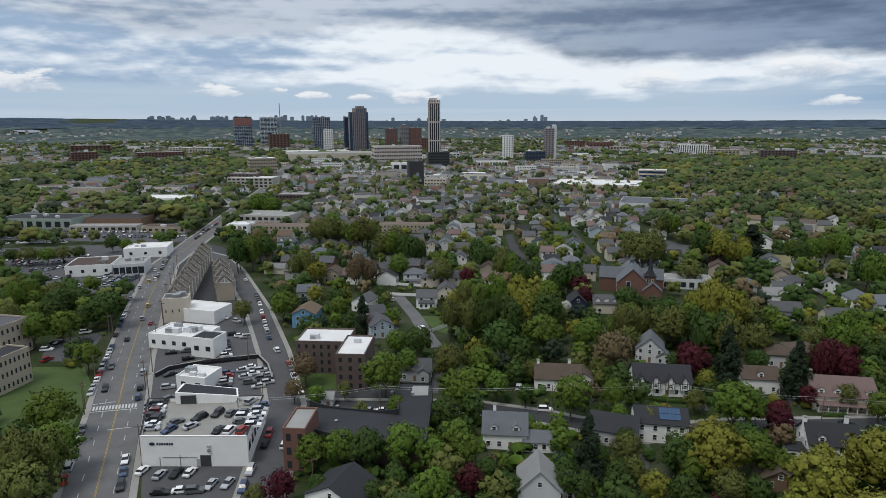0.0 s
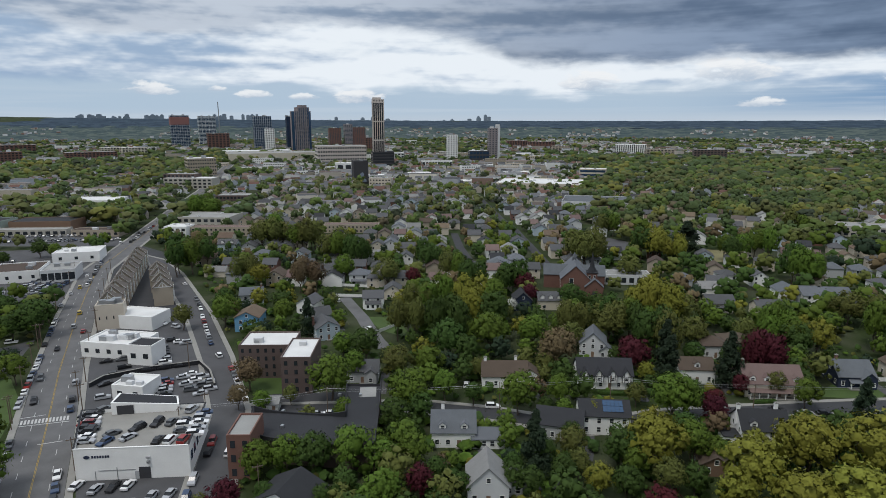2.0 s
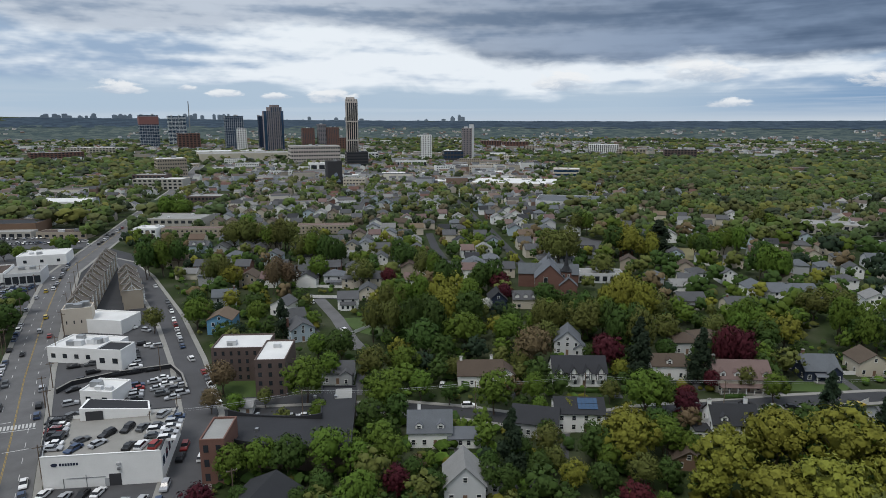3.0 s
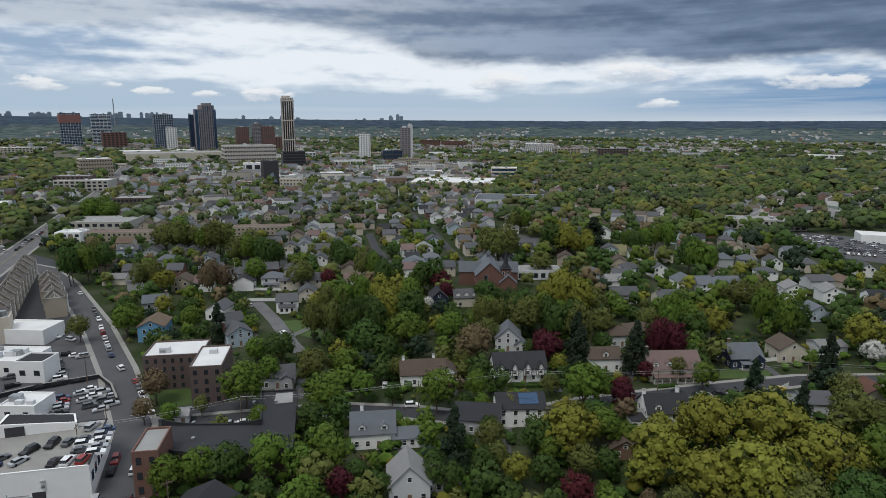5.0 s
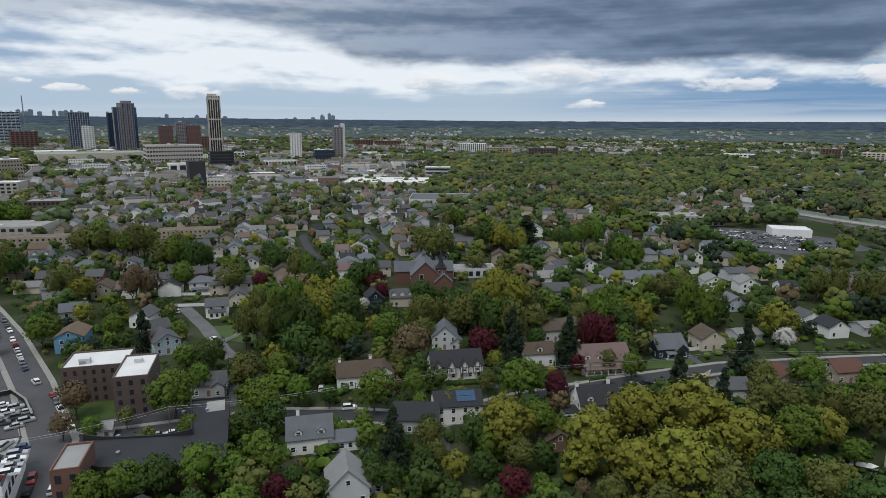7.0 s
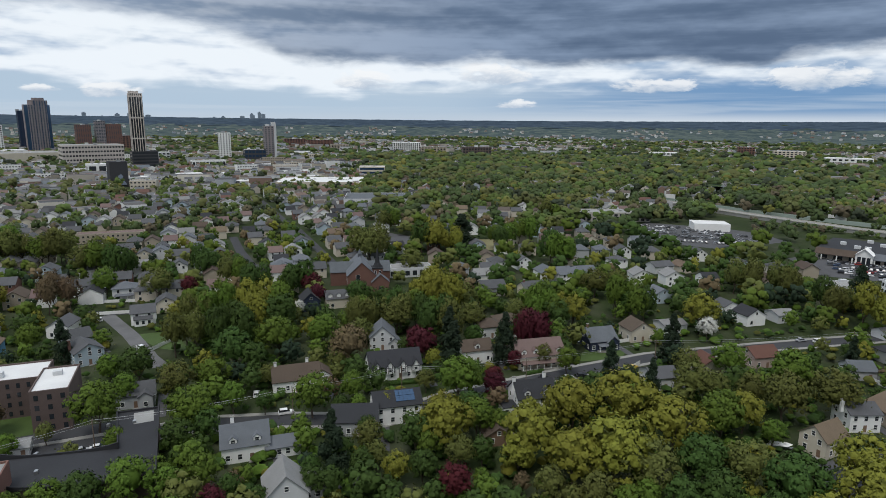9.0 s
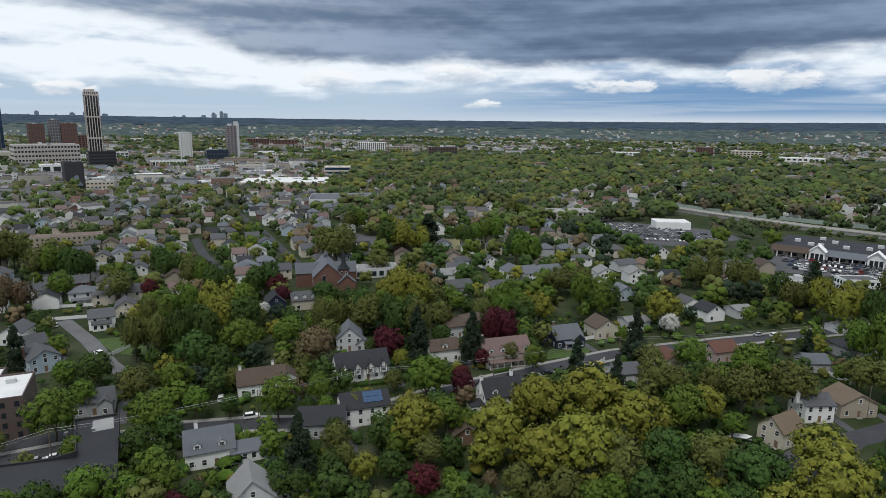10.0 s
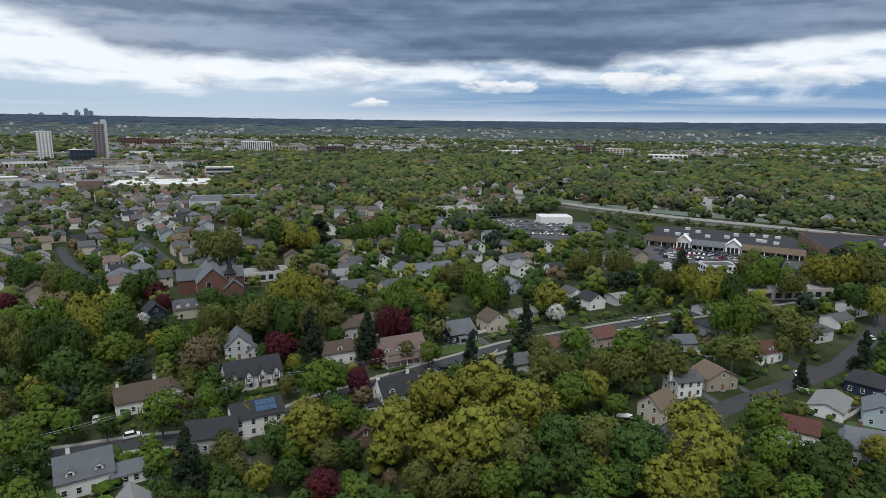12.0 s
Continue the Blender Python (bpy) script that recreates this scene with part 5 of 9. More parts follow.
def townhouse(x, y, turn, w=8.6, d=8.6, h=9.4):
    """One unit of a terrace: tan walls, brown gable with white braces towards the south."""
    t = thing("town_house", pose(x, y, 0, 0, 0, turn), "tan three-storey town house with a brown gable and white braces", "house", "terraces of town houses")
    wall = Solid().box(-w / 2, w / 2, -d / 2, d / 2, -0.3, h)
    wall.add([(-w / 2, -d / 2, h), (w / 2, -d / 2, h), (0, -d / 2, h + 4.2), (-w / 2, -d / 2 + 0.2, h), (w / 2, -d / 2 + 0.2, h), (0, -d / 2 + 0.2, h + 4.2)], [(0, 1, 2), (5, 4, 3), (0, 2, 5, 3), (2, 1, 4, 5)])
    part("wall", wall, "wall_tan", t)
    W, D, e = w / 2 + 0.4, d / 2, h - 0.3
    top = [(-W, -D - 0.7, e), (0, -D - 0.7, e + 4.7), (W, -D - 0.7, e), (W, D + 1.0, e), (-W, D + 1.0, e), (0, -D + 2.6, e + 4.7)]
    roof = Solid().add(top + [(x, y, z - 0.25) for x, y, z in top], [(0, 1, 5, 4), (1, 2, 3, 5), (5, 3, 4), (10, 11, 7, 6), (11, 9, 8, 7), (10, 9, 11), (0, 6, 7, 1), (1, 7, 8, 2), (2, 8, 9, 3), (3, 9, 10, 4), (4, 10, 6, 0)])
    part("roof", roof, "roof_taupe", t)
    y0 = -d / 2 - 0.03
    for a, c in (((-w / 2, h), (0, h + 4.2)), ((w / 2, h), (0, h + 4.2)), ((-w / 2, h), (w / 2, h)), ((0, h), (0, h + 4.2)), ((-w / 4, h), (0, h + 2.6)), ((w / 4, h), (0, h + 2.6))):
        s = Solid()
        dx, dz = c[0] - a[0], c[1] - a[1]
        n = math.hypot(dx, dz)
        nx, nz = -dz / n * 0.16, dx / n * 0.16
        s.add([(a[0] - nx, y0 - 0.1, a[1] - nz), (c[0] - nx, y0 - 0.1, c[1] - nz), (c[0] + nx, y0 - 0.1, c[1] + nz), (a[0] + nx, y0 - 0.1, a[1] + nz),
               (a[0] - nx, y0, a[1] - nz), (c[0] - nx, y0, c[1] - nz), (c[0] + nx, y0, c[1] + nz), (a[0] + nx, y0, a[1] + nz)],
              [(0, 1, 2, 3), (7, 6, 5, 4), (0, 4, 5, 1), (1, 5, 6, 2), (2, 6, 7, 3), (3, 7, 4, 0)])
        part("brace", s, "trim_white", t)
    for k in range(3):
        for sx in (-w / 2, w / 2):
            plain_window(t, sx, -1.6, 2.0 + 2.9 * k, -90 if sx < 0 else 90)
            plain_window(t, sx, 1.8, 2.0 + 2.9 * k, -90 if sx < 0 else 90)
        part("bay", Solid().box(w / 2, w / 2 + 0.5, -0.6, 0.7, 1.0 + 2.9 * k, 3.4 + 2.9 * k), "trim_white", t)
    return t



BLOCKS.append(townhouse(-126.9, 283.9, 15.0))
BLOCKS.append(townhouse(-129.5, 294.4, 15.0))
BLOCKS.append(townhouse(-132.2, 304.8, 15.0))
BLOCKS.append(townhouse(-134.8, 315.3, 15.0))
BLOCKS.append(townhouse(-137.5, 325.8, 15.0))
BLOCKS.append(townhouse(-140.2, 336.3, 15.0))
BLOCKS.append(townhouse(-142.8, 346.8, 15.0))
BLOCKS.append(townhouse(-145.5, 357.2, 15.0))
BLOCKS.append(townhouse(-148.1, 367.7, 15.0))
BLOCKS.append(townhouse(-150.8, 378.2, 15.0))
BLOCKS.append(townhouse(-153.4, 388.7, 15.0))
BLOCKS.append(townhouse(-110.9, 306.0, 15.0))
BLOCKS.append(townhouse(-116.2, 319.0, 15.0))
BLOCKS.append(townhouse(-121.6, 332.0, 15.0))
BLOCKS.append(townhouse(-126.9, 345.0, 15.0))
BLOCKS.append(block(-121.2, 271.5, 11, 8, 10.5, 14, 'wall_beige', 'flat_roof_grey', 4, 1, units=4, sides='f', win=(0.16, 0.13), label='plain beige three-storey end block of a terrace'))

def low_school(ring, h):
    b = thing("low_building", pose(0, 0, 0), "low brick building with a black roof and curved parapets", "building")
    part("wall", Solid().prism(ring, -0.3, h), "brick_brown", b)
    part("roof", Solid().prism(ring, h, h + 0.1), "flat_roof_black", b)
    n = len(ring)
    for i in range(n):
        (ax, ay), (bx, by) = ring[i], ring[(i + 1) % n]
        L, a = math.hypot(bx - ax, by - ay), math.degrees(math.atan2(by - ay, bx - ax))
        s = Solid()
        k = 12
        top = [0.6 + (1.3 * (abs(2 * j / k - 1) ** 3) if L > 18 else 0) for j in range(k + 1)]
        v = []
        for j in range(k + 1):
            x0 = L * j / k
            v += [(x0, 0, 0), (x0, 0, top[j]), (x0, 0.35, top[j]), (x0, 0.35, 0)]
        s.add(v, [(4 * j + q, 4 * j + 4 + q, 4 * j + 4 + (q + 1) % 4, 4 * j + (q + 1) % 4) for j in range(k) for q in range(4)] + [(0, 1, 2, 3), (4 * k + 3, 4 * k + 2, 4 * k + 1, 4 * k)])
        part("parapet", s, "flat_roof_black", b, m=pose(ax, ay, h, 0, 0, a))
    c = Vector((sum(p[0] for p in ring) / n, sum(p[1] for p in ring) / n))
    rnd = random.Random(5)
    for i in range(6):
        p = c.lerp(Vector(ring[i]), 0.6)
        part("roof_vent", Solid().box(-0.5, 0.5, -0.4, 0.4, 0.1, 0.8), "steel", b, m=pose(p.x, p.y, h, 0, 0, rnd.uniform(0, 90)))
    p = c.lerp(Vector(ring[3]), 0.75)
    part("roof_patch", Solid().box(-2.5, 2.5, -3.5, 3.5, 0.1, 0.16), "flat_roof_grey", b, m=pose(p.x, p.y, h))
    return b



low_school([(-39.2, 168.6), (-12.8, 163.0), (-13.8, 184.4), (-3.4, 183.4), (-4.8, 145.2), (-37.2, 153.4)], 6.5)
LOTS.append([(-39.2, 168.6), (-12.8, 163.0), (-13.8, 184.4), (-3.4, 183.4), (-4.8, 145.2), (-37.2, 153.4)])
block(-37.6, 150.8, 6, 12, 11.5, -4, 'brick_red', 'flat_roof_grey', 2, 3, units=0, win=(0.4, 0.5), label='narrow red brick stair tower beside the low building')


def church(x, y, turn, spire):
    c = thing("church", pose(x, y, 0, 0, 0, turn), "red brick church with grey slate roofs and a slender dark spire", "church")
    part("nave_wall", gable_walls(15, 26, 8, 7, "y"), "brick_red", c, m=pose(0, 13, 0))
    part("nave_roof", gable_roof(15, 26, 8, 7, "y"), "roof_slate", c, m=pose(0, 13, 0))
    part("transept_wall", gable_walls(32, 10, 7.5, 4.5, "x"), "brick_red", c, m=pose(0, 17, 0))
    part("transept_roof", gable_roof(32, 10, 7.5, 4.5, "x"), "roof_slate", c, m=pose(0, 17, 0))
    part("porch_wall", gable_walls(9, 6, 5, 4, "y"), "brick_red", c, m=pose(9.5, 0, 0))
    part("porch_roof", gable_roof(9, 6, 5, 4, "y"), "roof_slate", c, m=pose(9.5, 0, 0))
    tw = part("tower", Solid().box(-2.6, 2.6, -2.6, 2.6, -0.3, spire * 0.5), "brick_red", c, m=pose(8.5, 4, 0))
    part("spire", Solid().box(-3.0, 3.0, -3.0, 3.0, spire * 0.5, spire * 0.5 + 0.5).tube(0, 0, spire * 0.5 + 0.5, spire * 0.62, 2.5, 8, 1.5).tube(0, 0, spire * 0.62, spire, 1.3, 8, 0.05), "roof_dark", tw)
    for sx in (-1, 1):
        plain_window(tw, sx * 1.2, -2.6, spire * 0.4, 0, 0.9, 2.2)
    for i in range(5):
        plain_window(c, -7.5, 3 + i * 4.5, 4.5, -90, 1.2, 3.2)
    plain_window(c, -2, 0, 6.5, 0, 2.0, 4.0)
    part("door", Solid().box(-0.9, 0.9, -3.1, -2.95, 0, 2.8), "wall_dark", c, m=pose(9.5, 0, 0))
    part("roof_turret", Solid().box(-1, 1, -1, 1, 13, 16.2).tube(0, 0, 16.2, 19, 1.4, 8, 0.05), "roof_slate", c, m=pose(0, 17, 0))
    return c



BLOCKS.append(church(95.8, 303.6, -14, 22.4))
BLOCKS.append(block(127.2, 326.5, 34, 12, 5, -10, 'wall_pale_grey', 'flat_roof_grey', 8, 1, units=2, label='low grey parish hall with flat roof'))


def plaza(front, back, h):
    """A shopping plaza: long flat roof, sloped awnings and two white gabled entrances."""
    b = thing("shopping_plaza", pose(0, 0, 0), "long shopping plaza with black roof and two white gabled entrances", "shops")
    (ax, ay), (bx, by) = front
    part("wall", Solid().prism([front[0], front[1], back[1], back[0]], -0.3, h), "wall_beige", b)
    part("roof", Solid().prism([front[0], front[1], back[1], back[0]], h, h + 0.3), "flat_roof_black", b)
    L, a = math.hypot(bx - ax, by - ay), math.degrees(math.atan2(by - ay, bx - ax))
    at = lambda u: pose(ax + (bx - ax) * u, ay + (by - ay) * u, 0, 0, 0, a)
    for u0, u1, tone in ((0.0, 0.25, "roof_brown"), (0.29, 0.56, "roof_slate"), (0.60, 1.0, "roof_tan")):
        w = L * (u1 - u0)
        part("awning", Solid().slab((0, -5, h - 2.6), (w, -5, h - 2.6), (w, 0, h + 0.8), (0, 0, h + 0.8), 0.3), tone, b, m=at(u0))
        n = max(3, int(w / 7))
        for i in range(n):
            part("column", Solid().box(-0.3, 0.3, -4.9, -4.3, 0, h - 2.7), "trim_white", b, m=at(u0 + (u1 - u0) * (i + 0.5) / n))
            part("shop_window", Solid().box(-2.6, 2.6, -0.12, 0.02, 0.4, 3.4), "window_glass", b, m=at(u0 + (u1 - u0) * (i + 0.5) / n))
    for u in (0.27, 0.58):
        g = part("entrance", gable_walls(9.5, 7, h, 4.0, "y"), "trim_white", b, "white gabled entrance", m=at(u) @ pose(0, -3, 0))
        part("entrance_roof", gable_roof(9.5, 8, h, 4.0, "y"), "trim_white", g)
        for sx in (-2.6, 0, 2.6):
            part("opening", Solid().box(sx - 1.0, sx + 1.0, -3.6, -3.45, 0, h - 1.5), "window_glass", g)
    rnd = random.Random(4)
    for i in range(14):
        u, v = rnd.uniform(0.05, 0.95), rnd.uniform(0.2, 0.9)
        p = (Vector(front[0]).lerp(Vector(front[1]), u)).lerp(Vector(back[0]).lerp(Vector(back[1]), u), v)
        part("roof_unit", Solid().box(-1.8, 1.8, -1.3, 1.3, 0.3, 2.2), "wall_pale_grey", b, m=pose(p.x, p.y, h, 0, 0, a))
    b.location = (0, 0, 0)
    return b



plaza([(403.2, 264.7), (443.0, 167.2)], [(450.1, 283.7), (488.8, 194.3)], 6.5)
LOTS.append([(403.2, 264.7), (443.0, 167.2), (488.8, 194.3), (450.1, 283.7)])
VIADUCT = [(512, 522), (515, 408), (527, 312), (563, 191), (569, 158)]
ROADS.append((VIADUCT, 16))
piece("parkway", ribbon(VIADUCT, 11, 3.0, 3.2), "flat_roof_grey", "raised concrete parkway behind the shopping plaza")
for k in (-5.6, 5.6):
    piece("parapet_wall", ribbon(offset(VIADUCT, k), 0.4, 3.9, 0.9), "wall_concrete", "concrete parapet wall along the parkway")

NOISE_WALL = [(536, 547), (541, 429), (564, 335), (614, 210), (625, 175)]
ROADS.append((NOISE_WALL, 6))
piece("noise_wall", ribbon(NOISE_WALL, 0.5, 3.6, 3.7), "wall_green_grey", "grey-green noise wall beyond the parkway")

hedge(113.9, 180.9, 141.5, 180.4)
hedge(122.3, 181.5, 143.9, 181.7)
hedge(114.7, 173.9, 121.9, 173.7)
hedge(87.2, 176.4, 104.6, 176.4)
hedge(67.6, 185.5, 78.2, 183.1)
hedge(197.9, 94.8, 218.1, 92.9)
board_fence(224.7, 129.2, 220.2, 109.9)
board_fence(167.1, 186.2, 175.3, 185.6)
board_fence(202.8, 61.0, 227.1, 59.7)
board_fence(218.4, 79.6, 218.1, 73.2)
board_fence(149.6, 161.5, 159.0, 165.4)
board_fence(-40.7, 334.7, -12.1, 327.1)
board_fence(-27.6, 310.4, -8.5, 307.0)
board_fence(-5.9, 251.3, 3.9, 262.4)
BLOCKS.append(block(-104.7, 239.4, 23.1, 14.3, 5.5, -14, 'wall_white', 'flat_roof_white', 5, 1, units=7, sides='f', win=(0.36, 0.30), label='white single-storey car showroom with flat roof'))
BLOCKS.append(block(-91.0, 228.6, 9.9, 8.8, 7.2, -14, 'wall_white', 'flat_roof_black', 2, 1, units=0, sides='f', win=(0.4, 0.26), label='white showroom annex with dark canopy'))
BLOCKS.append(block(-83.5, 199.2, 11, 9.9, 4.4, -14, 'wall_white', 'flat_roof_white', 2, 1, units=3, sides='f', win=(0.3, 0.35), label='small white workshop with flat roof'))
BLOCKS.append(block(-110.0, 273.2, 20.9, 13.2, 5.5, -16, 'wall_white', 'flat_roof_white', 0, 0, units=0, label='white shed with a shallow roof'))
BLOCKS.append(block(-42.8, 215.5, 18.7, 14.3, 11.6, -4, 'brick_brown', 'flat_roof_white', 7, 4, units=2, win=(0.34, 0.5), label='four-storey brown brick apartment block with white roof', category='apartments'))
BLOCKS.append(block(-30.4, 203.9, 9.9, 18.7, 12.1, -4, 'brick_brown', 'flat_roof_white', 3, 4, units=1, win=(0.34, 0.5), label='brown brick apartment wing with white roof', category='apartments'))
BLOCKS.append(block(-149.3, 196.7, 8.8, 15.4, 12.1, -12, 'wall_tan', 'flat_roof_black', 5, 3, sides='fr', units=0, win=(0.35, 0.4), label='stone institutional building beside a lawn'))
BLOCKS.append(block(-170.9, 228.6, 13.2, 13.2, 13.2, -12, 'wall_tan', 'roof_grey', 6, 3, sides='fr', units=0, win=(0.35, 0.4), label='stone institutional wing with grey roof'))
BLOCKS.append(block(-200.5, 414.5, 27, 20, 6.1, 12, 'wall_white', 'flat_roof_white', 3, 1, sides='f', win=(0.2, 0.3), label='white single-storey shop with flat roof'))
BLOCKS.append(block(-211.0, 366.0, 25, 25, 6.1, 14, 'wall_white', 'roof_brown', 4, 1, sides='f', win=(0.25, 0.3), label='white service garage with brown roof'))
BLOCKS.append(block(-187.0, 364.0, 17, 19.8, 6.6, 14, 'wall_pale_grey', 'flat_roof_grey', 5, 1, win=(0.85, 0.6), label='glazed grey car showroom'))
BLOCKS.append(block(-344.8, 534.0, 66, 30.8, 8.8, -4, 'wall_green_grey', 'roof_dark', 8, 1, units=5, label='pale green warehouse with dark roof'))
BLOCKS.append(block(-283.8, 540.4, 48.4, 26.4, 7.7, 0, 'wall_brown', 'roof_dark', 0, 0, units=0, label='long brown shed with dark roof'))
BLOCKS.append(block(-281.0, 511.3, 56, 11, 4.6, 0, 'wall_concrete', 'flat_roof_grey', 10, 1, units=0, label='low tan yard building'))
BLOCKS.append(block(-228.0, 506.1, 38, 13.2, 4.6, -6, 'wall_tan', 'roof_brown', 7, 1, units=3, win=(0.5, 0.4), label='row of low tan shops'))
BLOCKS.append(block(-299.0, 666.6, 48.4, 33, 9.9, -2, 'wall_white', 'flat_roof_white', 0, 0, units=0, label='white sheeted sports hall'))
BLOCKS.append(block(-164.1, 498.2, 17.6, 15.4, 7.7, -8, 'wall_white', 'flat_roof_white', 4, 2, label='white corner shop building'))
BLOCKS.append(block(-156.1, 547.4, 50.6, 33, 8.8, -8, 'wall_concrete', 'flat_roof_grey', 9, 2, label='grey commercial hall with a flat roof'))
BLOCKS.append(block(-114.4, 496.5, 80, 11, 6.6, -6, 'wall_tan', 'roof_mauve', 22, 2, units=0, win=(0.4, 0.4), label='long tan terrace of flats'))
BLOCKS.append(block(-29.7, 502.7, 44, 11, 6.4, -4, 'wall_tan', 'roof_mauve', 14, 2, units=0, win=(0.4, 0.4), label='row of tan terraced houses'))
BLOCKS.append(block(-159.9, 673.6, 37.4, 24.2, 12.1, -4, 'brick_brown', 'flat_roof_grey', 10, 3, label='dark brick apartment block'))
BLOCKS.append(block(-265.3, 872.2, 66, 26.4, 13.2, -8, 'wall_concrete', 'flat_roof_white', 10, 3, label='pale commercial block with white roof'))
BLOCKS.append(block(-281.6, 886.3, 44, 22, 17.6, -8, 'brick_brown', 'flat_roof_grey', 8, 4, label='brown brick block with a flat roof'))
BLOCKS.append(block(380.4, 448.5, 68.2, 24.2, 7.7, -24, 'wall_concrete', 'flat_roof_grey', 14, 2, sides='f', units=3, label='long beige industrial building with window band'))
BLOCKS.append(block(424.8, 373.8, 28.6, 19.8, 5.5, -34, 'wall_white', 'flat_roof_white', 0, 0, units=0, label='white shed with pale roof'))
BLOCKS.append(block(354.7, 181.6, 18.7, 11, 6.6, -30, 'wall_white', 'roof_grey', 6, 2, units=0, label='white half-timbered flats with a flat roof'))
BLOCKS.append(block(327.2, 197.6, 20.9, 11, 5.5, -30, 'wall_pale_grey', 'flat_roof_grey', 6, 1, label='low grey flat-roofed building'))
BLOCKS.append(block(333.9, 138.5, 57.2, 13.2, 5, -30, 'wall_concrete', 'flat_roof_grey', 10, 1, units=2, label='long low concrete building with dark roof'))
BLOCKS.append(block(493.3, 144.5, 77, 66, 9.9, -55, 'wall_brown', 'flat_roof_black', 8, 1, sides='f', units=4, label='big-box store with flat black roof'))
BLOCKS.append(block(207.0, 825.9, 110, 77, 8.8, -20, 'wall_beige', 'flat_roof_white', 0, 0, units=5, label='big-box store with a white flat roof'))
BLOCKS.append(block(222.4, 622.6, 81.4, 55, 8.8, -20, 'wall_pale_grey', 'roof_slate', 0, 0, units=0, label='low school building with pale grey roof'))
BLOCKS.append(block(311.6, 924.5, 39.6, 22, 17.6, -20, 'wall_beige', 'flat_roof_white', 8, 3, glass='blue_glass', band=True, label='banded office block with a flat roof'))

# ---- downtown towers ----
TOWER = block(-715, 2261, 60, 30, 109, 26, 'wall_pale_grey', 'flat_roof_grey', 8, 22, glass='blue_glass', win=(0.88, 0.82),  label='dark blue glass apartment tower, red netting on its top floors', category='tower')
part('netting', Solid().box(-TOWER.children[0].dimensions.x / 2 - 0.4, TOWER.children[0].dimensions.x / 2 + 0.4, -16, 15.6, 78, 104), 'netting', TOWER, 'red construction netting round the top floors')
TOWER = block(-682, 2476, 62, 30, 108, 23, 'wall_white', 'flat_roof_grey', 5, 22, glass='blue_glass', win=(0.93, 0.74),  label='blue glass apartment tower with white bands', category='tower')
TOWER = block(-548, 2108, 67, 30, 50, 23, 'brick_red', 'flat_roof_grey', 6, 9,  label='red brick and glass mid-rise with a flat roof downtown', category='tower')
TOWER = block(-379, 1973, 52, 30, 104, 19, 'wall_grey', 'flat_roof_grey', 9, 22, glass='blue_glass', win=(0.78, 0.86),  label='dark glass apartment tower with a flat roof downtown', category='tower')
TOWER = block(-344, 1894, 26, 24, 67, 18, 'wall_white', 'flat_roof_white', 4, 13, win=(0.5, 0.55),  label='white gridded apartment tower with a flat roof downtown', category='tower')
def shaped_tower(x, y, turn, w, d, h):
    """A tall brown tower with cut corners, glass strips from foot to top, floor lines and a stepped head."""
    t = thing("tower", pose(x, y, 0, 0, 0, turn), "tall brown residential tower with glass edges", "tower")
    c = 0.16 * w
    ring = [(-w / 2 + c, -d / 2), (w / 2 - c, -d / 2), (w / 2, -d / 2 + c), (w / 2, d / 2), (-w / 2, d / 2), (-w / 2, -d / 2 + c)]
    part("wall", Solid().prism(ring, -0.4, h - 14), "wall_taupe", t)
    part("head", Solid().prism([(px * 0.72 + 4, py * 0.9) for px, py in ring], h - 14, h - 3), "wall_taupe", t)
    part("crown", Solid().prism([(px * 0.45 + 5, py * 0.7) for px, py in ring], h - 3, h + 3), "wall_taupe", t)
    for i in range(7):
        px = -w / 2 + c + 1.8 + i * (w - 2 * c - 3.6) / 6
        top = h - 4 if -w * 0.2 < px else h - 15
        part("glass_strip", Solid().box(px - 1.3, px + 1.3, -d / 2 - 0.3, -d / 2 + 0.1, 3, top), "coated_glass" if i % 2 else "blue_glass", t)
    for sx in (-1, 1):
        a = math.degrees(math.atan2(-c, sx * c)) + 90
        part("corner_glass", Solid().box(-c * 0.55, c * 0.55, -0.35, 0.2, 2, h - 15), "blue_glass", t, m=pose(sx * (w / 2 - c / 2), -d / 2 + c / 2, 0, 0, 0, a))
    for k in range(1, 30):
        z = k * (h - 15) / 30
        part("floor_line", Solid().box(-w / 2 + c, w / 2 - c, -d / 2 - 0.45, -d / 2, z, z + 0.7), "wall_taupe", t)


shaped_tower(-251, 1890, 16, 57, 30, 132)
TOWER = block(-298, 1964, 16, 24, 103, 17, 'wall_navy', 'flat_roof_grey', 2, 20, glass='blue_glass',  label='glass shoulder of the brown tower', category='tower')
for ox, ww, hh, tone, fill in ((-178, 40, 66, "brick_red", 0.45), (-133, 26, 78, "wall_taupe", 0.7), (-98, 42, 68, "brick_red", 0.4)):
    block(ox, 2218 + 0.2 * ox, ww, 40, hh, 12, tone, "flat_roof_grey", round(ww / 6), 18, glass="coated_glass", win=(fill, 0.55), label="reddish-brown brick apartment slab with a flat roof", category="tower")
TOWER = block(148, 1429, 23, 22, 58, 2, 'wall_white', 'flat_roof_white', 4, 14, win=(0.4, 0.5),  label='white hotel tower with small windows', category='tower')
TOWER = block(234, 1385, 20, 24, 73, -2, 'wall_taupe', 'flat_roof_grey', 3, 18, glass='coated_glass', win=(0.5, 0.5),  label='brown slab tower with a pale end wall', category='tower')
TOWER = block(245, 1384, 8, 22, 78, -2, 'wall_pale_grey', 'flat_roof_grey', 0, 0,  label='pale end wall block of the slab tower', category='tower')
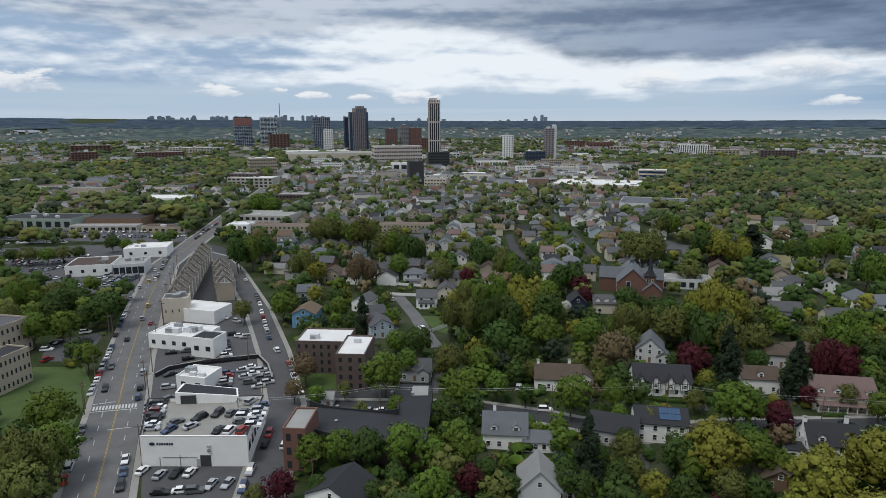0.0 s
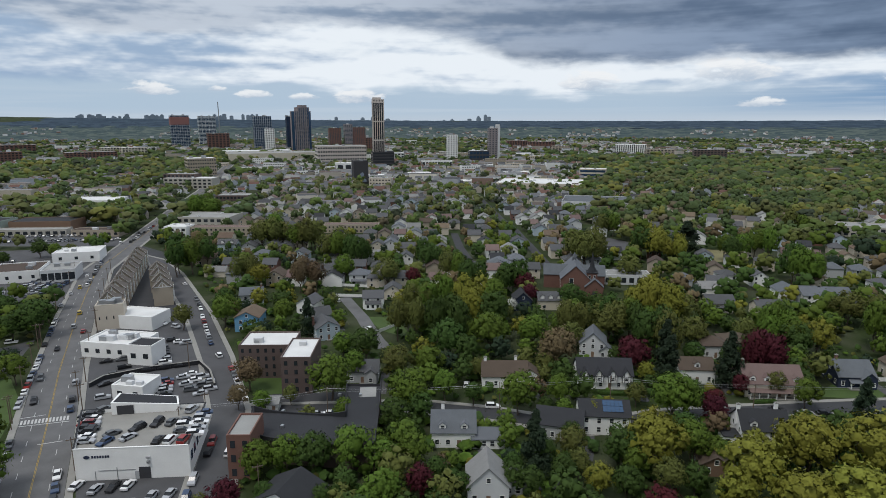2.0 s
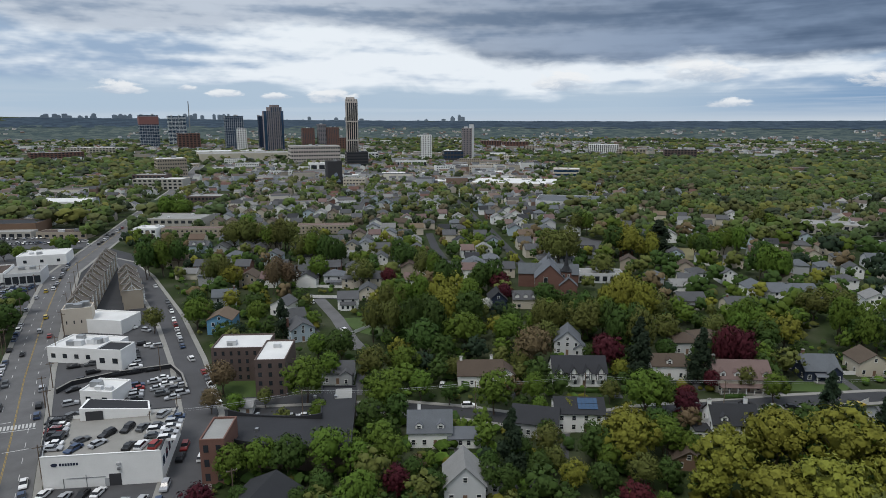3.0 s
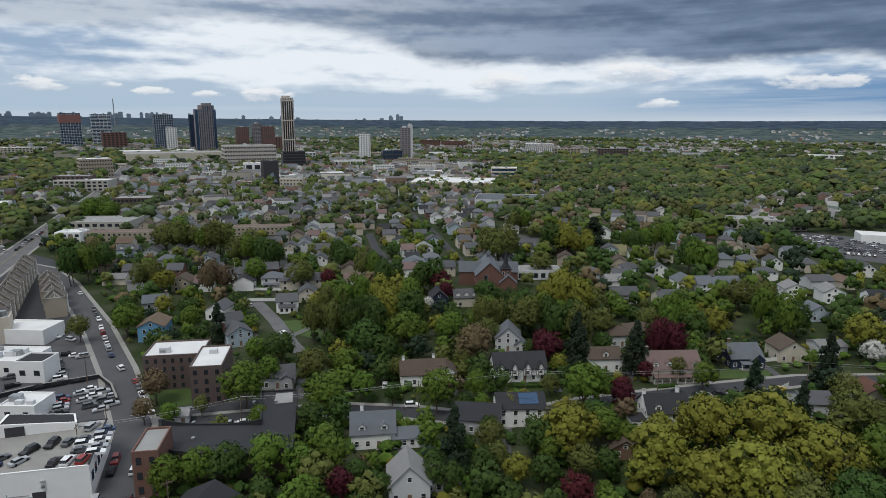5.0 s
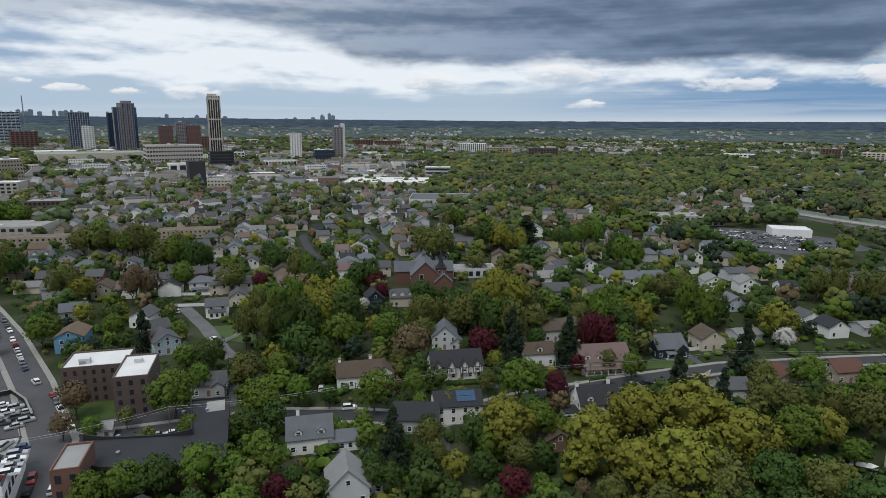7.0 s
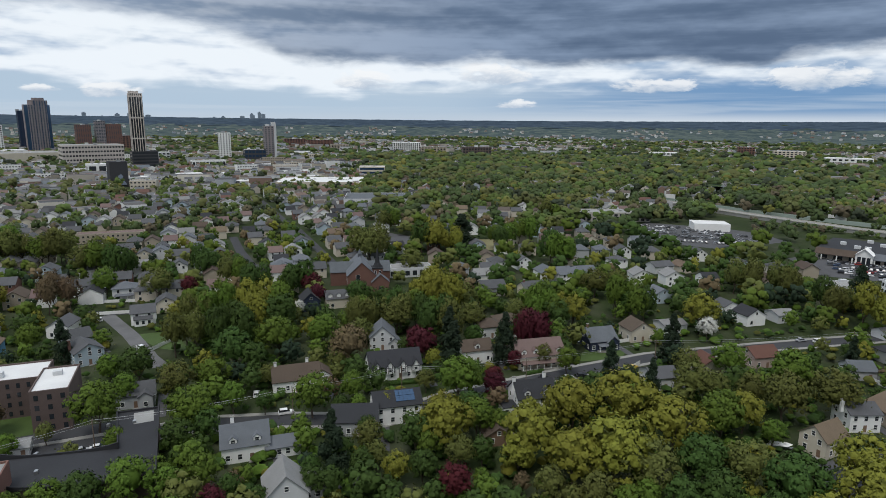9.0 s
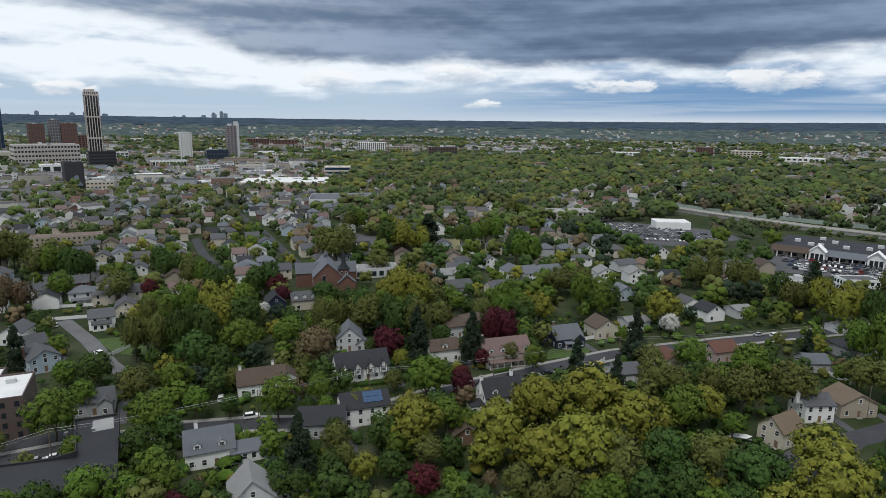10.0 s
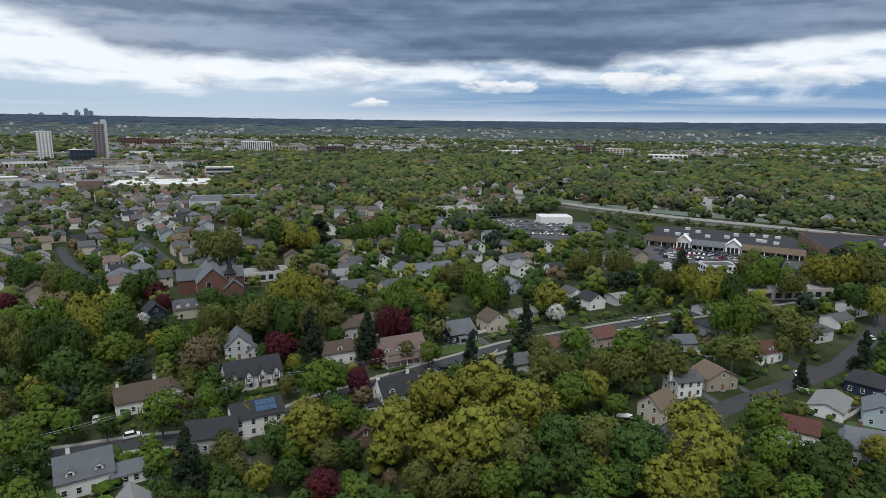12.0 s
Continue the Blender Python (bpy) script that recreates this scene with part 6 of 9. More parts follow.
TOWER = block(198, 1352, 42, 30, 26, -0, 'wall_dark', 'flat_roof_white', 6, 3, glass='blue_glass', win=(0.8, 0.6),  label='dark glazed low block with a flat roof downtown', category='tower')
TOWER = block(-9, 1200, 41, 30, 32, 8, 'wall_dark', 'flat_roof_black', 1, 6, band=True,  label='dark banded office block with a flat roof', category='tower')
TOWER = block(-40, 913, 21, 24, 32, 11, 'wall_dark', 'flat_roof_black', 0, 0, units=1,  label='black windowless block with painted wall', category='tower')
part('painting', Solid().prism([(-6, -1), (-4, 6), (-1, 11), (2, 13), (4, 10), (3, 6), (7, 2), (8, -1)], 0, 0.2), 'wall_mural_grey', TOWER, 'pale painted shape on a black wall', m=pose(0, -12.4, 4, 90))
TOWER = block(-76, 1094, 27, 22, 18, 12, 'wall_white', 'flat_roof_white', 2, 1, win=(0.7, 0.7),  label='white framed pavilion with a flat roof downtown', category='tower')
TOWER = block(-99, 1347, 101, 60, 38, 12, 'wall_pier', 'flat_roof_grey', 20, 5, win=(0.66, 0.42),  label='beige open-deck parking garage with a flat roof downtown', category='tower')
TOWER = block(-274, 1529, 206, 90, 16, 18, 'wall_cream', 'flat_roof_grey', 0, 0, units=6,  label='low sprawling cream mall building', category='tower')
TOWER = block(-353, 1750, 176, 60, 11, 19, 'wall_white', 'flat_roof_white', 0, 0,  label='white roofed mall hall with a flat roof downtown', category='tower')
TOWER = block(-53, 1872, 24, 22, 41, 10, 'brick_red', 'flat_roof_grey', 3, 8,  label='red brick flats with a flat roof downtown', category='tower')
TOWER = block(96, 1222, 58, 24, 13, 4, 'wall_white', 'flat_roof_grey', 10, 1, win=(0.7, 0.7),  label='white gridded retail block under a flat roof', category='tower')
TOWER = block(50, 982, 35, 24, 9, 5, 'wall_white', 'flat_roof_white', 4, 2,  label='white low retail block under a flat roof', category='tower')
TOWER = block(107, 1009, 27, 22, 6, 2, 'wall_white', 'flat_roof_white', 6, 1,  label='white low shed with vehicles', category='tower')
TOWER = block(22, 1458, 32, 24, 17, 7, 'wall_pale_grey', 'flat_roof_white', 4, 3,  label='pale low-rise block with a flat roof downtown', category='tower')
TOWER = block(665, 1669, 78, 34, 26, -14, 'wall_white', 'flat_roof_white', 14, 5, win=(0.5, 0.9),  label='white finned apartment slab with a flat roof downtown', category='tower')
TOWER = block(710, 1583, 69, 30, 17, -16, 'wall_tan', 'flat_roof_grey', 8, 4,  label='tan apartment slab with a flat roof downtown', category='tower')
TOWER = block(758, 1418, 73, 30, 23, -20, 'brick_brown', 'flat_roof_grey', 10, 6,  label='brown apartment slab with a flat roof downtown', category='tower')
TOWER = block(504, 2024, 83, 30, 23, -6, 'brick_red', 'flat_roof_grey', 8, 6,  label='red brick apartments with a flat roof downtown', category='tower')
TOWER = block(451, 2162, 72, 30, 23, -4, 'brick_red', 'flat_roof_grey', 8, 6,  label='red brick apartments with a flat roof downtown', category='tower')
TOWER = block(497, 1768, 50, 26, 19, -8, 'wall_tan', 'flat_roof_grey', 6, 5,  label='tan apartments with a flat roof downtown', category='tower')
TOWER = block(-315, 1088, 45, 40, 28, 24, 'wall_tan', 'flat_roof_white', 12, 5, win=(0.5, 0.4),  label='pale grey office block with a flat roof downtown', category='tower')
TOWER = block(-804, 1403, 53, 30, 25, 38, 'brick_red', 'flat_roof_grey', 8, 5,  label='red brick apartments with a flat roof downtown', category='tower')
TOWER = block(-1057, 1881, 105, 40, 23, 37, 'brick_red', 'flat_roof_grey', 10, 5,  label='red brick apartments with a flat roof downtown', category='tower')
TOWER = block(-678, 1504, 104, 40, 20, 32, 'brick_red', 'flat_roof_grey', 14, 5,  label='long red brick apartments under a flat roof', category='tower')
TOWER = block(-736, 1760, 59, 30, 20, 31, 'wall_cream', 'flat_roof_white', 8, 5,  label='cream apartments under a flat roof', category='tower')
TOWER = block(-679, 1756, 61, 30, 20, 29, 'wall_cream', 'flat_roof_white', 8, 5,  label='cream apartments under a flat roof', category='tower')
TOWER = block(1423, 1159, 40, 30, 27, -43, 'brick_red', 'flat_roof_grey', 6, 6,  label='red brick apartments with a flat roof downtown', category='tower')
TOWER = block(1478, 1074, 73, 30, 20, -46, 'wall_beige', 'flat_roof_white', 8, 4,  label='beige apartments under a flat roof', category='tower')
TOWER = block(1421, 887, 91, 40, 14, -50, 'wall_white', 'flat_roof_white', 8, 2,  label='white school building under a flat roof', category='tower')
TOWER = block(1218, 1248, 79, 34, 12, -36, 'wall_white', 'flat_roof_white', 8, 2,  label='white low building under a flat roof', category='tower')
TOWER = block(3451, 1459, 116, 34, 23, -59, 'wall_pale_grey', 'flat_roof_grey', 8, 3,  label='pale hospital block among woods', category='tower')
TOWER = block(-631, 2458, 3, 2, 161, 22, 'steel', 'flat_roof_grey', 0, 0, units=0, parapet=0.1,  label='slender lattice radio mast under a flat roof', category='tower')


def tall_tower(x, y, h, turn):
    """A slim residential tower: dark glass shaft, pale vertical piers, two band floors and a stepped pale crown."""
    t = thing("tower", pose(x, y, 0, 0, 0, turn), "slim tall apartment tower, dark glass with pale vertical piers", "tower")
    w, d = 21.0, 22.0
    part("shaft", Solid().box(-w / 2, w / 2, -d / 2, d / 2, -0.5, h - 9), "window_glass", t)
    for i in range(6):
        c = -w / 2 + 0.9 + i * (w - 1.8) / 5
        part("pier", Solid().box(c - 0.55, c + 0.55, -d / 2 - 0.5, -d / 2 + 0.2, 0, h - 8), "wall_pier", t)
    for i in range(6):
        c = -d / 2 + 0.9 + i * (d - 1.8) / 5
        for sx in (-1, 1):
            part("pier", Solid().box(sx * w / 2 - 0.4, sx * w / 2 + 0.4, c - 0.55, c + 0.55, 0, h - 8), "wall_pier", t)
    for z in (h * 0.40, h * 0.66, h - 10):
        part("band", Solid().box(-w / 2 - 0.7, w / 2 + 0.7, -d / 2 - 0.7, d / 2 + 0.7, z, z + 2.2), "wall_pier", t)
    part("crown", Solid().box(-w / 2 - 0.3, w / 2 + 0.3, -d / 2 - 0.3, d / 2 + 0.3, h - 8, h - 3.5).box(-w / 2 + 1, w / 2 - 5, -d / 2 + 1, d / 2 - 1, h - 3.5, h), "wall_pier", t)
    for i in range(7):
        c = -w / 2 + 1.8 + i * (w - 3.6) / 6
        part("crown_slot", Solid().box(c - 0.5, c + 0.5, -d / 2 - 0.45, -d / 2, h - 7.4, h - 4.2), "window_glass", t)


tall_tower(-16, 1197, 132, 4)


# ---- trees that stand near ----
tree(-162.5, 234.9, 15.8, 7.2, 'g', 0)
tree(-153.8, 239.8, 14.8, 6.7, 'g', 2)
tree(-145.4, 258.0, 17.7, 8.3, 'k', 2)
tree(-194.6, 283.3, 16.9, 4.9, 'g', 1)
tree(-201.7, 280.7, 15.8, 4.9, 'k', 2)
tree(-196.7, 275.8, 17.7, 5.0, 'g', 2)
tree(-187.5, 288.1, 14.1, 6.4, 'o', 1)
tree(-127.2, 209.6, 11.9, 5.2, 'g', 2)
tree(-109.7, 160.6, 16.2, 7.5, 'g', 0)
tree(-97.3, 142.7, 15.6, 7.1, 'g', 2)
tree(-97.8, 129.8, 18.9, 5.1, 'o', 1)
tree(-95.3, 136.2, 17.9, 5.1, 'o', 1)
tree(-102.3, 135.0, 18.2, 5.2, 'o', 1)
tree(-93.4, 124.0, 14.7, 6.7, 'o', 0)
tree(-153.8, 255.0, 12.5, 5.5, 'k', 0)
tree(-185.5, 251.9, 14.5, 6.6, 'o', 0)
tree(-33.8, 143.9, 11.0, 4.7, 'g', 1)
tree(-26.8, 145.6, 11.5, 5.0, 'g', 0)
tree(-19.8, 144.7, 12.4, 5.5, 'k', 1)
tree(-10.2, 145.6, 13.4, 6.0, 'g', 2)
tree(-19.1, 188.3, 15.8, 7.3, 'g', 1)
tree(5.2, 175.5, 15.5, 7.1, 'g', 2)
tree(2.0, 199.5, 14.5, 6.6, 'o', 1)
tree(5.3, 145.2, 10.9, 4.7, 'g', 1)
tree(-2.2, 142.8, 10.3, 4.4, 'g', 2)
tree(-2.0, 128.4, 10.9, 4.7, 'g', 1)
tree(6.3, 132.5, 9.3, 3.8, 'r', 2)
tree(-37.6, 129.2, 10.3, 4.3, 'r', 1)
tree(17.8, 273.3, 17.0, 5.7, 'g', 0)
tree(25.6, 270.5, 20.7, 4.9, 'g', 1)
tree(23.8, 279.2, 20.3, 5.5, 'g', 0)
tree(33.4, 247.0, 20.8, 7.5, 'y', 2)
tree(42.2, 246.0, 19.7, 8.2, 'k', 0)
tree(44.5, 253.8, 23.8, 7.7, 'g', 0)
tree(39.1, 258.9, 22.7, 8.2, 'y', 1)
tree(32.4, 255.3, 25.2, 6.9, 'y', 2)
tree(18.4, 234.4, 21.4, 5.2, 'k', 2)
tree(26.5, 232.5, 20.8, 6.0, 'k', 1)
tree(25.1, 240.0, 20.9, 5.9, 'k', 2)
tree(2.9, 241.1, 19.2, 4.8, 'o', 2)
tree(10.6, 239.9, 19.2, 4.6, 'o', 1)
tree(7.7, 247.0, 14.9, 5.0, 'o', 0)
tree(21.0, 217.9, 17.1, 7.9, 'k', 1)
tree(55.5, 227.1, 15.0, 6.8, 'g', 2)
tree(59.7, 206.4, 16.8, 7.8, 'b', 2)
tree(71.1, 234.8, 18.1, 5.2, 'o', 1)
tree(78.1, 236.6, 16.5, 5.1, 'o', 2)
tree(72.6, 241.2, 16.9, 4.8, 'o', 2)
tree(91.4, 240.7, 19.1, 5.9, 'k', 1)
tree(90.3, 231.8, 18.0, 6.0, 'o', 0)
tree(98.3, 235.9, 18.6, 5.6, 'g', 2)
tree(107.1, 250.3, 19.8, 7.2, 'y', 0)
tree(109.2, 242.7, 24.3, 7.2, 'y', 2)
tree(116.6, 242.3, 22.6, 8.0, 'y', 0)
tree(120.0, 248.9, 20.3, 7.0, 'o', 1)
tree(114.1, 253.7, 24.2, 7.7, 'y', 2)
tree(102.1, 213.6, 21.6, 5.6, 'k', 1)
tree(94.2, 211.3, 20.4, 5.7, 'k', 0)
tree(100.1, 206.0, 22.4, 5.7, 'o', 2)
tree(85.8, 199.3, 14.1, 6.4, 'r', 0)
tree(91.3, 185.7, 18.8, 5.7, 'd', 0)
tree(86.7, 191.6, 8.2, 3.3, 'y', 2)
tree(113.0, 185.9, 19.5, 6.0, 'd', 1)
tree(153.5, 217.0, 17.1, 4.7, 'g', 0)
tree(153.5, 224.9, 18.6, 5.1, 'g', 0)
tree(147.6, 220.7, 18.4, 4.5, 'g', 1)
tree(123.8, 190.2, 18.9, 4.8, 'r', 2)
tree(130.4, 189.9, 17.9, 5.5, 'r', 0)
tree(127.4, 196.2, 16.5, 5.4, 'k', 0)
tree(38.3, 172.6, 14.4, 6.5, 'g', 1)
tree(52.2, 177.4, 11.2, 4.8, 'g', 0)
tree(35.8, 140.0, 17.4, 5.1, 'd', 0)
tree(47.2, 146.0, 9.8, 4.1, 'o', 0)
tree(59.0, 163.9, 9.0, 3.7, 'y', 2)
tree(66.1, 138.2, 16.3, 7.5, 'y', 0)
tree(77.9, 141.6, 12.7, 5.6, 'g', 0)
tree(58.8, 140.3, 12.7, 5.6, 'k', 0)
tree(48.3, 128.7, 9.5, 3.9, 'y', 1)
tree(83.2, 164.7, 16.0, 7.4, 'g', 0)
tree(94.4, 160.8, 10.0, 4.2, 'r', 0)
tree(17.1, 184.7, 10.6, 4.6, 'g', 1)
tree(30.0, 199.6, 8.7, 3.5, 'o', 2)
tree(-9.4, 220.5, 13.6, 6.1, 'k', 2)
tree(-18.2, 224.6, 10.9, 4.7, 'g', 1)
tree(-71.6, 265.6, 15.3, 7.0, 'g', 0)
tree(-46.5, 266.1, 12.5, 5.5, 'g', 1)
tree(-34.0, 250.9, 16.4, 4.8, 'd', 0)
tree(-78.8, 340.2, 16.8, 5.2, 'o', 0)
tree(-82.0, 333.1, 18.4, 4.4, 'o', 1)
tree(-73.8, 334.0, 18.8, 4.9, 'o', 1)
tree(-69.9, 332.8, 14.0, 6.3, 'y', 0)
tree(-45.5, 327.6, 20.0, 5.4, 'b', 0)
tree(-46.9, 318.9, 18.9, 5.0, 'b', 2)
tree(-39.0, 322.8, 17.1, 5.4, 'b', 2)
tree(55.7, 272.5, 8.3, 3.3, 'w', 2)
tree(67.5, 285.0, 11.5, 5.0, 'r', 2)
tree(84.8, 275.0, 14.1, 6.4, 'k', 1)
tree(39.2, 302.6, 20.3, 5.4, 'k', 2)
tree(46.1, 304.8, 20.6, 4.7, 'k', 0)
tree(40.3, 310.0, 19.3, 5.2, 'k', 1)
tree(38.6, 333.4, 17.7, 5.7, 'o', 1)
tree(31.8, 331.4, 19.5, 5.5, 'o', 2)
tree(37.3, 325.7, 19.4, 5.4, 'g', 0)
tree(16.3, 273.4, 16.7, 4.6, 'o', 2)
tree(16.9, 280.4, 15.0, 5.1, 'g', 1)
tree(10.1, 278.2, 15.1, 4.7, 'o', 2)
tree(66.4, 303.6, 20.0, 5.6, 'k', 2)
tree(60.8, 309.6, 17.2, 4.8, 'k', 2)
tree(58.8, 302.3, 17.6, 5.7, 'k', 0)
tree(57.9, 306.3, 14.0, 6.3, 'g', 0)
tree(68.2, 300.8, 13.9, 6.3, 'r', 2)
tree(-25.2, 340.6, 16.2, 7.5, 'g', 0)
tree(-1.3, 323.6, 17.6, 8.2, 'o', 1)
tree(12.7, 324.5, 11.4, 4.9, 'r', 2)
tree(22.4, 357.4, 16.7, 5.6, 'k', 2)
tree(28.2, 363.1, 15.9, 5.6, 'k', 1)
tree(20.7, 365.9, 20.2, 5.2, 'k', 2)
tree(117.6, 358.7, 22.1, 8.6, 'o', 0)
tree(125.2, 360.4, 22.2, 8.3, 'o', 1)
tree(127.2, 368.1, 24.3, 8.3, 'o', 0)
tree(119.8, 371.9, 21.1, 8.2, 'o', 1)
tree(113.7, 366.1, 24.3, 8.1, 'o', 1)
tree(173.9, 462.1, 19.3, 5.6, 'g', 1)
tree(170.9, 470.1, 20.5, 6.6, 'k', 1)
tree(164.9, 463.4, 19.0, 6.5, 'o', 2)
tree(162.5, 379.4, 23.5, 8.3, 'k', 0)
tree(169.1, 375.1, 20.6, 8.2, 'y', 2)
tree(174.6, 380.2, 20.5, 8.4, 'y', 1)
tree(172.2, 386.9, 22.9, 7.0, 'y', 1)
tree(165.0, 386.6, 19.5, 7.1, 'y', 0)
tree(183.7, 371.6, 19.5, 4.9, 'y', 2)
tree(176.3, 370.3, 15.2, 4.9, 'y', 1)
tree(181.5, 365.1, 18.2, 5.0, 'y', 0)
tree(193.4, 381.4, 24.0, 12.8, 'd', 2)
tree(215.2, 373.0, 18.3, 5.9, 'g', 2)
tree(214.3, 363.0, 18.4, 6.2, 'k', 1)
tree(223.2, 367.2, 19.5, 6.2, 'g', 1)
tree(246.7, 377.6, 20.4, 6.3, 'g', 2)
tree(236.8, 375.8, 20.5, 6.5, 'g', 2)
tree(242.8, 368.0, 22.2, 5.8, 'g', 1)
tree(317.2, 444.5, 18.8, 6.6, 'g', 2)
tree(313.9, 453.6, 21.5, 6.3, 'o', 1)
tree(308.0, 446.2, 22.5, 5.6, 'o', 0)
tree(-47.0, 198.2, 12.1, 5.3, 'b', 2)
tree(-47.5, 183.9, 8.9, 3.6, 'b', 2)
tree(-39.7, 180.6, 8.2, 3.2, 'g', 2)
tree(-31.7, 186.1, 7.0, 2.6, 'o', 2)
tree(-88.7, 263.5, 11.9, 5.2, 'o', 1)
tree(-78.2, 291.3, 11.7, 5.1, 'k', 1)
tree(-14.8, 375.1, 18.0, 5.9, 'k', 1)
tree(-23.1, 374.2, 22.0, 5.7, 'k', 1)
tree(-18.2, 367.1, 22.2, 5.9, 'k', 0)
tree(-30.2, 390.3, 23.3, 7.1, 'o', 0)
tree(-38.8, 386.0, 20.3, 6.9, 'o', 2)
tree(-31.5, 380.9, 22.8, 6.6, 'g', 0)
tree(-62.2, 425.0, 20.7, 7.8, 'g', 1)
tree(-56.1, 420.4, 24.9, 7.3, 'o', 2)
tree(-51.0, 426.2, 22.2, 7.6, 'o', 2)
tree(-53.8, 432.9, 22.8, 6.5, 'o', 2)
tree(-60.8, 431.7, 20.2, 6.8, 'o', 2)
tree(-80.9, 447.4, 24.8, 8.4, 'g', 2)
tree(-89.7, 443.9, 20.0, 9.1, 'o', 0)
tree(-88.2, 435.2, 20.6, 8.4, 'o', 1)
tree(-80.2, 433.3, 24.4, 7.7, 'o', 2)
tree(-75.0, 440.3, 19.4, 9.2, 'o', 0)
tree(-111.1, 383.3, 19.2, 5.4, 'k', 0)
tree(-116.5, 390.4, 21.4, 5.5, 'o', 1)
tree(-120.3, 382.6, 19.8, 5.8, 'o', 1)
tree(-114.7, 364.8, 22.1, 6.0, 'g', 0)
tree(-123.5, 368.5, 20.2, 6.1, 'g', 2)
tree(-121.9, 359.2, 23.7, 6.5, 'k', 0)
tree(-162.6, 577.5, 20.2, 10.3, 'g', 2)
tree(-160.5, 587.3, 19.4, 9.4, 'g', 1)
tree(-168.3, 592.6, 24.2, 9.7, 'g', 0)
tree(-177.0, 587.2, 19.5, 9.9, 'g', 0)
tree(-173.6, 576.4, 24.5, 9.9, 'g', 0)
tree(225.7, 311.2, 21.3, 6.4, 'g', 2)
tree(218.6, 310.1, 25.1, 7.1, 'k', 2)
tree(217.1, 303.4, 24.1, 6.8, 'g', 0)
tree(222.9, 300.3, 21.8, 7.3, 'g', 0)
tree(227.6, 304.5, 19.7, 6.4, 'g', 0)
tree(133.3, 326.3, 15.5, 7.1, 'o', 0)
tree(87.3, 231.1, 16.4, 7.6, 'o', 2)
tree(97.5, 227.9, 18.6, 5.1, 'k', 1)
tree(104.0, 224.2, 14.7, 4.9, 'k', 1)
tree(103.1, 231.4, 15.9, 4.8, 'g', 2)
tree(124.4, 244.1, 17.0, 7.9, 'o', 1)
tree(117.9, 221.3, 14.2, 6.4, 'o', 2)
tree(70.3, 225.1, 12.0, 5.3, 'o', 2)
tree(37.7, 224.3, 16.9, 7.8, 'g', 1)
tree(27.7, 212.7, 12.6, 5.6, 'k', 0)
tree(12.7, 201.1, 13.3, 6.0, 'g', 2)
tree(8.3, 169.7, 10.6, 4.5, 'k', 2)
tree(0.8, 165.1, 11.4, 5.0, 'k', 1)
tree(-14.4, 172.3, 8.4, 3.4, 'g', 2)
tree(-12.8, 204.7, 10.8, 4.6, 'g', 1)
tree(50.8, 166.3, 8.4, 3.4, 'g', 0)
tree(45.6, 168.8, 7.8, 3.1, 'k', 1)
tree(29.8, 138.6, 7.8, 3.1, 'k', 1)
tree(124.6, 178.2, 9.1, 3.7, 'o', 1)
tree(76.2, 174.7, 8.3, 3.3, 'o', 0)
tree(113.1, 179.3, 8.2, 3.3, 'r', 1)
tree(28.7, 132.6, 8.5, 3.4, 'k', 2)
tree(15.8, 131.3, 7.5, 2.9, 'k', 1)
tree(10.6, 137.9, 8.2, 3.2, 'k', 1)
tree(41.4, 134.3, 9.2, 3.8, 'k', 1)
tree(-11.4, 132.9, 8.4, 3.4, 'k', 0)
tree(-5.6, 126.4, 8.6, 3.5, 'g', 2)
tree(-16.2, 129.2, 7.4, 2.8, 'k', 2)
tree(-29.7, 131.9, 7.1, 2.7, 'k', 2)
tree(-43.1, 127.5, 7.5, 2.9, 'o', 2)
tree(32.4, 129.9, 8.9, 3.6, 'k', 2)
tree(54.7, 126.7, 9.9, 4.2, 'k', 1)
tree(65.8, 128.6, 10.2, 4.3, 'o', 1)
tree(71.6, 127.1, 9.3, 3.8, 'k', 0)
tree(83.2, 139.2, 9.0, 3.7, 'g', 0)
tree(25.6, 180.2, 8.1, 3.2, 'k', 0)
tree(82.1, 206.9, 8.6, 3.5, 'k', 2)
tree(53.7, 201.6, 8.9, 3.6, 'o', 0)
tree(109.7, 204.3, 10.3, 4.4, 'k', 1)
tree(141.6, 225.3, 11.4, 5.0, 'o', 0)
tree(151.9, 208.8, 14.5, 6.6, 'k', 2)
tree(128.1, 168.3, 10.9, 4.7, 'g', 2)
tree(83.5, 123.9, 16.9, 8.4, 'y', 2)
tree(104.2, 133.9, 16.8, 8.4, 'y', 0)
tree(115.8, 125.8, 20.0, 10.2, 'y', 1)
tree(121.1, 112.5, 17.5, 8.9, 'y', 0)
tree(97.9, 106.9, 19.1, 9.8, 'y', 2)
tree(88.0, 110.6, 16.1, 8.1, 'y', 2)
tree(102.2, 100.0, 14.7, 7.2, 'o', 0)
tree(115.5, 96.9, 14.7, 6.7, 'k', 2)
tree(138.6, 111.8, 16.0, 7.9, 'g', 0)
tree(149.0, 79.0, 16.0, 7.8, 'y', 1)
tree(134.0, 67.0, 18.8, 9.3, 'y', 1)
tree(124.7, 78.7, 16.9, 7.8, 'k', 2)
tree(153.4, 58.8, 15.5, 7.1, 'g', 2)
tree(171.8, 70.3, 13.6, 6.1, 'g', 1)
tree(154.2, 48.4, 15.7, 7.2, 'k', 1)
tree(144.6, 48.6, 11.0, 4.8, 'g', 0)
tree(149.2, 112.8, 13.2, 6.3, 'y', 0)
tree(101.9, 89.1, 11.7, 5.1, 'k', 0)
tree(96.3, 94.4, 9.4, 3.9, 'g', 1)
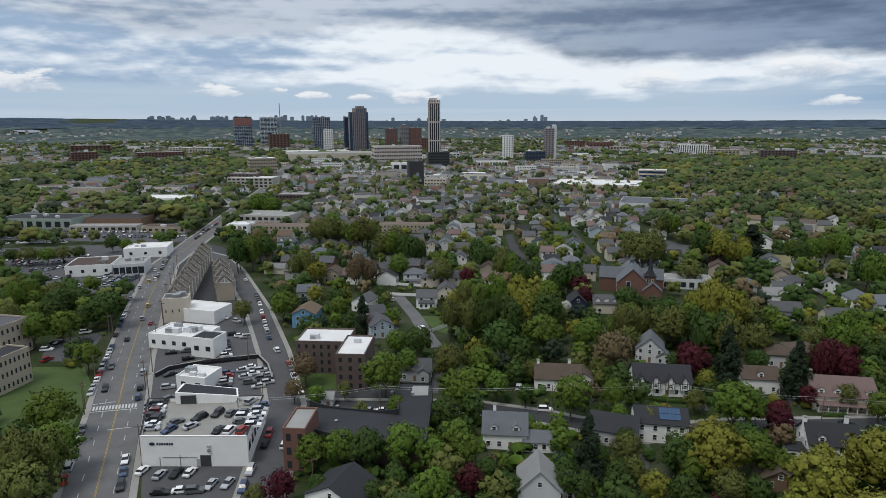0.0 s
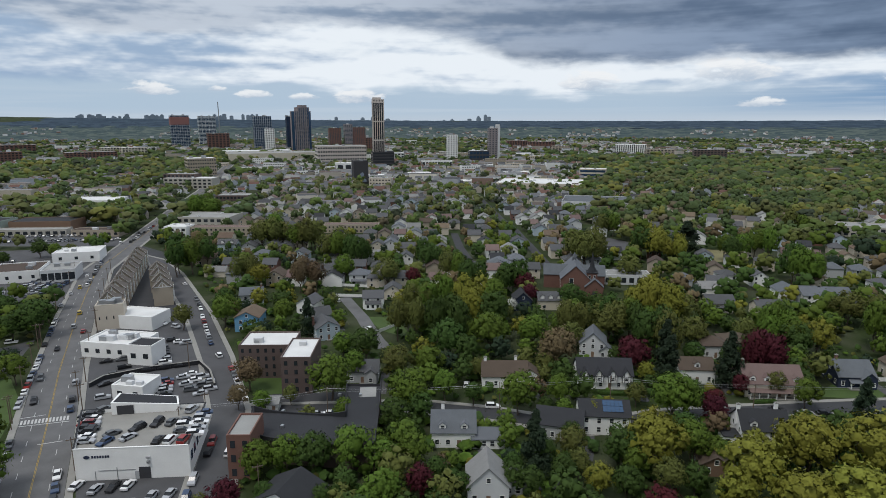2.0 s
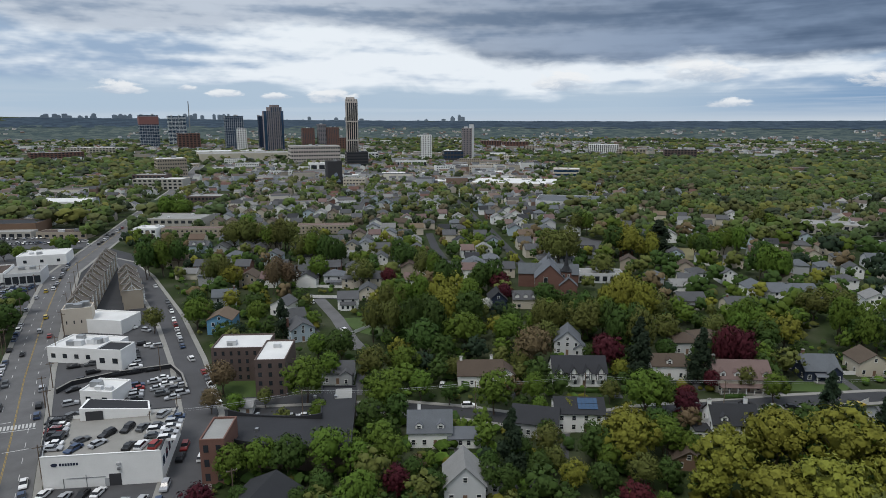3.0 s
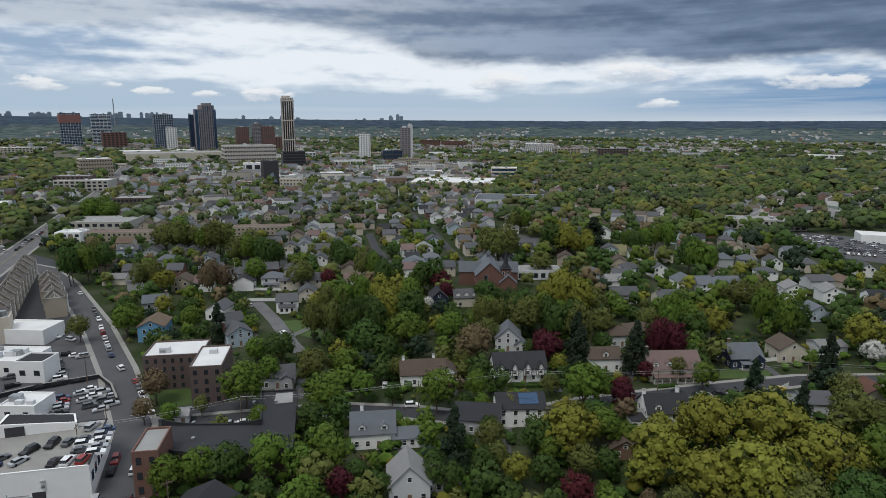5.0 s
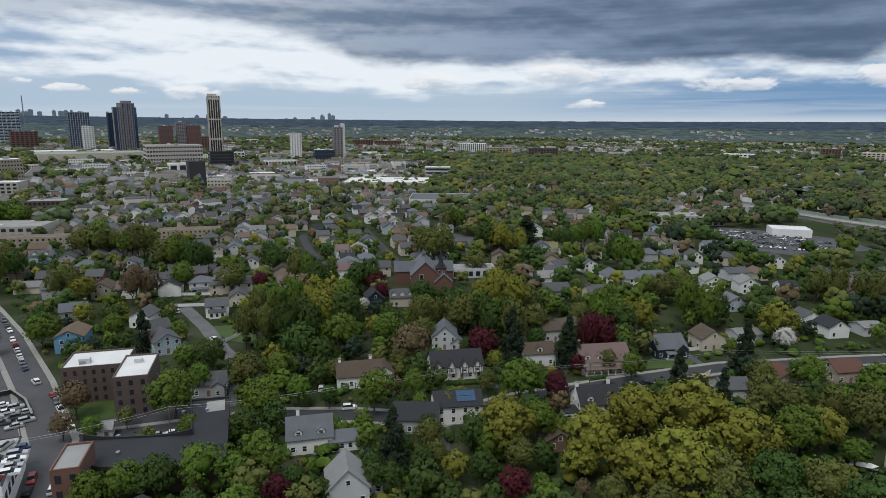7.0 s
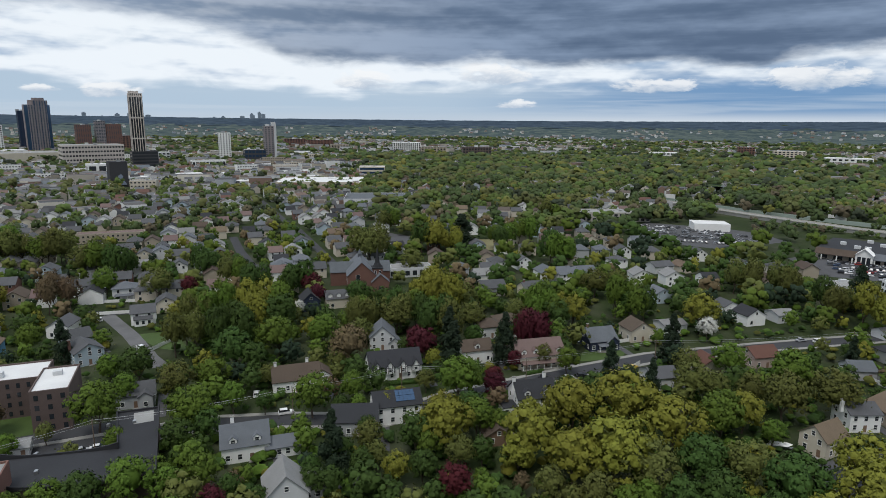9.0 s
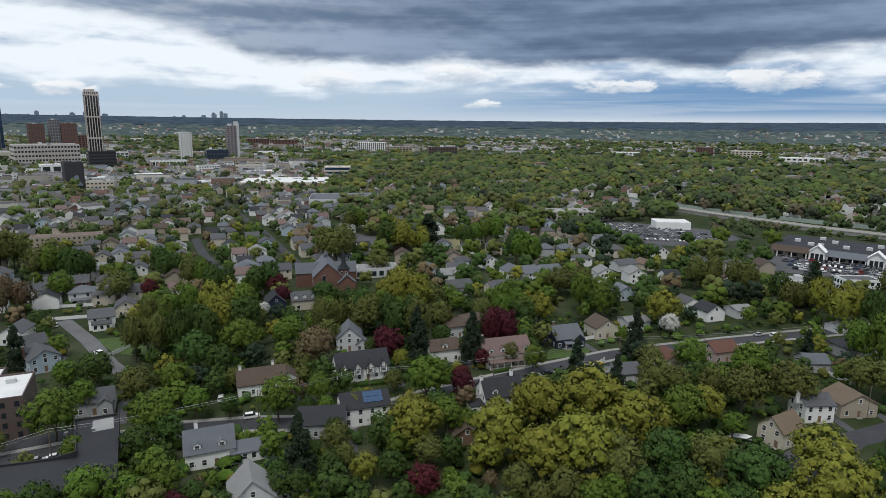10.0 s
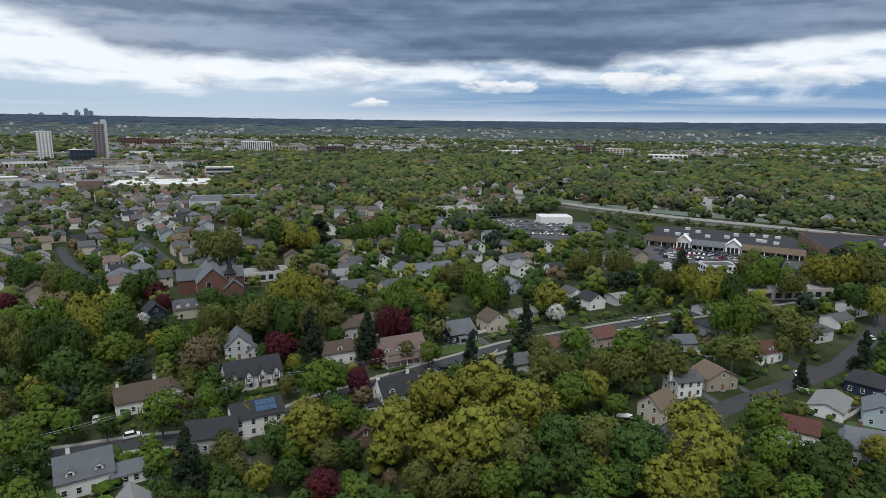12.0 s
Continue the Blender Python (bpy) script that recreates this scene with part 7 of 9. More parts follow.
tree(58.6, 116.6, 10.5, 4.5, 'r', 0)
tree(239.0, 118.7, 19.1, 5.3, 'g', 0)
tree(238.8, 109.8, 21.7, 6.2, 'g', 0)
tree(245.9, 114.9, 21.8, 5.7, 'g', 1)
tree(216.7, 96.8, 15.1, 6.9, 'o', 2)
tree(254.8, 93.6, 16.0, 7.4, 'o', 2)
tree(276.9, 156.1, 23.2, 6.4, 'y', 0)
tree(276.0, 145.6, 19.3, 6.9, 'y', 0)
tree(285.6, 150.0, 20.1, 6.1, 'y', 2)
tree(279.0, 134.6, 21.9, 5.8, 'k', 2)
tree(287.9, 136.6, 18.3, 5.9, 'o', 1)
tree(282.1, 142.9, 20.7, 6.2, 'y', 0)
tree(325.3, 150.4, 23.7, 7.1, 'o', 1)
tree(322.1, 144.2, 19.6, 6.4, 'g', 0)
tree(327.9, 140.2, 21.8, 6.3, 'g', 0)
tree(334.1, 143.6, 20.4, 7.3, 'g', 2)
tree(332.1, 150.6, 24.8, 6.6, 'g', 0)
tree(370.2, 119.7, 22.1, 7.9, 'k', 2)
tree(370.0, 128.9, 21.0, 8.6, 'g', 0)
tree(361.4, 131.2, 21.0, 8.1, 'y', 0)
tree(357.5, 124.1, 20.4, 7.1, 'y', 1)
tree(361.6, 117.1, 23.7, 7.2, 'y', 1)
tree(281.3, 168.2, 16.8, 5.6, 'o', 1)
tree(277.8, 175.9, 20.6, 5.7, 'k', 1)
tree(273.6, 168.7, 18.1, 5.3, 'o', 1)
tree(289.6, 199.0, 16.9, 5.4, 'o', 1)
tree(283.9, 205.4, 21.6, 5.0, 'o', 2)
tree(281.7, 196.9, 19.5, 5.0, 'o', 0)
tree(303.4, 175.4, 22.3, 7.1, 'd', 1)
tree(273.1, 220.8, 19.7, 5.9, 'o', 0)
tree(275.0, 212.0, 20.1, 5.4, 'o', 2)
tree(282.3, 216.9, 20.2, 6.2, 'o', 1)
tree(184.8, 124.3, 16.6, 7.7, 'g', 1)
tree(181.8, 106.9, 16.5, 7.6, 'o', 2)
tree(165.3, 112.0, 17.1, 7.9, 'o', 1)
tree(177.7, 141.7, 13.9, 6.3, 'g', 1)
tree(151.2, 133.6, 14.0, 6.3, 'o', 0)
tree(164.4, 148.4, 11.4, 5.0, 'o', 0)
tree(141.1, 141.0, 13.9, 3.8, 'd', 1)
tree(170.4, 161.8, 18.7, 5.6, 'd', 0)
tree(187.6, 200.3, 18.7, 5.2, 'g', 2)
tree(195.0, 202.3, 18.2, 5.1, 'k', 2)
tree(189.7, 207.0, 14.6, 4.8, 'k', 0)
tree(196.4, 211.8, 18.9, 6.0, 'g', 2)
tree(192.7, 219.8, 18.4, 5.2, 'g', 0)
tree(187.5, 213.1, 21.6, 5.4, 'g', 1)
tree(197.5, 240.9, 17.0, 7.9, 'o', 1)
tree(213.7, 243.9, 14.5, 6.6, 'o', 1)
tree(206.0, 181.6, 18.0, 8.4, 'y', 1)
tree(161.0, 209.9, 14.9, 6.8, 'y', 1)
tree(146.7, 216.1, 15.2, 4.8, 'g', 1)
tree(152.1, 210.6, 15.6, 4.9, 'g', 1)
tree(153.9, 217.1, 17.1, 4.8, 'g', 1)
tree(130.9, 198.3, 16.0, 7.3, 'r', 2)
tree(120.9, 198.3, 11.1, 4.8, 'k', 1)
tree(96.7, 199.0, 19.8, 6.1, 'd', 0)
tree(97.8, 167.5, 9.1, 3.7, 'r', 1)
tree(87.5, 165.8, 13.2, 5.9, 'g', 2)
tree(78.6, 147.9, 12.1, 5.3, 'k', 0)
tree(68.8, 144.8, 14.4, 6.5, 'y', 1)
tree(87.9, 210.1, 11.0, 4.7, 'r', 0)
tree(202.5, 173.9, 10.7, 4.6, 'w', 2)
tree(138.9, 158.1, 14.4, 4.0, 'd', 1)
tree(165.2, 123.2, 12.2, 5.4, 'o', 2)
tree(156.7, 129.6, 12.1, 5.3, 'o', 1)
tree(125.1, 90.8, 13.8, 6.7, 'o', 0)
tree(108.8, 84.7, 13.7, 6.2, 'k', 1)
tree(119.9, 67.7, 14.6, 7.0, 'y', 1)
tree(130.9, 58.8, 11.6, 5.0, 'k', 0)
tree(320.7, 88.4, 18.2, 5.0, 'y', 0)
tree(329.0, 92.3, 17.8, 5.1, 'y', 0)
tree(321.7, 96.9, 18.3, 5.1, 'k', 0)
tree(375.8, 105.6, 19.9, 6.7, 'o', 0)
tree(383.0, 109.6, 25.0, 7.2, 'o', 1)
tree(380.5, 117.2, 20.9, 6.8, 'o', 1)
tree(372.5, 118.6, 20.1, 7.6, 'g', 1)
tree(369.8, 110.8, 23.1, 6.6, 'o', 2)
tree(331.1, 133.0, 19.0, 5.0, 'g', 0)
tree(324.9, 129.2, 16.9, 4.9, 'o', 0)
tree(331.5, 126.1, 15.8, 4.6, 'o', 1)
tree(219.3, 78.9, 11.2, 2.8, 'd', 2)
tree(254.1, 72.1, 15.6, 4.5, 'd', 0)
tree(149.6, 103.3, 8.9, 3.9, 'g', 0)
tree(242.2, 95.2, 9.6, 4.0, 'o', 0)
tree(95.7, 142.1, 8.3, 3.9, 'y', 1)
tree(100.0, 136.6, 9.2, 4.6, 'y', 0)
tree(154.7, 42.7, 9.9, 4.1, 'o', 1)
tree(180.5, 43.9, 11.0, 4.7, 'y', 0)
tree(80.0, 100.3, 8.7, 3.5, 'o', 0)
tree(74.2, 112.6, 6.6, 2.4, 'b', 1)
tree(214.6, 104.4, 13.6, 6.1, 'o', 2)
tree(225.1, 129.0, 13.2, 3.5, 'd', 1)
tree(85.7, 99.1, 11.0, 4.8, 'o', 0)
tree(78.4, 106.9, 10.2, 4.3, 'o', 2)
tree(78.0, 120.9, 10.4, 4.8, 'y', 1)
tree(89.7, 93.7, 10.1, 4.2, 'g', 1)
tree(108.5, 77.5, 12.0, 5.3, 'g', 0)
tree(115.8, 76.1, 11.4, 4.9, 'k', 2)
tree(123.7, 63.0, 12.3, 5.4, 'y', 1)
tree(139.3, 56.4, 12.0, 5.2, 'g', 2)
tree(171.9, 51.4, 10.2, 4.3, 'k', 2)
tree(66.8, 118.6, 6.2, 2.2, 'g', 1)
tree(60.3, 135.7, 9.6, 4.0, 'g', 2)
tree(59.5, 144.2, 8.8, 3.6, 'k', 1)
tree(38.6, 142.3, 9.5, 3.9, 'k', 1)
tree(46.4, 137.6, 8.4, 3.4, 'o', 2)
tree(49.3, 153.6, 7.4, 2.9, 'k', 2)
tree(-272.4, 383.3, 11.0, 6.0, 'k', 0)
tree(-260.6, 380.6, 13.0, 7.0, 'o', 1)
tree(-250.2, 382.4, 12.0, 6.5, 'g', 2)
tree(-242.8, 387.1, 12.0, 6.0, 'o', 0)
tree(-237.6, 395.4, 10.0, 5.0, 'k', 1)
tree(-228.8, 421.4, 12.0, 6.0, 'k', 2)
tree(-217.1, 417.1, 11.0, 5.5, 'g', 0)
tree(-211.1, 425.3, 9.0, 4.5, 'o', 1)
tree(-202.4, 276.6, 13.0, 7.0, 'k', 1)
tree(-192.7, 280.4, 12.0, 6.0, 'g', 2)
tree(-178.4, 275.7, 14.0, 7.0, 'k', 0)
tree(-174.0, 284.0, 12.0, 6.5, 'k', 2)
tree(-224.4, 315.7, 11.0, 6.0, 'o', 1)
tree(-174.7, 264.9, 12.0, 6.0, 'k', 1)
OPEN = [[(-53.7, 84.5), (-98.8, 190.8), (-129.9, 276.2), (-90.3, 275.7), (-53.0, 190.4), (-27.1, 84.4)], [(515, 425), (527, 312), (563, 191), (569, 158), (500, 138), (470, 160), (440, 285), (442, 340), (470, 420)], [(330, 345), (361, 312), (400, 290), (370, 262), (335, 285), (305, 325)], [(355, 228), (374, 206), (380, 183), (350, 170), (335, 195), (325, 220)]]
NO_HOUSES = [(390.2, 477.9), (312.8, 382.6), (317.7, 322.4), (343.3, 250.5), (352.4, 213.6), (420.3, 166.6), (467.5, 150.3), (494.2, 136.1), (625.1, 175.3), (621.2, 212.6), (557.7, 434.4)]
PLAZA = [(557.7, 434.4), (434.0, 342.7), (406.1, 281.8), (337.7, 216.2), (413.4, 163.7), (485.7, 133.6), (625.1, 175.3), (621.2, 212.6)]
TREE_SPOTS = [(o.location.x, o.location.y, o.scale.x) for o in scene.objects if o.name.startswith('tree')]

# ---- the wider town ----
def spot_free(x, y, r, houses=True):
    if near_road(x, y, r * 0.7) or (r > 2.6 and any(inside(x, y, ring) for ring in OPEN)):
        return False
    if any(inside(x, y, ring) for ring in LOTS + OPEN):
        return False
    if any(math.hypot(x - a, y - b) < r * 0.6 + c * 0.85 for a, b, c in HOUSES):
        return False
    return not any(math.hypot(x - o.location.x, y - o.location.y) < 18 + r for o in BLOCKS)


def in_town(x, y):
    """Whether houses stand here rather than woods."""
    r, az = math.hypot(x, y), math.degrees(math.atan2(x, y))
    n = noise.noise((x * 0.0032, y * 0.0032, 4.0))
    if -12 < az < 18:
        return r < 1250 or n > -0.10
    if az <= -12:
        return n > 0.02 and r > 740
    if az < 52:
        return r > 1150 and n > 0.02
    return r > 1000 and n > 0.20


def leafiness(x, y):
    """How much of the ground the crowns hide here, from none to all."""
    r, az = math.hypot(x, y), math.degrees(math.atan2(x, y))
    n = noise.noise((x * 0.006, y * 0.006, 9.0))
    if az < -12 + 3 * n:
        return 0.95 if 545 < r < 730 else 0.60 + 0.5 * n
    if az < 17 + 4 * n:
        return (0.13 if r < 860 else 0.24) + 0.45 * n
    return 0.85 if not in_town(x, y) else 0.5 + 0.4 * n


SHOPS = random.Random(23)
for _ in range(150):
    r, az = SHOPS.uniform(840, 1650), SHOPS.uniform(-15, 14)
    x, y = r * math.sin(radians(az)), r * math.cos(radians(az))
    w, d = SHOPS.uniform(16, 46), SHOPS.uniform(14, 26)
    if near_road(x, y, 14) or any(o.name.startswith("building") and math.hypot(x - o.location.x, y - o.location.y) < 24 + 0.6 * w + 0.5 * max(c.dimensions.x for c in o.children) for o in scene.objects):
        continue
    tone, words = SHOPS.choice((("wall_white", "white"), ("wall_pale_grey", "pale grey"), ("wall_tan", "tan"), ("brick_red", "red brick"), ("wall_white", "white"), ("wall_beige", "beige"), ("wall_concrete", "concrete")))
    high = SHOPS.choice((5, 6, 8, 10, 13))
    BLOCKS.append(block(x, y, w, d, high, SHOPS.uniform(-12, 12), tone, SHOPS.choice(("flat_roof_white", "flat_roof_grey", "flat_roof_white", "flat_roof_black")), round(w / 4), max(1, high // 4), units=2, sides="f", win=(0.5, 0.4), label=words + " commercial building with a flat roof near downtown"))

TEMPLATES = []
for i, (wl, rf, sh) in enumerate((("white", "grey", "y"), ("cream", "grey", "x"), ("pale_grey", "slate", "y"), ("white", "dark", "x"), ("tan", "brown", "y"), ("pale_blue", "grey", "y"),
                                  ("white", "mauve", "x"), ("grey", "slate", "hip"), ("cream", "tan", "y"), ("brick_red", "grey", "x"), ("beige", "grey", "hip"), ("white", "pale", "y"))):
    TEMPLATES.append((8.5 + (i % 3), house(0, -300 - 20 * i, 8.5 + (i % 3), 10.5, 5.2 + 0.3 * (i % 3), 2.9, 0, wl, rf, sh, fine=False)))

rnd = random.Random(11)


def house_row(x0, y0, x1, y1, gap, turn, drop=0.12):
    """Houses side by side along a street."""
    n = int(math.hypot(x1 - x0, y1 - y0) / gap)
    for i in range(n):
        if rnd.random() < drop:
            continue
        u = (i + 0.5 + rnd.uniform(-0.12, 0.12)) / n
        x, y = x0 + (x1 - x0) * u, y0 + (y1 - y0) * u + rnd.uniform(-1.5, 1.5)
        if near_road(x, y, 6) or inside(x, y, PLAZA) or inside(x, y, NO_HOUSES) or any(inside(x, y, ring) for ring in LOTS) or any(math.hypot(x - a, y - b) < 11 for a, b, c in HOUSES) or any(math.hypot(x - o.location.x, y - o.location.y) < 28 for o in BLOCKS):
            continue
        home = copy_thing(TEMPLATES[rnd.randrange(12)][1], pose(x, y, 0, 0, 0, turn + rnd.choice((0, 0, 0, 180, 90)) + rnd.uniform(-2, 2)))
        HOUSES.append((x, y, 7.0))
        if math.hypot(x, y) > 440:
            for pane in [q for q in home.children if q.name.startswith("window")][2:]:
                bpy.data.objects.remove(pane)


for k in range(14):
    y = 335 + 28 * k
    house_row(-0.30 * y + 10, y + 12, 0.36 * y, y - 12 - 0.05 * y, 11.0, -5, 0.1)
for k in range(9):
    a = 345 + 34 * k
    house_row(0.40 * a, 0.94 * a, 0.93 * a, 0.60 * a, 16, -22, 0.2)
for t in TEMPLATES:
    for o in (*t[1].children_recursive, t[1]):
        bpy.data.objects.remove(o)


def box_houses(name, spots, label):
    """Far houses as gabled boxes in one mesh, walls and roofs."""
    s = Solid()
    for x, y, w, d, h, r, a in spots:
        c, q = math.cos(a), math.sin(a)
        v = [(-w, -d, 0), (w, -d, 0), (w, d, 0), (-w, d, 0), (-w, -d, h), (w, -d, h), (w, d, h), (-w, d, h), (-w, 0, h + r), (w, 0, h + r)]
        v = [(x + px * c - py * q, y + px * q + py * c, pz) for px, py, pz in v]
        s.add(v, [(0, 1, 5, 4), (1, 2, 6, 9, 5), (2, 3, 7, 6), (3, 0, 4, 8, 7)], 0)
        n = len(s.v) - 10
        for f in ((4, 5, 9, 8), (6, 7, 8, 9)):
            s.v += [s.v[n + i] for i in f]
            s.f.append(tuple(range(len(s.v) - 4, len(s.v))))
            s.m.append(1)
    piece(name, s, ["far_wall", "far_roof"], label, kind="stuff", category="houses")


def mixed_material(name, stops, var):
    """House paint or shingle that differs from house to house."""
    m = material(name, (0.5, 0.5, 0.5), var=var, grain=0.3, bump=0.0)
    nt = m.node_tree
    r = nt.nodes.new("ShaderNodeValToRGB")
    r.color_ramp.interpolation = "CONSTANT"
    while len(r.color_ramp.elements) < len(stops):
        r.color_ramp.elements.new(0.5)
    for i, c in enumerate(stops):
        r.color_ramp.elements[i].position, r.color_ramp.elements[i].color = i / len(stops), (*c, 1)
    geo = nt.nodes.new("ShaderNodeNewGeometry")
    nt.links.new(geo.outputs["Random Per Island"], r.inputs[0])
    hsv = [n for n in nt.nodes if n.bl_idname == "ShaderNodeHueSaturation"][0]
    nt.links.new(r.outputs[0], hsv.inputs["Color"])


mixed_material("far_wall", ((0.66, 0.66, 0.64), (0.42, 0.38, 0.31), (0.52, 0.53, 0.54), (0.30, 0.27, 0.23), (0.60, 0.57, 0.50), (0.22, 0.15, 0.12), (0.36, 0.38, 0.40), (0.70, 0.70, 0.69), (0.33, 0.37, 0.42), (0.46, 0.42, 0.37)), 0.1)
mixed_material("far_roof", ((0.060, 0.061, 0.066), (0.105, 0.086, 0.074), (0.14, 0.142, 0.148), (0.082, 0.078, 0.076), (0.15, 0.105, 0.086), (0.042, 0.042, 0.046), (0.115, 0.118, 0.126), (0.20, 0.20, 0.20), (0.12, 0.065, 0.052), (0.09, 0.092, 0.098)), 0.2)
spots = []
for _ in range(5200):
    r, az = math.sqrt(rnd.uniform(640 ** 2, 2600 ** 2)), rnd.uniform(-38, 78)
    x, y = r * math.sin(radians(az)), r * math.cos(radians(az))
    if near_road(x, y, 8) or (not in_town(x, y) and rnd.random() > 0.22):
        continue
    big = rnd.random() < 0.10
    spots.append((x, y, rnd.uniform(9, 22) if big else rnd.uniform(4, 7), rnd.uniform(8, 14) if big else rnd.uniform(4, 6), rnd.uniform(7, 14) if big else rnd.uniform(6, 8), 0.4 if big else 2.8, rnd.uniform(-0.3, 0.3)))
for _ in range(1500):
    r, az = rnd.uniform(620, 1350), rnd.uniform(-34, 19)
    x, y = r * math.sin(radians(az)), r * math.cos(radians(az))
    if near_road(x, y, 7) or any(math.hypot(x - p[0], y - p[1]) < 9.5 for p in spots) or any(math.hypot(x - p, y - q) < 11 for p, q, c in HOUSES) or any(math.hypot(x - o.location.x, y - o.location.y) < 32 for o in BLOCKS):
        continue
    spots.append((x, y, rnd.uniform(3.6, 5.5), rnd.uniform(4, 5.5), rnd.uniform(5, 7), 2.6, rnd.choice((0, 1.57)) + rnd.uniform(-0.15, 0.15)))
for _ in range(1500):
    r, az = math.sqrt(rnd.uniform(560 ** 2, 1250 ** 2)), rnd.uniform(19, 78)
    x, y = r * math.sin(radians(az)), r * math.cos(radians(az))
    if noise.noise((x * 0.008, y * 0.008, 6.0)) > -0.02 or near_road(x, y, 9) or inside(x, y, NO_HOUSES) or any(inside(x, y, ring) for ring in LOTS):
        continue
    if any(math.hypot(x - p[0], y - p[1]) < 14 for p in spots) or any(math.hypot(x - p, y - q) < 14 for p, q, c in HOUSES) or any(math.hypot(x - o.location.x, y - o.location.y) < 40 for o in BLOCKS):
        continue
    spots.append((x, y, rnd.uniform(4, 6.5), rnd.uniform(4, 5.5), rnd.uniform(5.5, 7.5), 3.0, radians(-az) + rnd.choice((0, 1.57)) + rnd.uniform(-0.2, 0.2)))
for _ in range(2400):
    r, az = math.sqrt(rnd.uniform(1900 ** 2, 4000 ** 2)), rnd.uniform(-38, 78)
    x, y = r * math.sin(radians(az)), r * math.cos(radians(az))
    if noise.noise((x * 0.0024, y * 0.0024, 8.0)) < 0.0:
        continue
    spots.append((x, y, rnd.uniform(4, 9), rnd.uniform(4, 7), far_height(x, y) + rnd.uniform(8, 13), 2.5, rnd.uniform(-0.4, 0.4)))
box_houses("far_houses", spots, "distant pale houses with grey roofs among trees")

near, mid, far = {}, {}, {}
KINDS = "gggkkkookokbkdkgyd"
for _ in range(5200):
    r, az = rnd.uniform(290, 900), rnd.uniform(-42, 80)
    x, y = r * math.sin(radians(az)), r * math.cos(radians(az))
    w = noise.noise((x * 0.006, y * 0.006, 9.0))
    dense = 0.62 if az > 22 else (0.75 if az < -22 else 0.25)
    if -19 < az < 21:
        dense = 0.14
    if rnd.random() > dense + 0.5 * w or r < 150:
        continue
    R = rnd.uniform(2.6, 6.2)
    if az > 24 and r > 450:
        R *= 1.3
    if not spot_free(x, y, R) or any(math.hypot(x - a, y - b) < 0.75 * (R + c) for a, b, c in TREE_SPOTS):
        continue
    TREE_SPOTS.append((x, y, R))
    near.setdefault(rnd.choice(KINDS), []).append((x, y, R, R * 1.7 + 3))
for _ in range(1900):
    r, az = rnd.uniform(370, 900), rnd.uniform(-20, 23)
    x, y = r * math.sin(radians(az)), r * math.cos(radians(az))
    R = rnd.uniform(1.8, 4.2) if rnd.random() < 0.93 else rnd.uniform(4.5, 6.0)
    if near_road(x, y, R * 0.7) or any(math.hypot(x - a, y - b) < 5.2 + 0.35 * R for a, b, c in HOUSES) or any(inside(x, y, ring) for ring in LOTS + OPEN) or any(math.hypot(x - a, y - b) < 0.7 * (R + c) for a, b, c in TREE_SPOTS) or any(math.hypot(x - o.location.x, y - o.location.y) < 20 + R for o in BLOCKS):
        continue
    TREE_SPOTS.append((x, y, R))
    near.setdefault(rnd.choice(KINDS), []).append((x, y, R, R * 1.6 + 3.2))
for _ in range(2400):
    r, az = rnd.uniform(116, 330), rnd.uniform(-40, 80)
    x, y = r * math.sin(radians(az)), r * math.cos(radians(az))
    R = rnd.uniform(2.4, 5.6)
    k = 1 - 10 / r
    if not spot_free(x, y, R) or near_road(x, y, R + 3) or any(math.hypot(x - a, y - b) < 6.5 + 0.8 * R or math.hypot(x - a * k, y - b * k) < 4 + 0.7 * R for a, b, c in HOUSES) or any(math.hypot(x - a, y - b) < 0.62 * (R + c) for a, b, c in TREE_SPOTS):
        continue
    if rnd.random() < 0.25:
        continue
    TREE_SPOTS.append((x, y, R))
    near.setdefault(rnd.choice(KINDS), []).append((x, y, R, R * 1.6 + 2.5))
for i in range(38):
    for j in range(70):
        r, az = 430 + 13.0 * i, 22 + 57 * (j + 0.5 * (i % 2)) * 13.4 / (430 + 13.0 * i) / 0.995
        x, y = r * math.sin(radians(az)) + rnd.uniform(-4, 4), r * math.cos(radians(az)) + rnd.uniform(-4, 4)
        if az > 80 or noise.noise((x * 0.008, y * 0.008, 6.0)) < -0.05:
            continue
        R = rnd.triangular(4.0, 11.5, 7.0)
        if rnd.random() < (0.34 if r < 640 else 0.15):
            continue
        if near_road(x, y, R * 0.8 + 1) or any(inside(x, y, ring) for ring in LOTS + OPEN) or any(math.hypot(x - a, y - b) < 6 + 0.6 * R or math.hypot(x - a * (1 - 12 / r), y - b * (1 - 12 / r)) < 1.5 + 0.3 * R for a, b, c in HOUSES) or any(math.hypot(x - o.location.x, y - o.location.y) < 20 + R for o in BLOCKS) or any(abs(x - a) < 6 and math.hypot(x - a, y - b) < 0.5 * (R + c) for a, b, c in TREE_SPOTS):
            continue
        TREE_SPOTS.append((x, y, R))
        hue = noise.noise((x * 0.02, y * 0.02, 1.0)) + rnd.uniform(-0.35, 0.35)
        near.setdefault("dk"[rnd.random() < 0.8] if hue < -0.3 else ("k" if hue < -0.08 else ("g" if hue < 0.12 else ("o" if hue < 0.36 else rnd.choice("yob")))), []).append((x, y, R, R * 1.2 + rnd.uniform(3.0, 7.0)))
CUT = [(508.6, 402.8), (556.9, 189.4), (549.1, 155.5), (523.6, 147.7), (524.8, 202.2), (497.0, 316.3), (443.3, 343.9)]
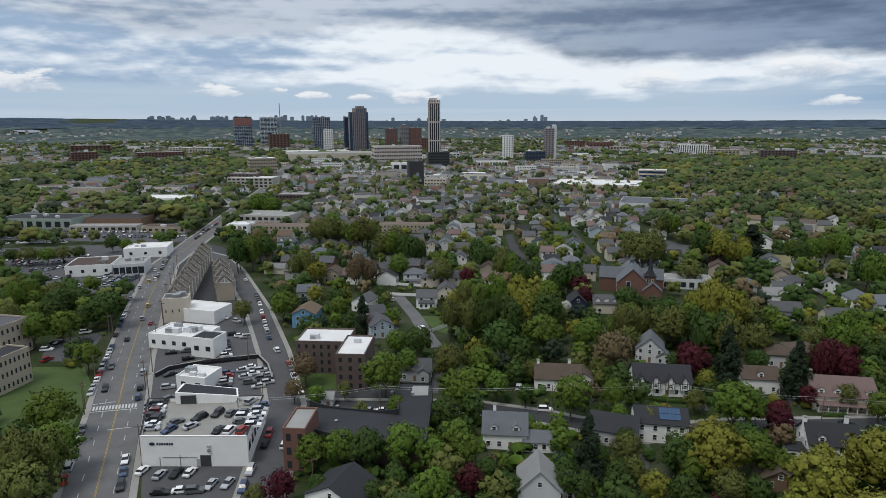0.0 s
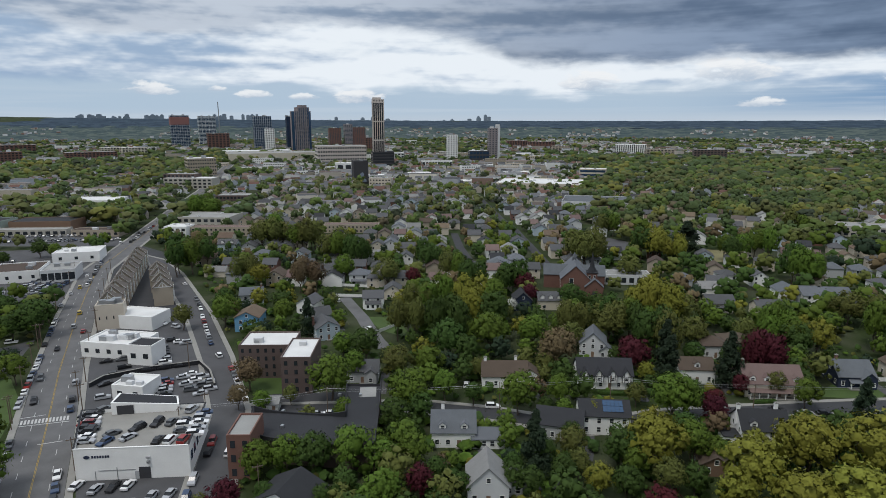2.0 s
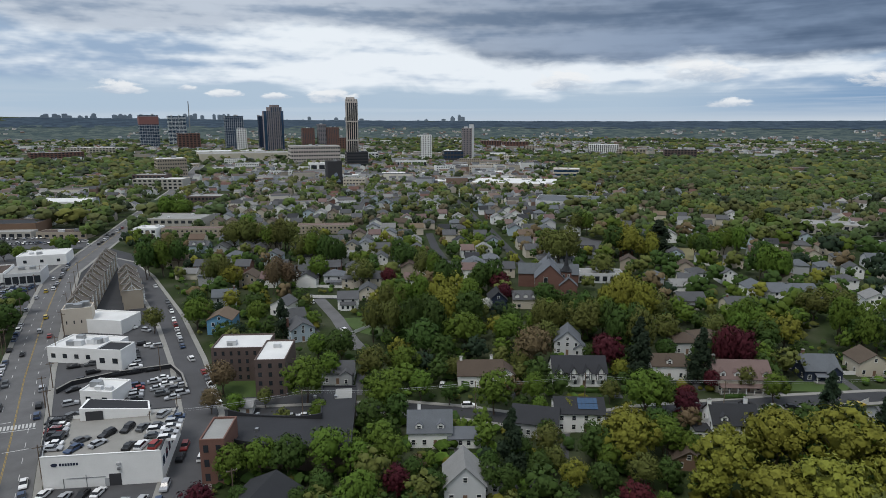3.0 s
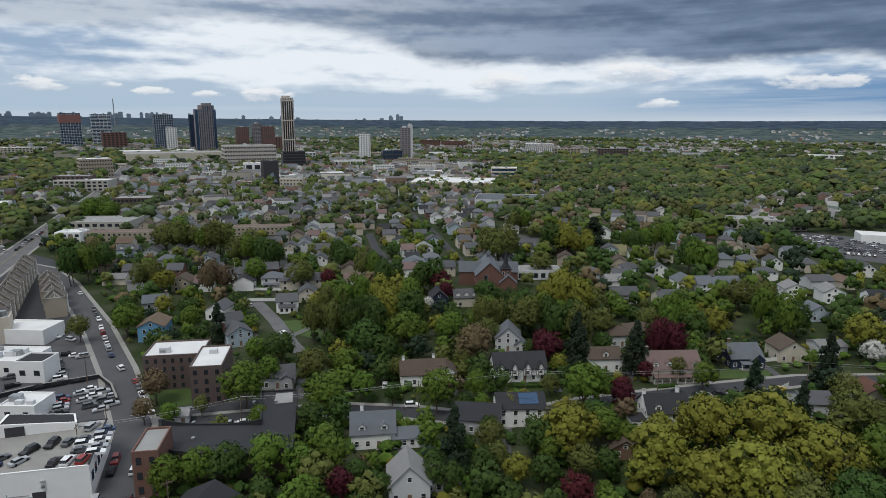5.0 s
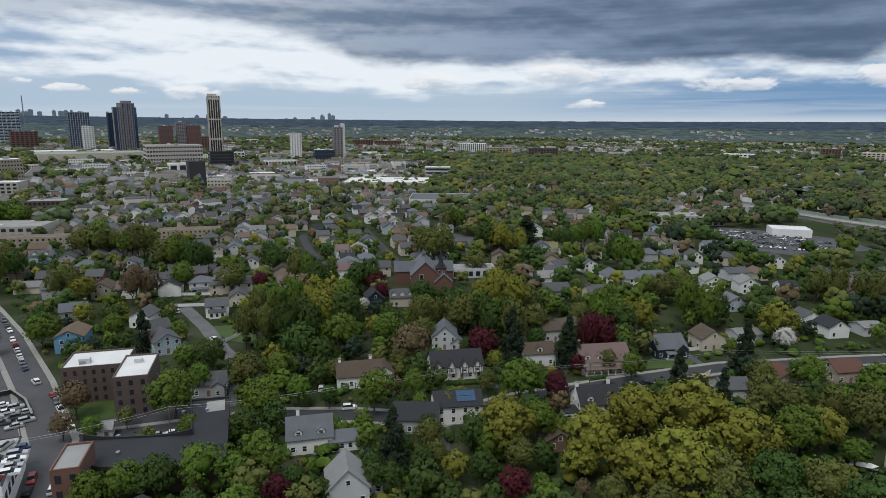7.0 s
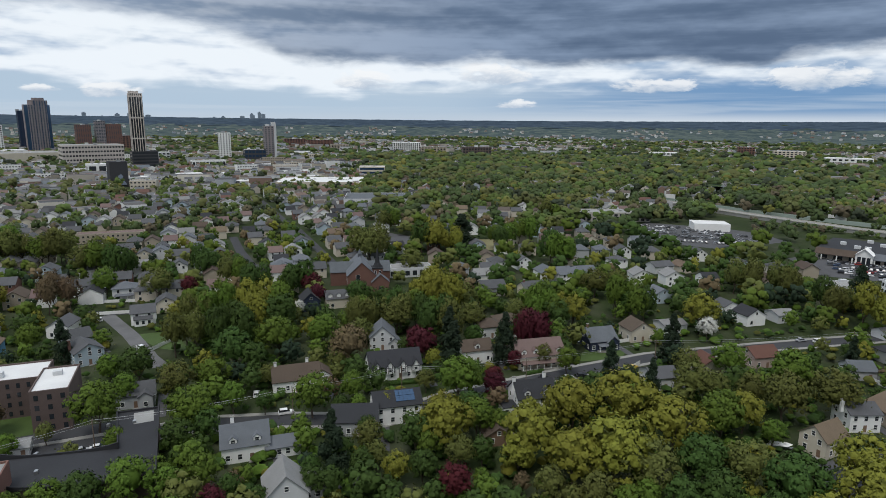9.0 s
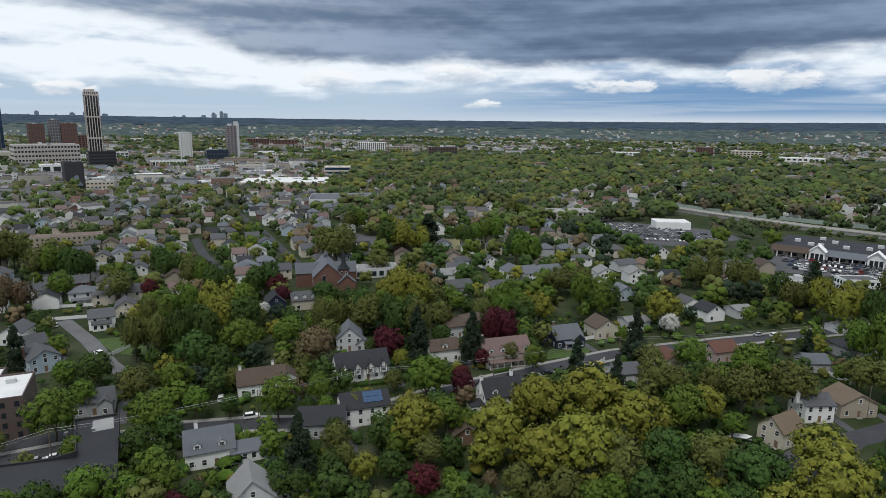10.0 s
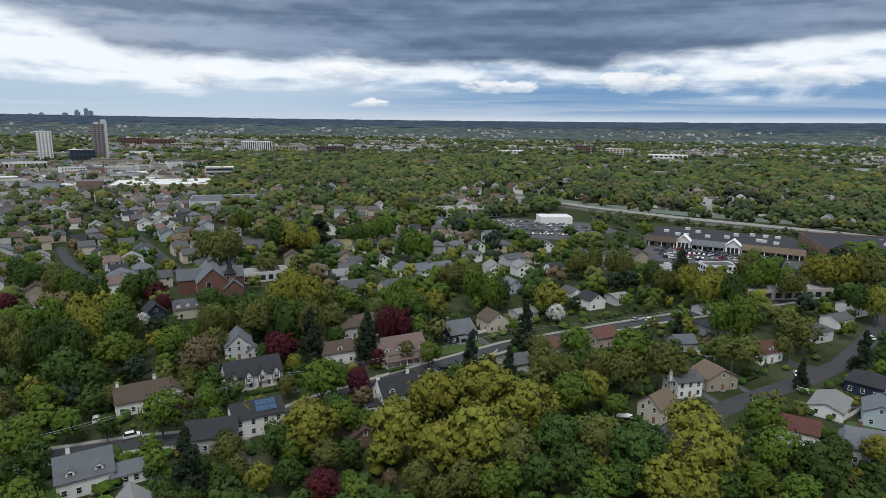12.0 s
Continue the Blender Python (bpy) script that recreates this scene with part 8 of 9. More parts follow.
for _ in range(420):
    x, y = rnd.uniform(443, 557), rnd.uniform(147, 403)
    if inside(x, y, CUT) and not near_road(x, y, 3):
        near.setdefault(rnd.choice("okgkbk"), []).append((x, y, rnd.uniform(1.8, 3.8), rnd.uniform(3.5, 6.5)))
for kind, sp in near.items():
    dist = lambda q: math.hypot(q[0], q[1])
    woods("tree_belt", [q for q in sp if dist(q) < 300], kind, 0, 20, 14, 0.13, TREE_WORDS[kind] + ", many together", 6, mat="leaf_")
    woods("tree_belt", [q for q in sp if 300 <= dist(q) < 500], kind, 0, 11, 6, 0.18, TREE_WORDS[kind] + ", many together", 7, mat="leaf_")
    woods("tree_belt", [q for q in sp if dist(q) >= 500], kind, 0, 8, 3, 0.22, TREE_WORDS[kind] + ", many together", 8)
shrubs = {}
for _ in range(5200):
    r, az = rnd.uniform(118, 470), rnd.uniform(-40, 78)
    x, y = r * math.sin(radians(az)), r * math.cos(radians(az))
    R = rnd.uniform(0.7, 1.9)
    if near_road(x, y, R + 2.4) or any(inside(x, y, ring) for ring in LOTS + OPEN) or any(math.hypot(x - a, y - b) < 6.8 for a, b, c in HOUSES) or any(math.hypot(x - o.location.x, y - o.location.y) < 22 for o in BLOCKS):
        continue
    shrubs.setdefault(rnd.choice("ggkkoykkgk"), []).append((x, y, R, R * rnd.uniform(1.0, 1.9) + 0.4))
for kind, sp in shrubs.items():
    woods("shrubs", sp, kind, 0, 1, 4, 0.36, "garden shrubs and undergrowth between the houses", 12, mat="leaf_")
HOLES = [(o.location.x, o.location.y, 30.0 + 0.5 * max(c.dimensions.x for c in o.children)) for o in scene.objects if o.name.startswith("building")]
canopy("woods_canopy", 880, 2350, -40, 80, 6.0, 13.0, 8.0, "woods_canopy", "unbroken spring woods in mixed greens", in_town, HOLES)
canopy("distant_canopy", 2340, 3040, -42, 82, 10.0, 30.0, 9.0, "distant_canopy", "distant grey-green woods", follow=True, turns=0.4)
LAKE = [(-2240, 3290), (-2180, 3345), (-2120, 3330), (-2085, 3270), (-2110, 3235), (-2180, 3240)]
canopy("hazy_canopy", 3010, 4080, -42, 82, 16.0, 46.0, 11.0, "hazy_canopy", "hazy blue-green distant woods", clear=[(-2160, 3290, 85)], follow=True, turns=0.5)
glass_material("lake_water", (0.05, 0.07, 0.08), 0.12)
lake = Solid()
lake.add([(x, y, far_height(x, y) + 7.0) for x, y in LAKE], [tuple(range(len(LAKE) - 1, -1, -1))])
piece("water", lake, "lake_water", "pale lake far off among woods")
canopy("horizon_canopy", 4040, 4860, -42, 82, 22.0, 70.0, 11.0, "horizon_canopy", "woods tinted haze-blue on the low hills at the horizon", follow=True, turns=0.6)
HUES = "kgkogkydokgogoko"
GRID = collections.defaultdict(list)
for p, q, c in HOUSES:
    GRID[int(p // 40), int(q // 40)].append((p, q, 5.5))
for p in spots:
    GRID[int(p[0] // 40), int(p[1] // 40)].append((p[0], p[1], max(p[2], p[3]) * 0.7))
for o in BLOCKS:
    GRID[int(o.location.x // 40), int(o.location.y // 40)].append((o.location.x, o.location.y, 17.0))


def clear_of_walls(x, y, R):
    i, j = int(x // 40), int(y // 40)
    return all(math.hypot(x - p, y - q) > c + 0.45 * R for a in (-1, 0, 1) for b in (-1, 0, 1) for p, q, c in GRID[i + a, j + b])


for _ in range(11000):
    r, az = math.sqrt(rnd.uniform(540 ** 2, 1500 ** 2)), rnd.uniform(-38, 78)
    if r < 900 and az > 21:
        continue
    x, y = r * math.sin(radians(az)), r * math.cos(radians(az))
    thick = leafiness(x, y)
    if rnd.random() > thick:
        continue
    R = rnd.triangular(3.4, 12.0, 6.6) if thick > 0.5 else rnd.triangular(2.2, 9.5, 4.0)
    if near_road(x, y, R * 0.6) or not clear_of_walls(x, y, R) or any(inside(x, y, ring) for ring in LOTS + OPEN):
        continue
    hue = noise.noise((x * 0.016, y * 0.016, 1.0))
    kind = rnd.choice(HUES) if abs(hue) < 0.3 else ("k" if hue < 0 else rnd.choice("oyg"))
    mid.setdefault(kind, []).append((x, y, R, R * 1.1 + rnd.uniform(3.0, 7.5)))
for _ in range(4600):
    r, az = math.sqrt(rnd.uniform(1500 ** 2, 3200 ** 2)), rnd.uniform(-40, 80)
    x, y = r * math.sin(radians(az)), r * math.cos(radians(az))
    town = in_town(x, y)
    if near_road(x, y, 5) or (town and rnd.random() < 0.4):
        continue
    far.setdefault(rnd.choice("gkkkgookgkdy"), []).append((x, y, rnd.uniform(6, 12), rnd.uniform(9, 14) if town else rnd.uniform(12, 17)))
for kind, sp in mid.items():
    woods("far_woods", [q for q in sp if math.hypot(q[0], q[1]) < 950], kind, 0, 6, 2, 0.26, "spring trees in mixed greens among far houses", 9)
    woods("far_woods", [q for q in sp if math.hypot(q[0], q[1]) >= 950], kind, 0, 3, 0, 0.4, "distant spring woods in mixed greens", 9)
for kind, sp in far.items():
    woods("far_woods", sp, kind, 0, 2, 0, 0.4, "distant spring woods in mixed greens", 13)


# ---- cars ----
cars_along(-93.4, 136.4, -106.9, 170.6, 6.2, 1, None, 0.85, 0.09)
cars_along(-115.8, 188.8, -133.4, 237.6, 5.6, 2, None, 0.97, 0.09)
cars_along(-136.9, 245.6, -153.0, 289.9, 6.5, 3, None, 0.5, 0.09)
cars_along(-78.5, 135.2, -85.9, 153.4, 6.2, 4, None, 0.9, 0.09)
cars_along(-98.0, 184.5, -112.2, 220.5, 6.5, 5, None, 0.8, 0.09)
cars_along(-122.9, 245.5, -135.2, 276.3, 7, 6, None, 0.7, 0.09)
car(-113.8, 194.9, 292, 'black', True, 0.09)
car(-121.6, 214.0, 292, 'grey', True, 0.09)
car(-130.7, 243.5, 112, 'black', False, 0.09)
car(-137.5, 271.2, 112, 'silver', True, 0.09)
car(-144.5, 291.7, 112, 'gold', True, 0.09)
car(-165.1, 326.8, 112, 'silver', False, 0.09)
car(-166.1, 338.9, 112, 'gold', True, 0.09)
car(-159.2, 304.7, 112, 'silver', False, 0.09)
car(-174.6, 366.1, 112, 'white', False, 0.09)
car(-179.7, 389.4, 112, 'grey', True, 0.09)
car(-196.9, 467.8, 112, 'white', True, 0.09)
car(-200.2, 511.0, 112, 'black', False, 0.09)
car(-200.4, 559.2, 112, 'silver', True, 0.09)
cars_along(-48.9, 133.9, -49.9, 147.6, 6, 7, None, 0.9, 0.09)
cars_along(-49.4, 154.7, -50.3, 166.7, 6, 8, None, 0.9, 0.09)
cars_along(-44.0, 152.9, -44.0, 162.4, 6.5, 9, None, 0.8, 0.09)
cars_along(-58.8, 220.0, -46.7, 190.4, 6, 10, None, 0.95, 0.09)
car(-65.4, 230.6, 118, 'white', True, 0.09)
cars_along(-71.1, 241.5, -87.1, 284.5, 7, 11, None, 0.7, 0.09)
cars_along(-88.4, 289.1, -98.7, 314.6, 7, 12, None, 0.7, 0.09)
car(-112.3, 342.0, 118, 'white', False, 0.09)
cars_along(-74.1, 142.5, -62.8, 144.2, 3.2, 13, 80, 0.85, 0.09)
cars_along(-72.4, 134.9, -65.1, 135.3, 6, 14, None, 0.85, 0.09)
car(-63.7, 135.8, 8, 'white', False, 0.09)
car(-77.4, 144.8, 80, 'white', False, 0.09)
cars_along(-54.0, 141.1, -51.7, 144.9, 3, 15, 60, 0.85, 0.09)
cars_along(-77.6, 151.6, -84.7, 168.5, 2.6, 16, 3, 1, 7.61)
cars_along(-75.3, 151.9, -71.2, 152.2, 3, 17, 62, 1, 7.61)
cars_along(-71.1, 171.8, -61.8, 173.3, 3.1, 18, 72, 1, 7.61)
cars_along(-58.0, 168.7, -55.2, 169.4, 3.4, 19, 72, 1, 7.61)
cars_along(-61.6, 151.8, -51.5, 151.7, 3.1, 20, 80, 1, 7.61)
cars_along(-55.1, 154.9, -55.9, 163.6, 2.9, 21, 8, 1, 7.61)
cars_along(-68.6, 152.4, -67.4, 156.2, 3.3, 22, 58, 1, 7.61)
cars_along(-69.0, 157.9, -66.5, 159.5, 3.3, 23, 58, 1, 7.61)
car(-73.0, 156.3, 50, 'grey', False, 7.61)
cars_along(-79.9, 166.6, -82.0, 174.2, 4, 24, 60, 1, 7.61)
cars_along(-79.3, 158.0, -83.6, 169.6, 2.7, 25, 3, 1, 7.61)
cars_along(-51.3, 152.9, -52.6, 168.2, 2.7, 26, 8, 1, 7.61)
cars_along(-65.5, 161.2, -57.5, 161.8, 3, 27, 75, 0.8, 7.61)
cars_along(-59.3, 138.1, -51.3, 139.1, 3, 28, 80, 0.85, 0.09)
car(-60.5, 135.8, 8, 'grey', True, 0.09)
cars_along(-73.1, 209.4, -68.6, 217.3, 2.9, 30, 20, 0.95, 0.09, paints=('white', 'silver', 'white', 'grey', 'silver'))
cars_along(-70.5, 203.4, -65.0, 211.9, 2.9, 31, 20, 0.95, 0.09, paints=('white', 'silver', 'white', 'grey', 'silver'))
cars_along(-67.5, 198.6, -61.9, 207.2, 2.9, 32, 20, 0.95, 0.09, paints=('white', 'silver', 'white', 'grey', 'silver'))
cars_along(-64.0, 194.9, -59.3, 201.3, 2.9, 33, 20, 0.95, 0.09, paints=('white', 'silver', 'white', 'grey', 'silver'))
cars_along(-95.7, 195.2, -90.8, 196.9, 2.9, 34, 20, 0.95, 0.09)
cars_along(-99.1, 213.8, -95.4, 215.9, 2.9, 35, 20, 0.95, 0.09)
cars_along(-73.6, 195.0, -77.5, 209.4, 2.9, 36, 20, 0.95, 0.09)
cars_along(-100.7, 203.6, -94.4, 209.6, 5.6, 40, None, 0.85, 0.09, paints=('black', 'grey', 'black'))
cars_along(-95.0, 215.9, -74.0, 222.4, 5, 41, None, 0.9, 0.09, paints=('black', 'grey', 'black', 'white'))
cars_along(-108.0, 227.4, -97.7, 230.9, 4.6, 42, None, 0.9, 0.09)
cars_along(-98.9, 220.4, -94.7, 223.2, 4.6, 43, None, 0.85, 0.09)
cars_along(-90.1, 241.7, -81.4, 220.2, 3, 44, 20, 0.85, 0.09)
cars_along(-90.4, 250.7, -80.9, 245.0, 3.4, 45, 20, 0.8, 0.09)
cars_along(-82.5, 232.0, -77.9, 235.1, 3.6, 46, None, 0.7, 0.09)
cars_along(-106.1, 275.9, -91.1, 265.8, 4, 47, None, 0.7, 0.09)
cars_along(-195.4, 339.3, -196.9, 369.4, 3, 50, 15, 0.95, 0.09, paints=('blue', 'silver', 'white', 'grey'))
cars_along(-185.9, 329.4, -188.1, 363.4, 3, 51, 15, 0.95, 0.09, paints=('blue', 'silver', 'blue', 'white', 'grey'))
cars_along(-177.6, 321.2, -179.2, 354.9, 3, 52, 15, 0.95, 0.09, paints=('blue', 'silver', 'black', 'blue'))
cars_along(-294.8, 403.1, -259.0, 382.6, 3, 53, 80, 0.9, 0.09)
cars_along(-307.7, 421.5, -271.6, 408.0, 3, 54, 80, 0.9, 0.09)
cars_along(-231.4, 339.8, -216.6, 352.7, 3.2, 55, 80, 0.8, 0.09)
cars_along(-243.8, 364.3, -235.5, 379.1, 3.2, 56, 80, 0.8, 0.09)
cars_along(-151.6, 220.8, -141.6, 224.2, 3.4, 57, 75, 0.7, 0.09)
cars_along(-157.9, 231.5, -155.1, 232.7, 3.2, 58, 10, 0.85, 0.09)
cars_along(-157.5, 237.8, -156.5, 241.7, 5, 59, None, 0.85, 0.09)
car(-153.0, 252.8, 20, 'white', True, 0.09)
car(-158.4, 240.4, 20, 'black', False, 0.09)
cars_along(-328.6, 454.5, -282.2, 458.0, 4.5, 60, None, 0.8, 0.09, paints=('white', 'white', 'silver'))
cars_along(-264.7, 481.1, -203.8, 484.8, 5, 61, None, 0.6, 0.09)
cars_along(-161.0, 332.7, -183.5, 406.5, 6.5, 62, None, 0.7, 0.09)
cars_along(-190.4, 467.7, -214.3, 650.9, 8, 63, None, 0.8, 0.09)
car(31.6, 178.4, -6, 'white', True, 0.09)
car(25.3, 195.1, 80, 'white', True, 0.09)
car(-9.2, 256.4, 118, 'white', True, 0.09)
car(-7.0, 247.7, 118, 'black', False, 0.09)
car(-25.7, 301.0, 100, 'white', True, 0.09)
car(72.2, 173.5, 80, 'white', False, 0.09)
car(138.1, 190.1, -8, 'black', True, 0.09)
car(118.9, 168.3, -14, 'black', False, 0.09)
car(126.4, 165.3, -10, 'silver', False, 0.09)
car(131.7, 164.6, -10, 'black', False, 0.09)
car(153.7, 163.4, 10, 'gold', False, 0.09)
car(238.2, 157.5, -8, 'silver', False, 0.09)
car(214.4, 153.7, -8, 'black', False, 0.09)
car(231.4, 85.0, -150, 'white', False, 0.09)
car(197.0, 83.6, -150, 'silver', False, 0.09)
car(299.2, 83.5, 60, 'white', False, 0.09)
car(117.6, 204.7, 120, 'silver', False, 0.09)
car(276.4, 95.8, 10, 'red', False, 0.09)
car(214.9, 126.9, -30, 'white', False, 0.09)
car(243.5, 153.6, -8, 'white', True, 0.09)
car(-18.7, 178.0, 0, 'white', False, 0.09)
car(-22.7, 177.6, 4, 'silver', True, 0.09)
cars_along(395.3, 254.6, 435.9, 180.5, 3.4, 70, -40, 0.55, 0.09)
cars_along(387.2, 245.5, 428.1, 175.3, 3.4, 71, -40, 0.55, 0.09)
cars_along(379.4, 236.8, 420.7, 170.3, 3.4, 72, -40, 0.55, 0.09)
cars_along(372.1, 228.6, 413.6, 165.5, 3.4, 73, -40, 0.55, 0.09)
cars_along(365.1, 220.8, 406.7, 160.9, 3.4, 74, -40, 0.55, 0.09)
cars_along(379.6, 408.0, 425.1, 370.7, 4.2, 90, 10, 0.6, 0.09, paints=('white', 'silver', 'white', 'grey'))
cars_along(367.2, 390.1, 416.8, 350.4, 4.2, 91, 10, 0.6, 0.09, paints=('white', 'silver', 'white', 'grey'))
cars_along(355.6, 373.5, 409.1, 331.6, 4.2, 92, 10, 0.6, 0.09, paints=('white', 'silver', 'white', 'grey'))
cars_along(344.9, 358.2, 402.0, 314.0, 4.2, 93, 10, 0.6, 0.09, paints=('white', 'silver', 'white', 'grey'))
cars_along(24.1, 933.3, 102.8, 930.4, 4, 80, None, 0.8, 0.09, paints=('white', 'silver'))


def boat(x, y, turn):
    b = thing("boat", pose(x, y, 0, 0, 0, turn), "boat under a white cover on a trailer", "boat")
    part("hull", Solid().add([(-3.2, -1.1, 1.2), (2.0, -1.1, 1.2), (3.6, 0, 1.5), (2.0, 1.1, 1.2), (-3.2, 1.1, 1.2), (-3.0, -0.5, 0.5), (2.2, 0, 0.5), (-3.0, 0.5, 0.5)],
                             [(0, 1, 6, 5), (1, 2, 6), (2, 3, 6), (3, 4, 7, 6), (4, 0, 5, 7), (5, 6, 7)]), "trim_white", b)
    part("cover", Solid().add([(-3.2, -1.15, 1.2), (2.0, -1.15, 1.2), (3.65, 0, 1.5), (2.0, 1.15, 1.2), (-3.2, 1.15, 1.2), (-3.0, 0, 1.9), (2.0, 0, 2.0)],
                              [(0, 1, 6, 5), (1, 2, 6), (2, 3, 6), (3, 4, 5, 6), (4, 0, 5)]), "trim_white", b)
    part("trailer", Solid().box(-2.6, 3.8, -0.5, 0.5, 0.35, 0.5).box(-1.2, -0.5, -1.2, 1.2, 0.05, 0.65), "steel", b)



boat(151.6, 102.7, -40)


def utility_pole(x, y, turn, h=10.5):
    p = thing("utility_pole", pose(x, y, 0, 0, 0, turn), "weathered wooden utility pole with a crossarm", "utility pole", "utility poles")
    part("pole", Solid().tube(0, 0, -0.3, h, 0.17, 8, 0.11), "pole_wood", p)
    part("crossarm", Solid().box(-1.2, 1.2, -0.07, 0.07, h - 0.8, h - 0.62), "pole_wood", p)
    for sx in (-1.1, 0.4, 1.1):
        part("insulator", Solid().tube(sx, 0, h - 0.62, h - 0.4, 0.06, 6), "steel", p)


def cable(a, b, sag, r=0.035):
    s = Solid()
    a, b = Vector(a), Vector(b)
    side = Vector((-(b - a).y, (b - a).x, 0)).normalized() * r
    up = Vector((0, 0, r))
    v, f = [], []
    for i in range(13):
        u = i / 12
        p = a.lerp(b, u) - Vector((0, 0, sag * 4 * u * (1 - u)))
        v += [tuple(p + side), tuple(p + up), tuple(p - side), tuple(p - up)]
        if i:
            f += [(4 * i - 4 + k, 4 * i - 4 + (k + 1) % 4, 4 * i + (k + 1) % 4, 4 * i + k) for k in range(4)]
    s.add(v, f)
    piece("cable", s, "steel", "sagging overhead cable between poles", kind="", category="cable")



utility_pole(-59.3, 166.2, 85)
utility_pole(-19.2, 174.8, 85)
utility_pole(32.8, 174.0, 85)
utility_pole(68.3, 175.8, 85)
utility_pole(109.4, 165.8, 85)
utility_pole(162.2, 161.3, 85)
utility_pole(239.1, 137.7, 85)
utility_pole(283.5, 127.5, 85)
WIRE = [(-59.3, 166.2), (-19.2, 174.8), (32.8, 174.0), (68.3, 175.8), (109.4, 165.8), (162.2, 161.3), (239.1, 137.7), (283.5, 127.5)]
for (ax, ay), (bx, by) in zip(WIRE, WIRE[1:]):
    cable((ax, ay, 10.2), (bx, by, 10.2), 0.9, 0.035)
    cable((ax, ay + 0.9, 9.0), (bx, by + 0.9, 9.0), 0.7, 0.02)

utility_pole(-54.5, 174.5, 20)
utility_pole(-100.3, 195.2, 20)
utility_pole(-110.5, 176.8, 20)
utility_pole(-73.3, 220.1, 20)
utility_pole(-124.4, 263.8, 20)
utility_pole(212.8, 88.4, 20)
utility_pole(237.3, 90.4, 20)
utility_pole(-31.2, 133.7, 20)
utility_pole(-138.8, 245.6, 20)
utility_pole(199.5, 93.6, 20)


def paint_mark(name, x, y, w, d, turn, label, mat="line_white"):
    ob = piece(name, Solid().box(-w / 2, w / 2, -d / 2, d / 2, 0.12, 0.13), mat, label)
    ob.matrix_basis = pose(x, y, 0, 0, 0, turn)



for i in range(15):
    u = (i + 0.5) / 15
    paint_mark('crossing_bar', -111.38 + 13.97 * u, 180.61 + 2.66 * u, 0.55, 3.0, 22, 'white painted crossing bar on asphalt')
piece('stop_line', ribbon([(-110.08, 178.29), (-96.26, 180.89)], 0.35, 0.128), 'line_white', 'worn white stop line on asphalt')
piece('stop_line', ribbon([(-112.94, 183.40), (-105.54, 185.78)], 0.35, 0.128), 'line_white', 'worn white stop line on asphalt')
piece('stop_line', ribbon([(-98.35, 167.05), (-92.39, 168.72)], 0.35, 0.128), 'line_white', 'worn white stop line on asphalt')
LANE = [(-83.0, 132.0), (-100.1, 174.9), (-118.8, 220.6), (-144.1, 288.2), (-176.0, 380.6)]
for k in (-3.9, 3.9):
    line = offset(LANE, k)
    for (ax, ay), (bx, by) in zip(line, line[1:]):
        n = int(math.hypot(bx - ax, by - ay) / 9)
        for i in range(n):
            u, v = (i + 0.2) / n, (i + 0.55) / n
            piece("lane_dash", ribbon([(ax + (bx - ax) * u, ay + (by - ay) * u), (ax + (bx - ax) * v, ay + (by - ay) * v)], 0.16, 0.128), "line_white", "worn white lane dash on asphalt")


def lot_wall(pts, h):
    """A low dark retaining wall between the terraces of the sales lot."""
    for k, (a, b) in enumerate(zip(pts, pts[1:])):
        L, turn = math.hypot(b[0] - a[0], b[1] - a[1]), math.degrees(math.atan2(b[1] - a[1], b[0] - a[0]))
        w = thing("retaining_wall", pose(a[0], a[1], 0, 0, 0, turn), "low black retaining wall across the car sales lot", "wall", "lot walls")
        part("wall", Solid().box(0, L, -0.2, 0.2, -0.1, h), "flat_roof_black", w)
        part("coping", Solid().box(0, L, -0.3, 0.3, h, h + 0.12), "kerb_concrete", w)


lot_wall([(-101.6, 205.5), (-99.7, 211.8), (-87.0, 218.7), (-70.4, 223.3), (-64.2, 214.0), (-59.4, 201.8)], 1.6)
for k, side in ((-9.0, 0), (9.2, 6)):
    edge = offset(LANE, k)
    for (ax, ay), (bx, by) in zip(edge, edge[1:]):
        n = max(1, int(math.hypot(bx - ax, by - ay) / 24))
        for i in range(n):
            u = (i + 0.4) / n
            utility_pole(ax + (bx - ax) * u, ay + (by - ay) * u, 20, 9.5)
ax, ay = (-51.1, 191.9)
for turn in (35, 125):
    paint_mark("street_mark", ax, ay, 0.5, 4.2, turn, "white painted turning mark on asphalt")

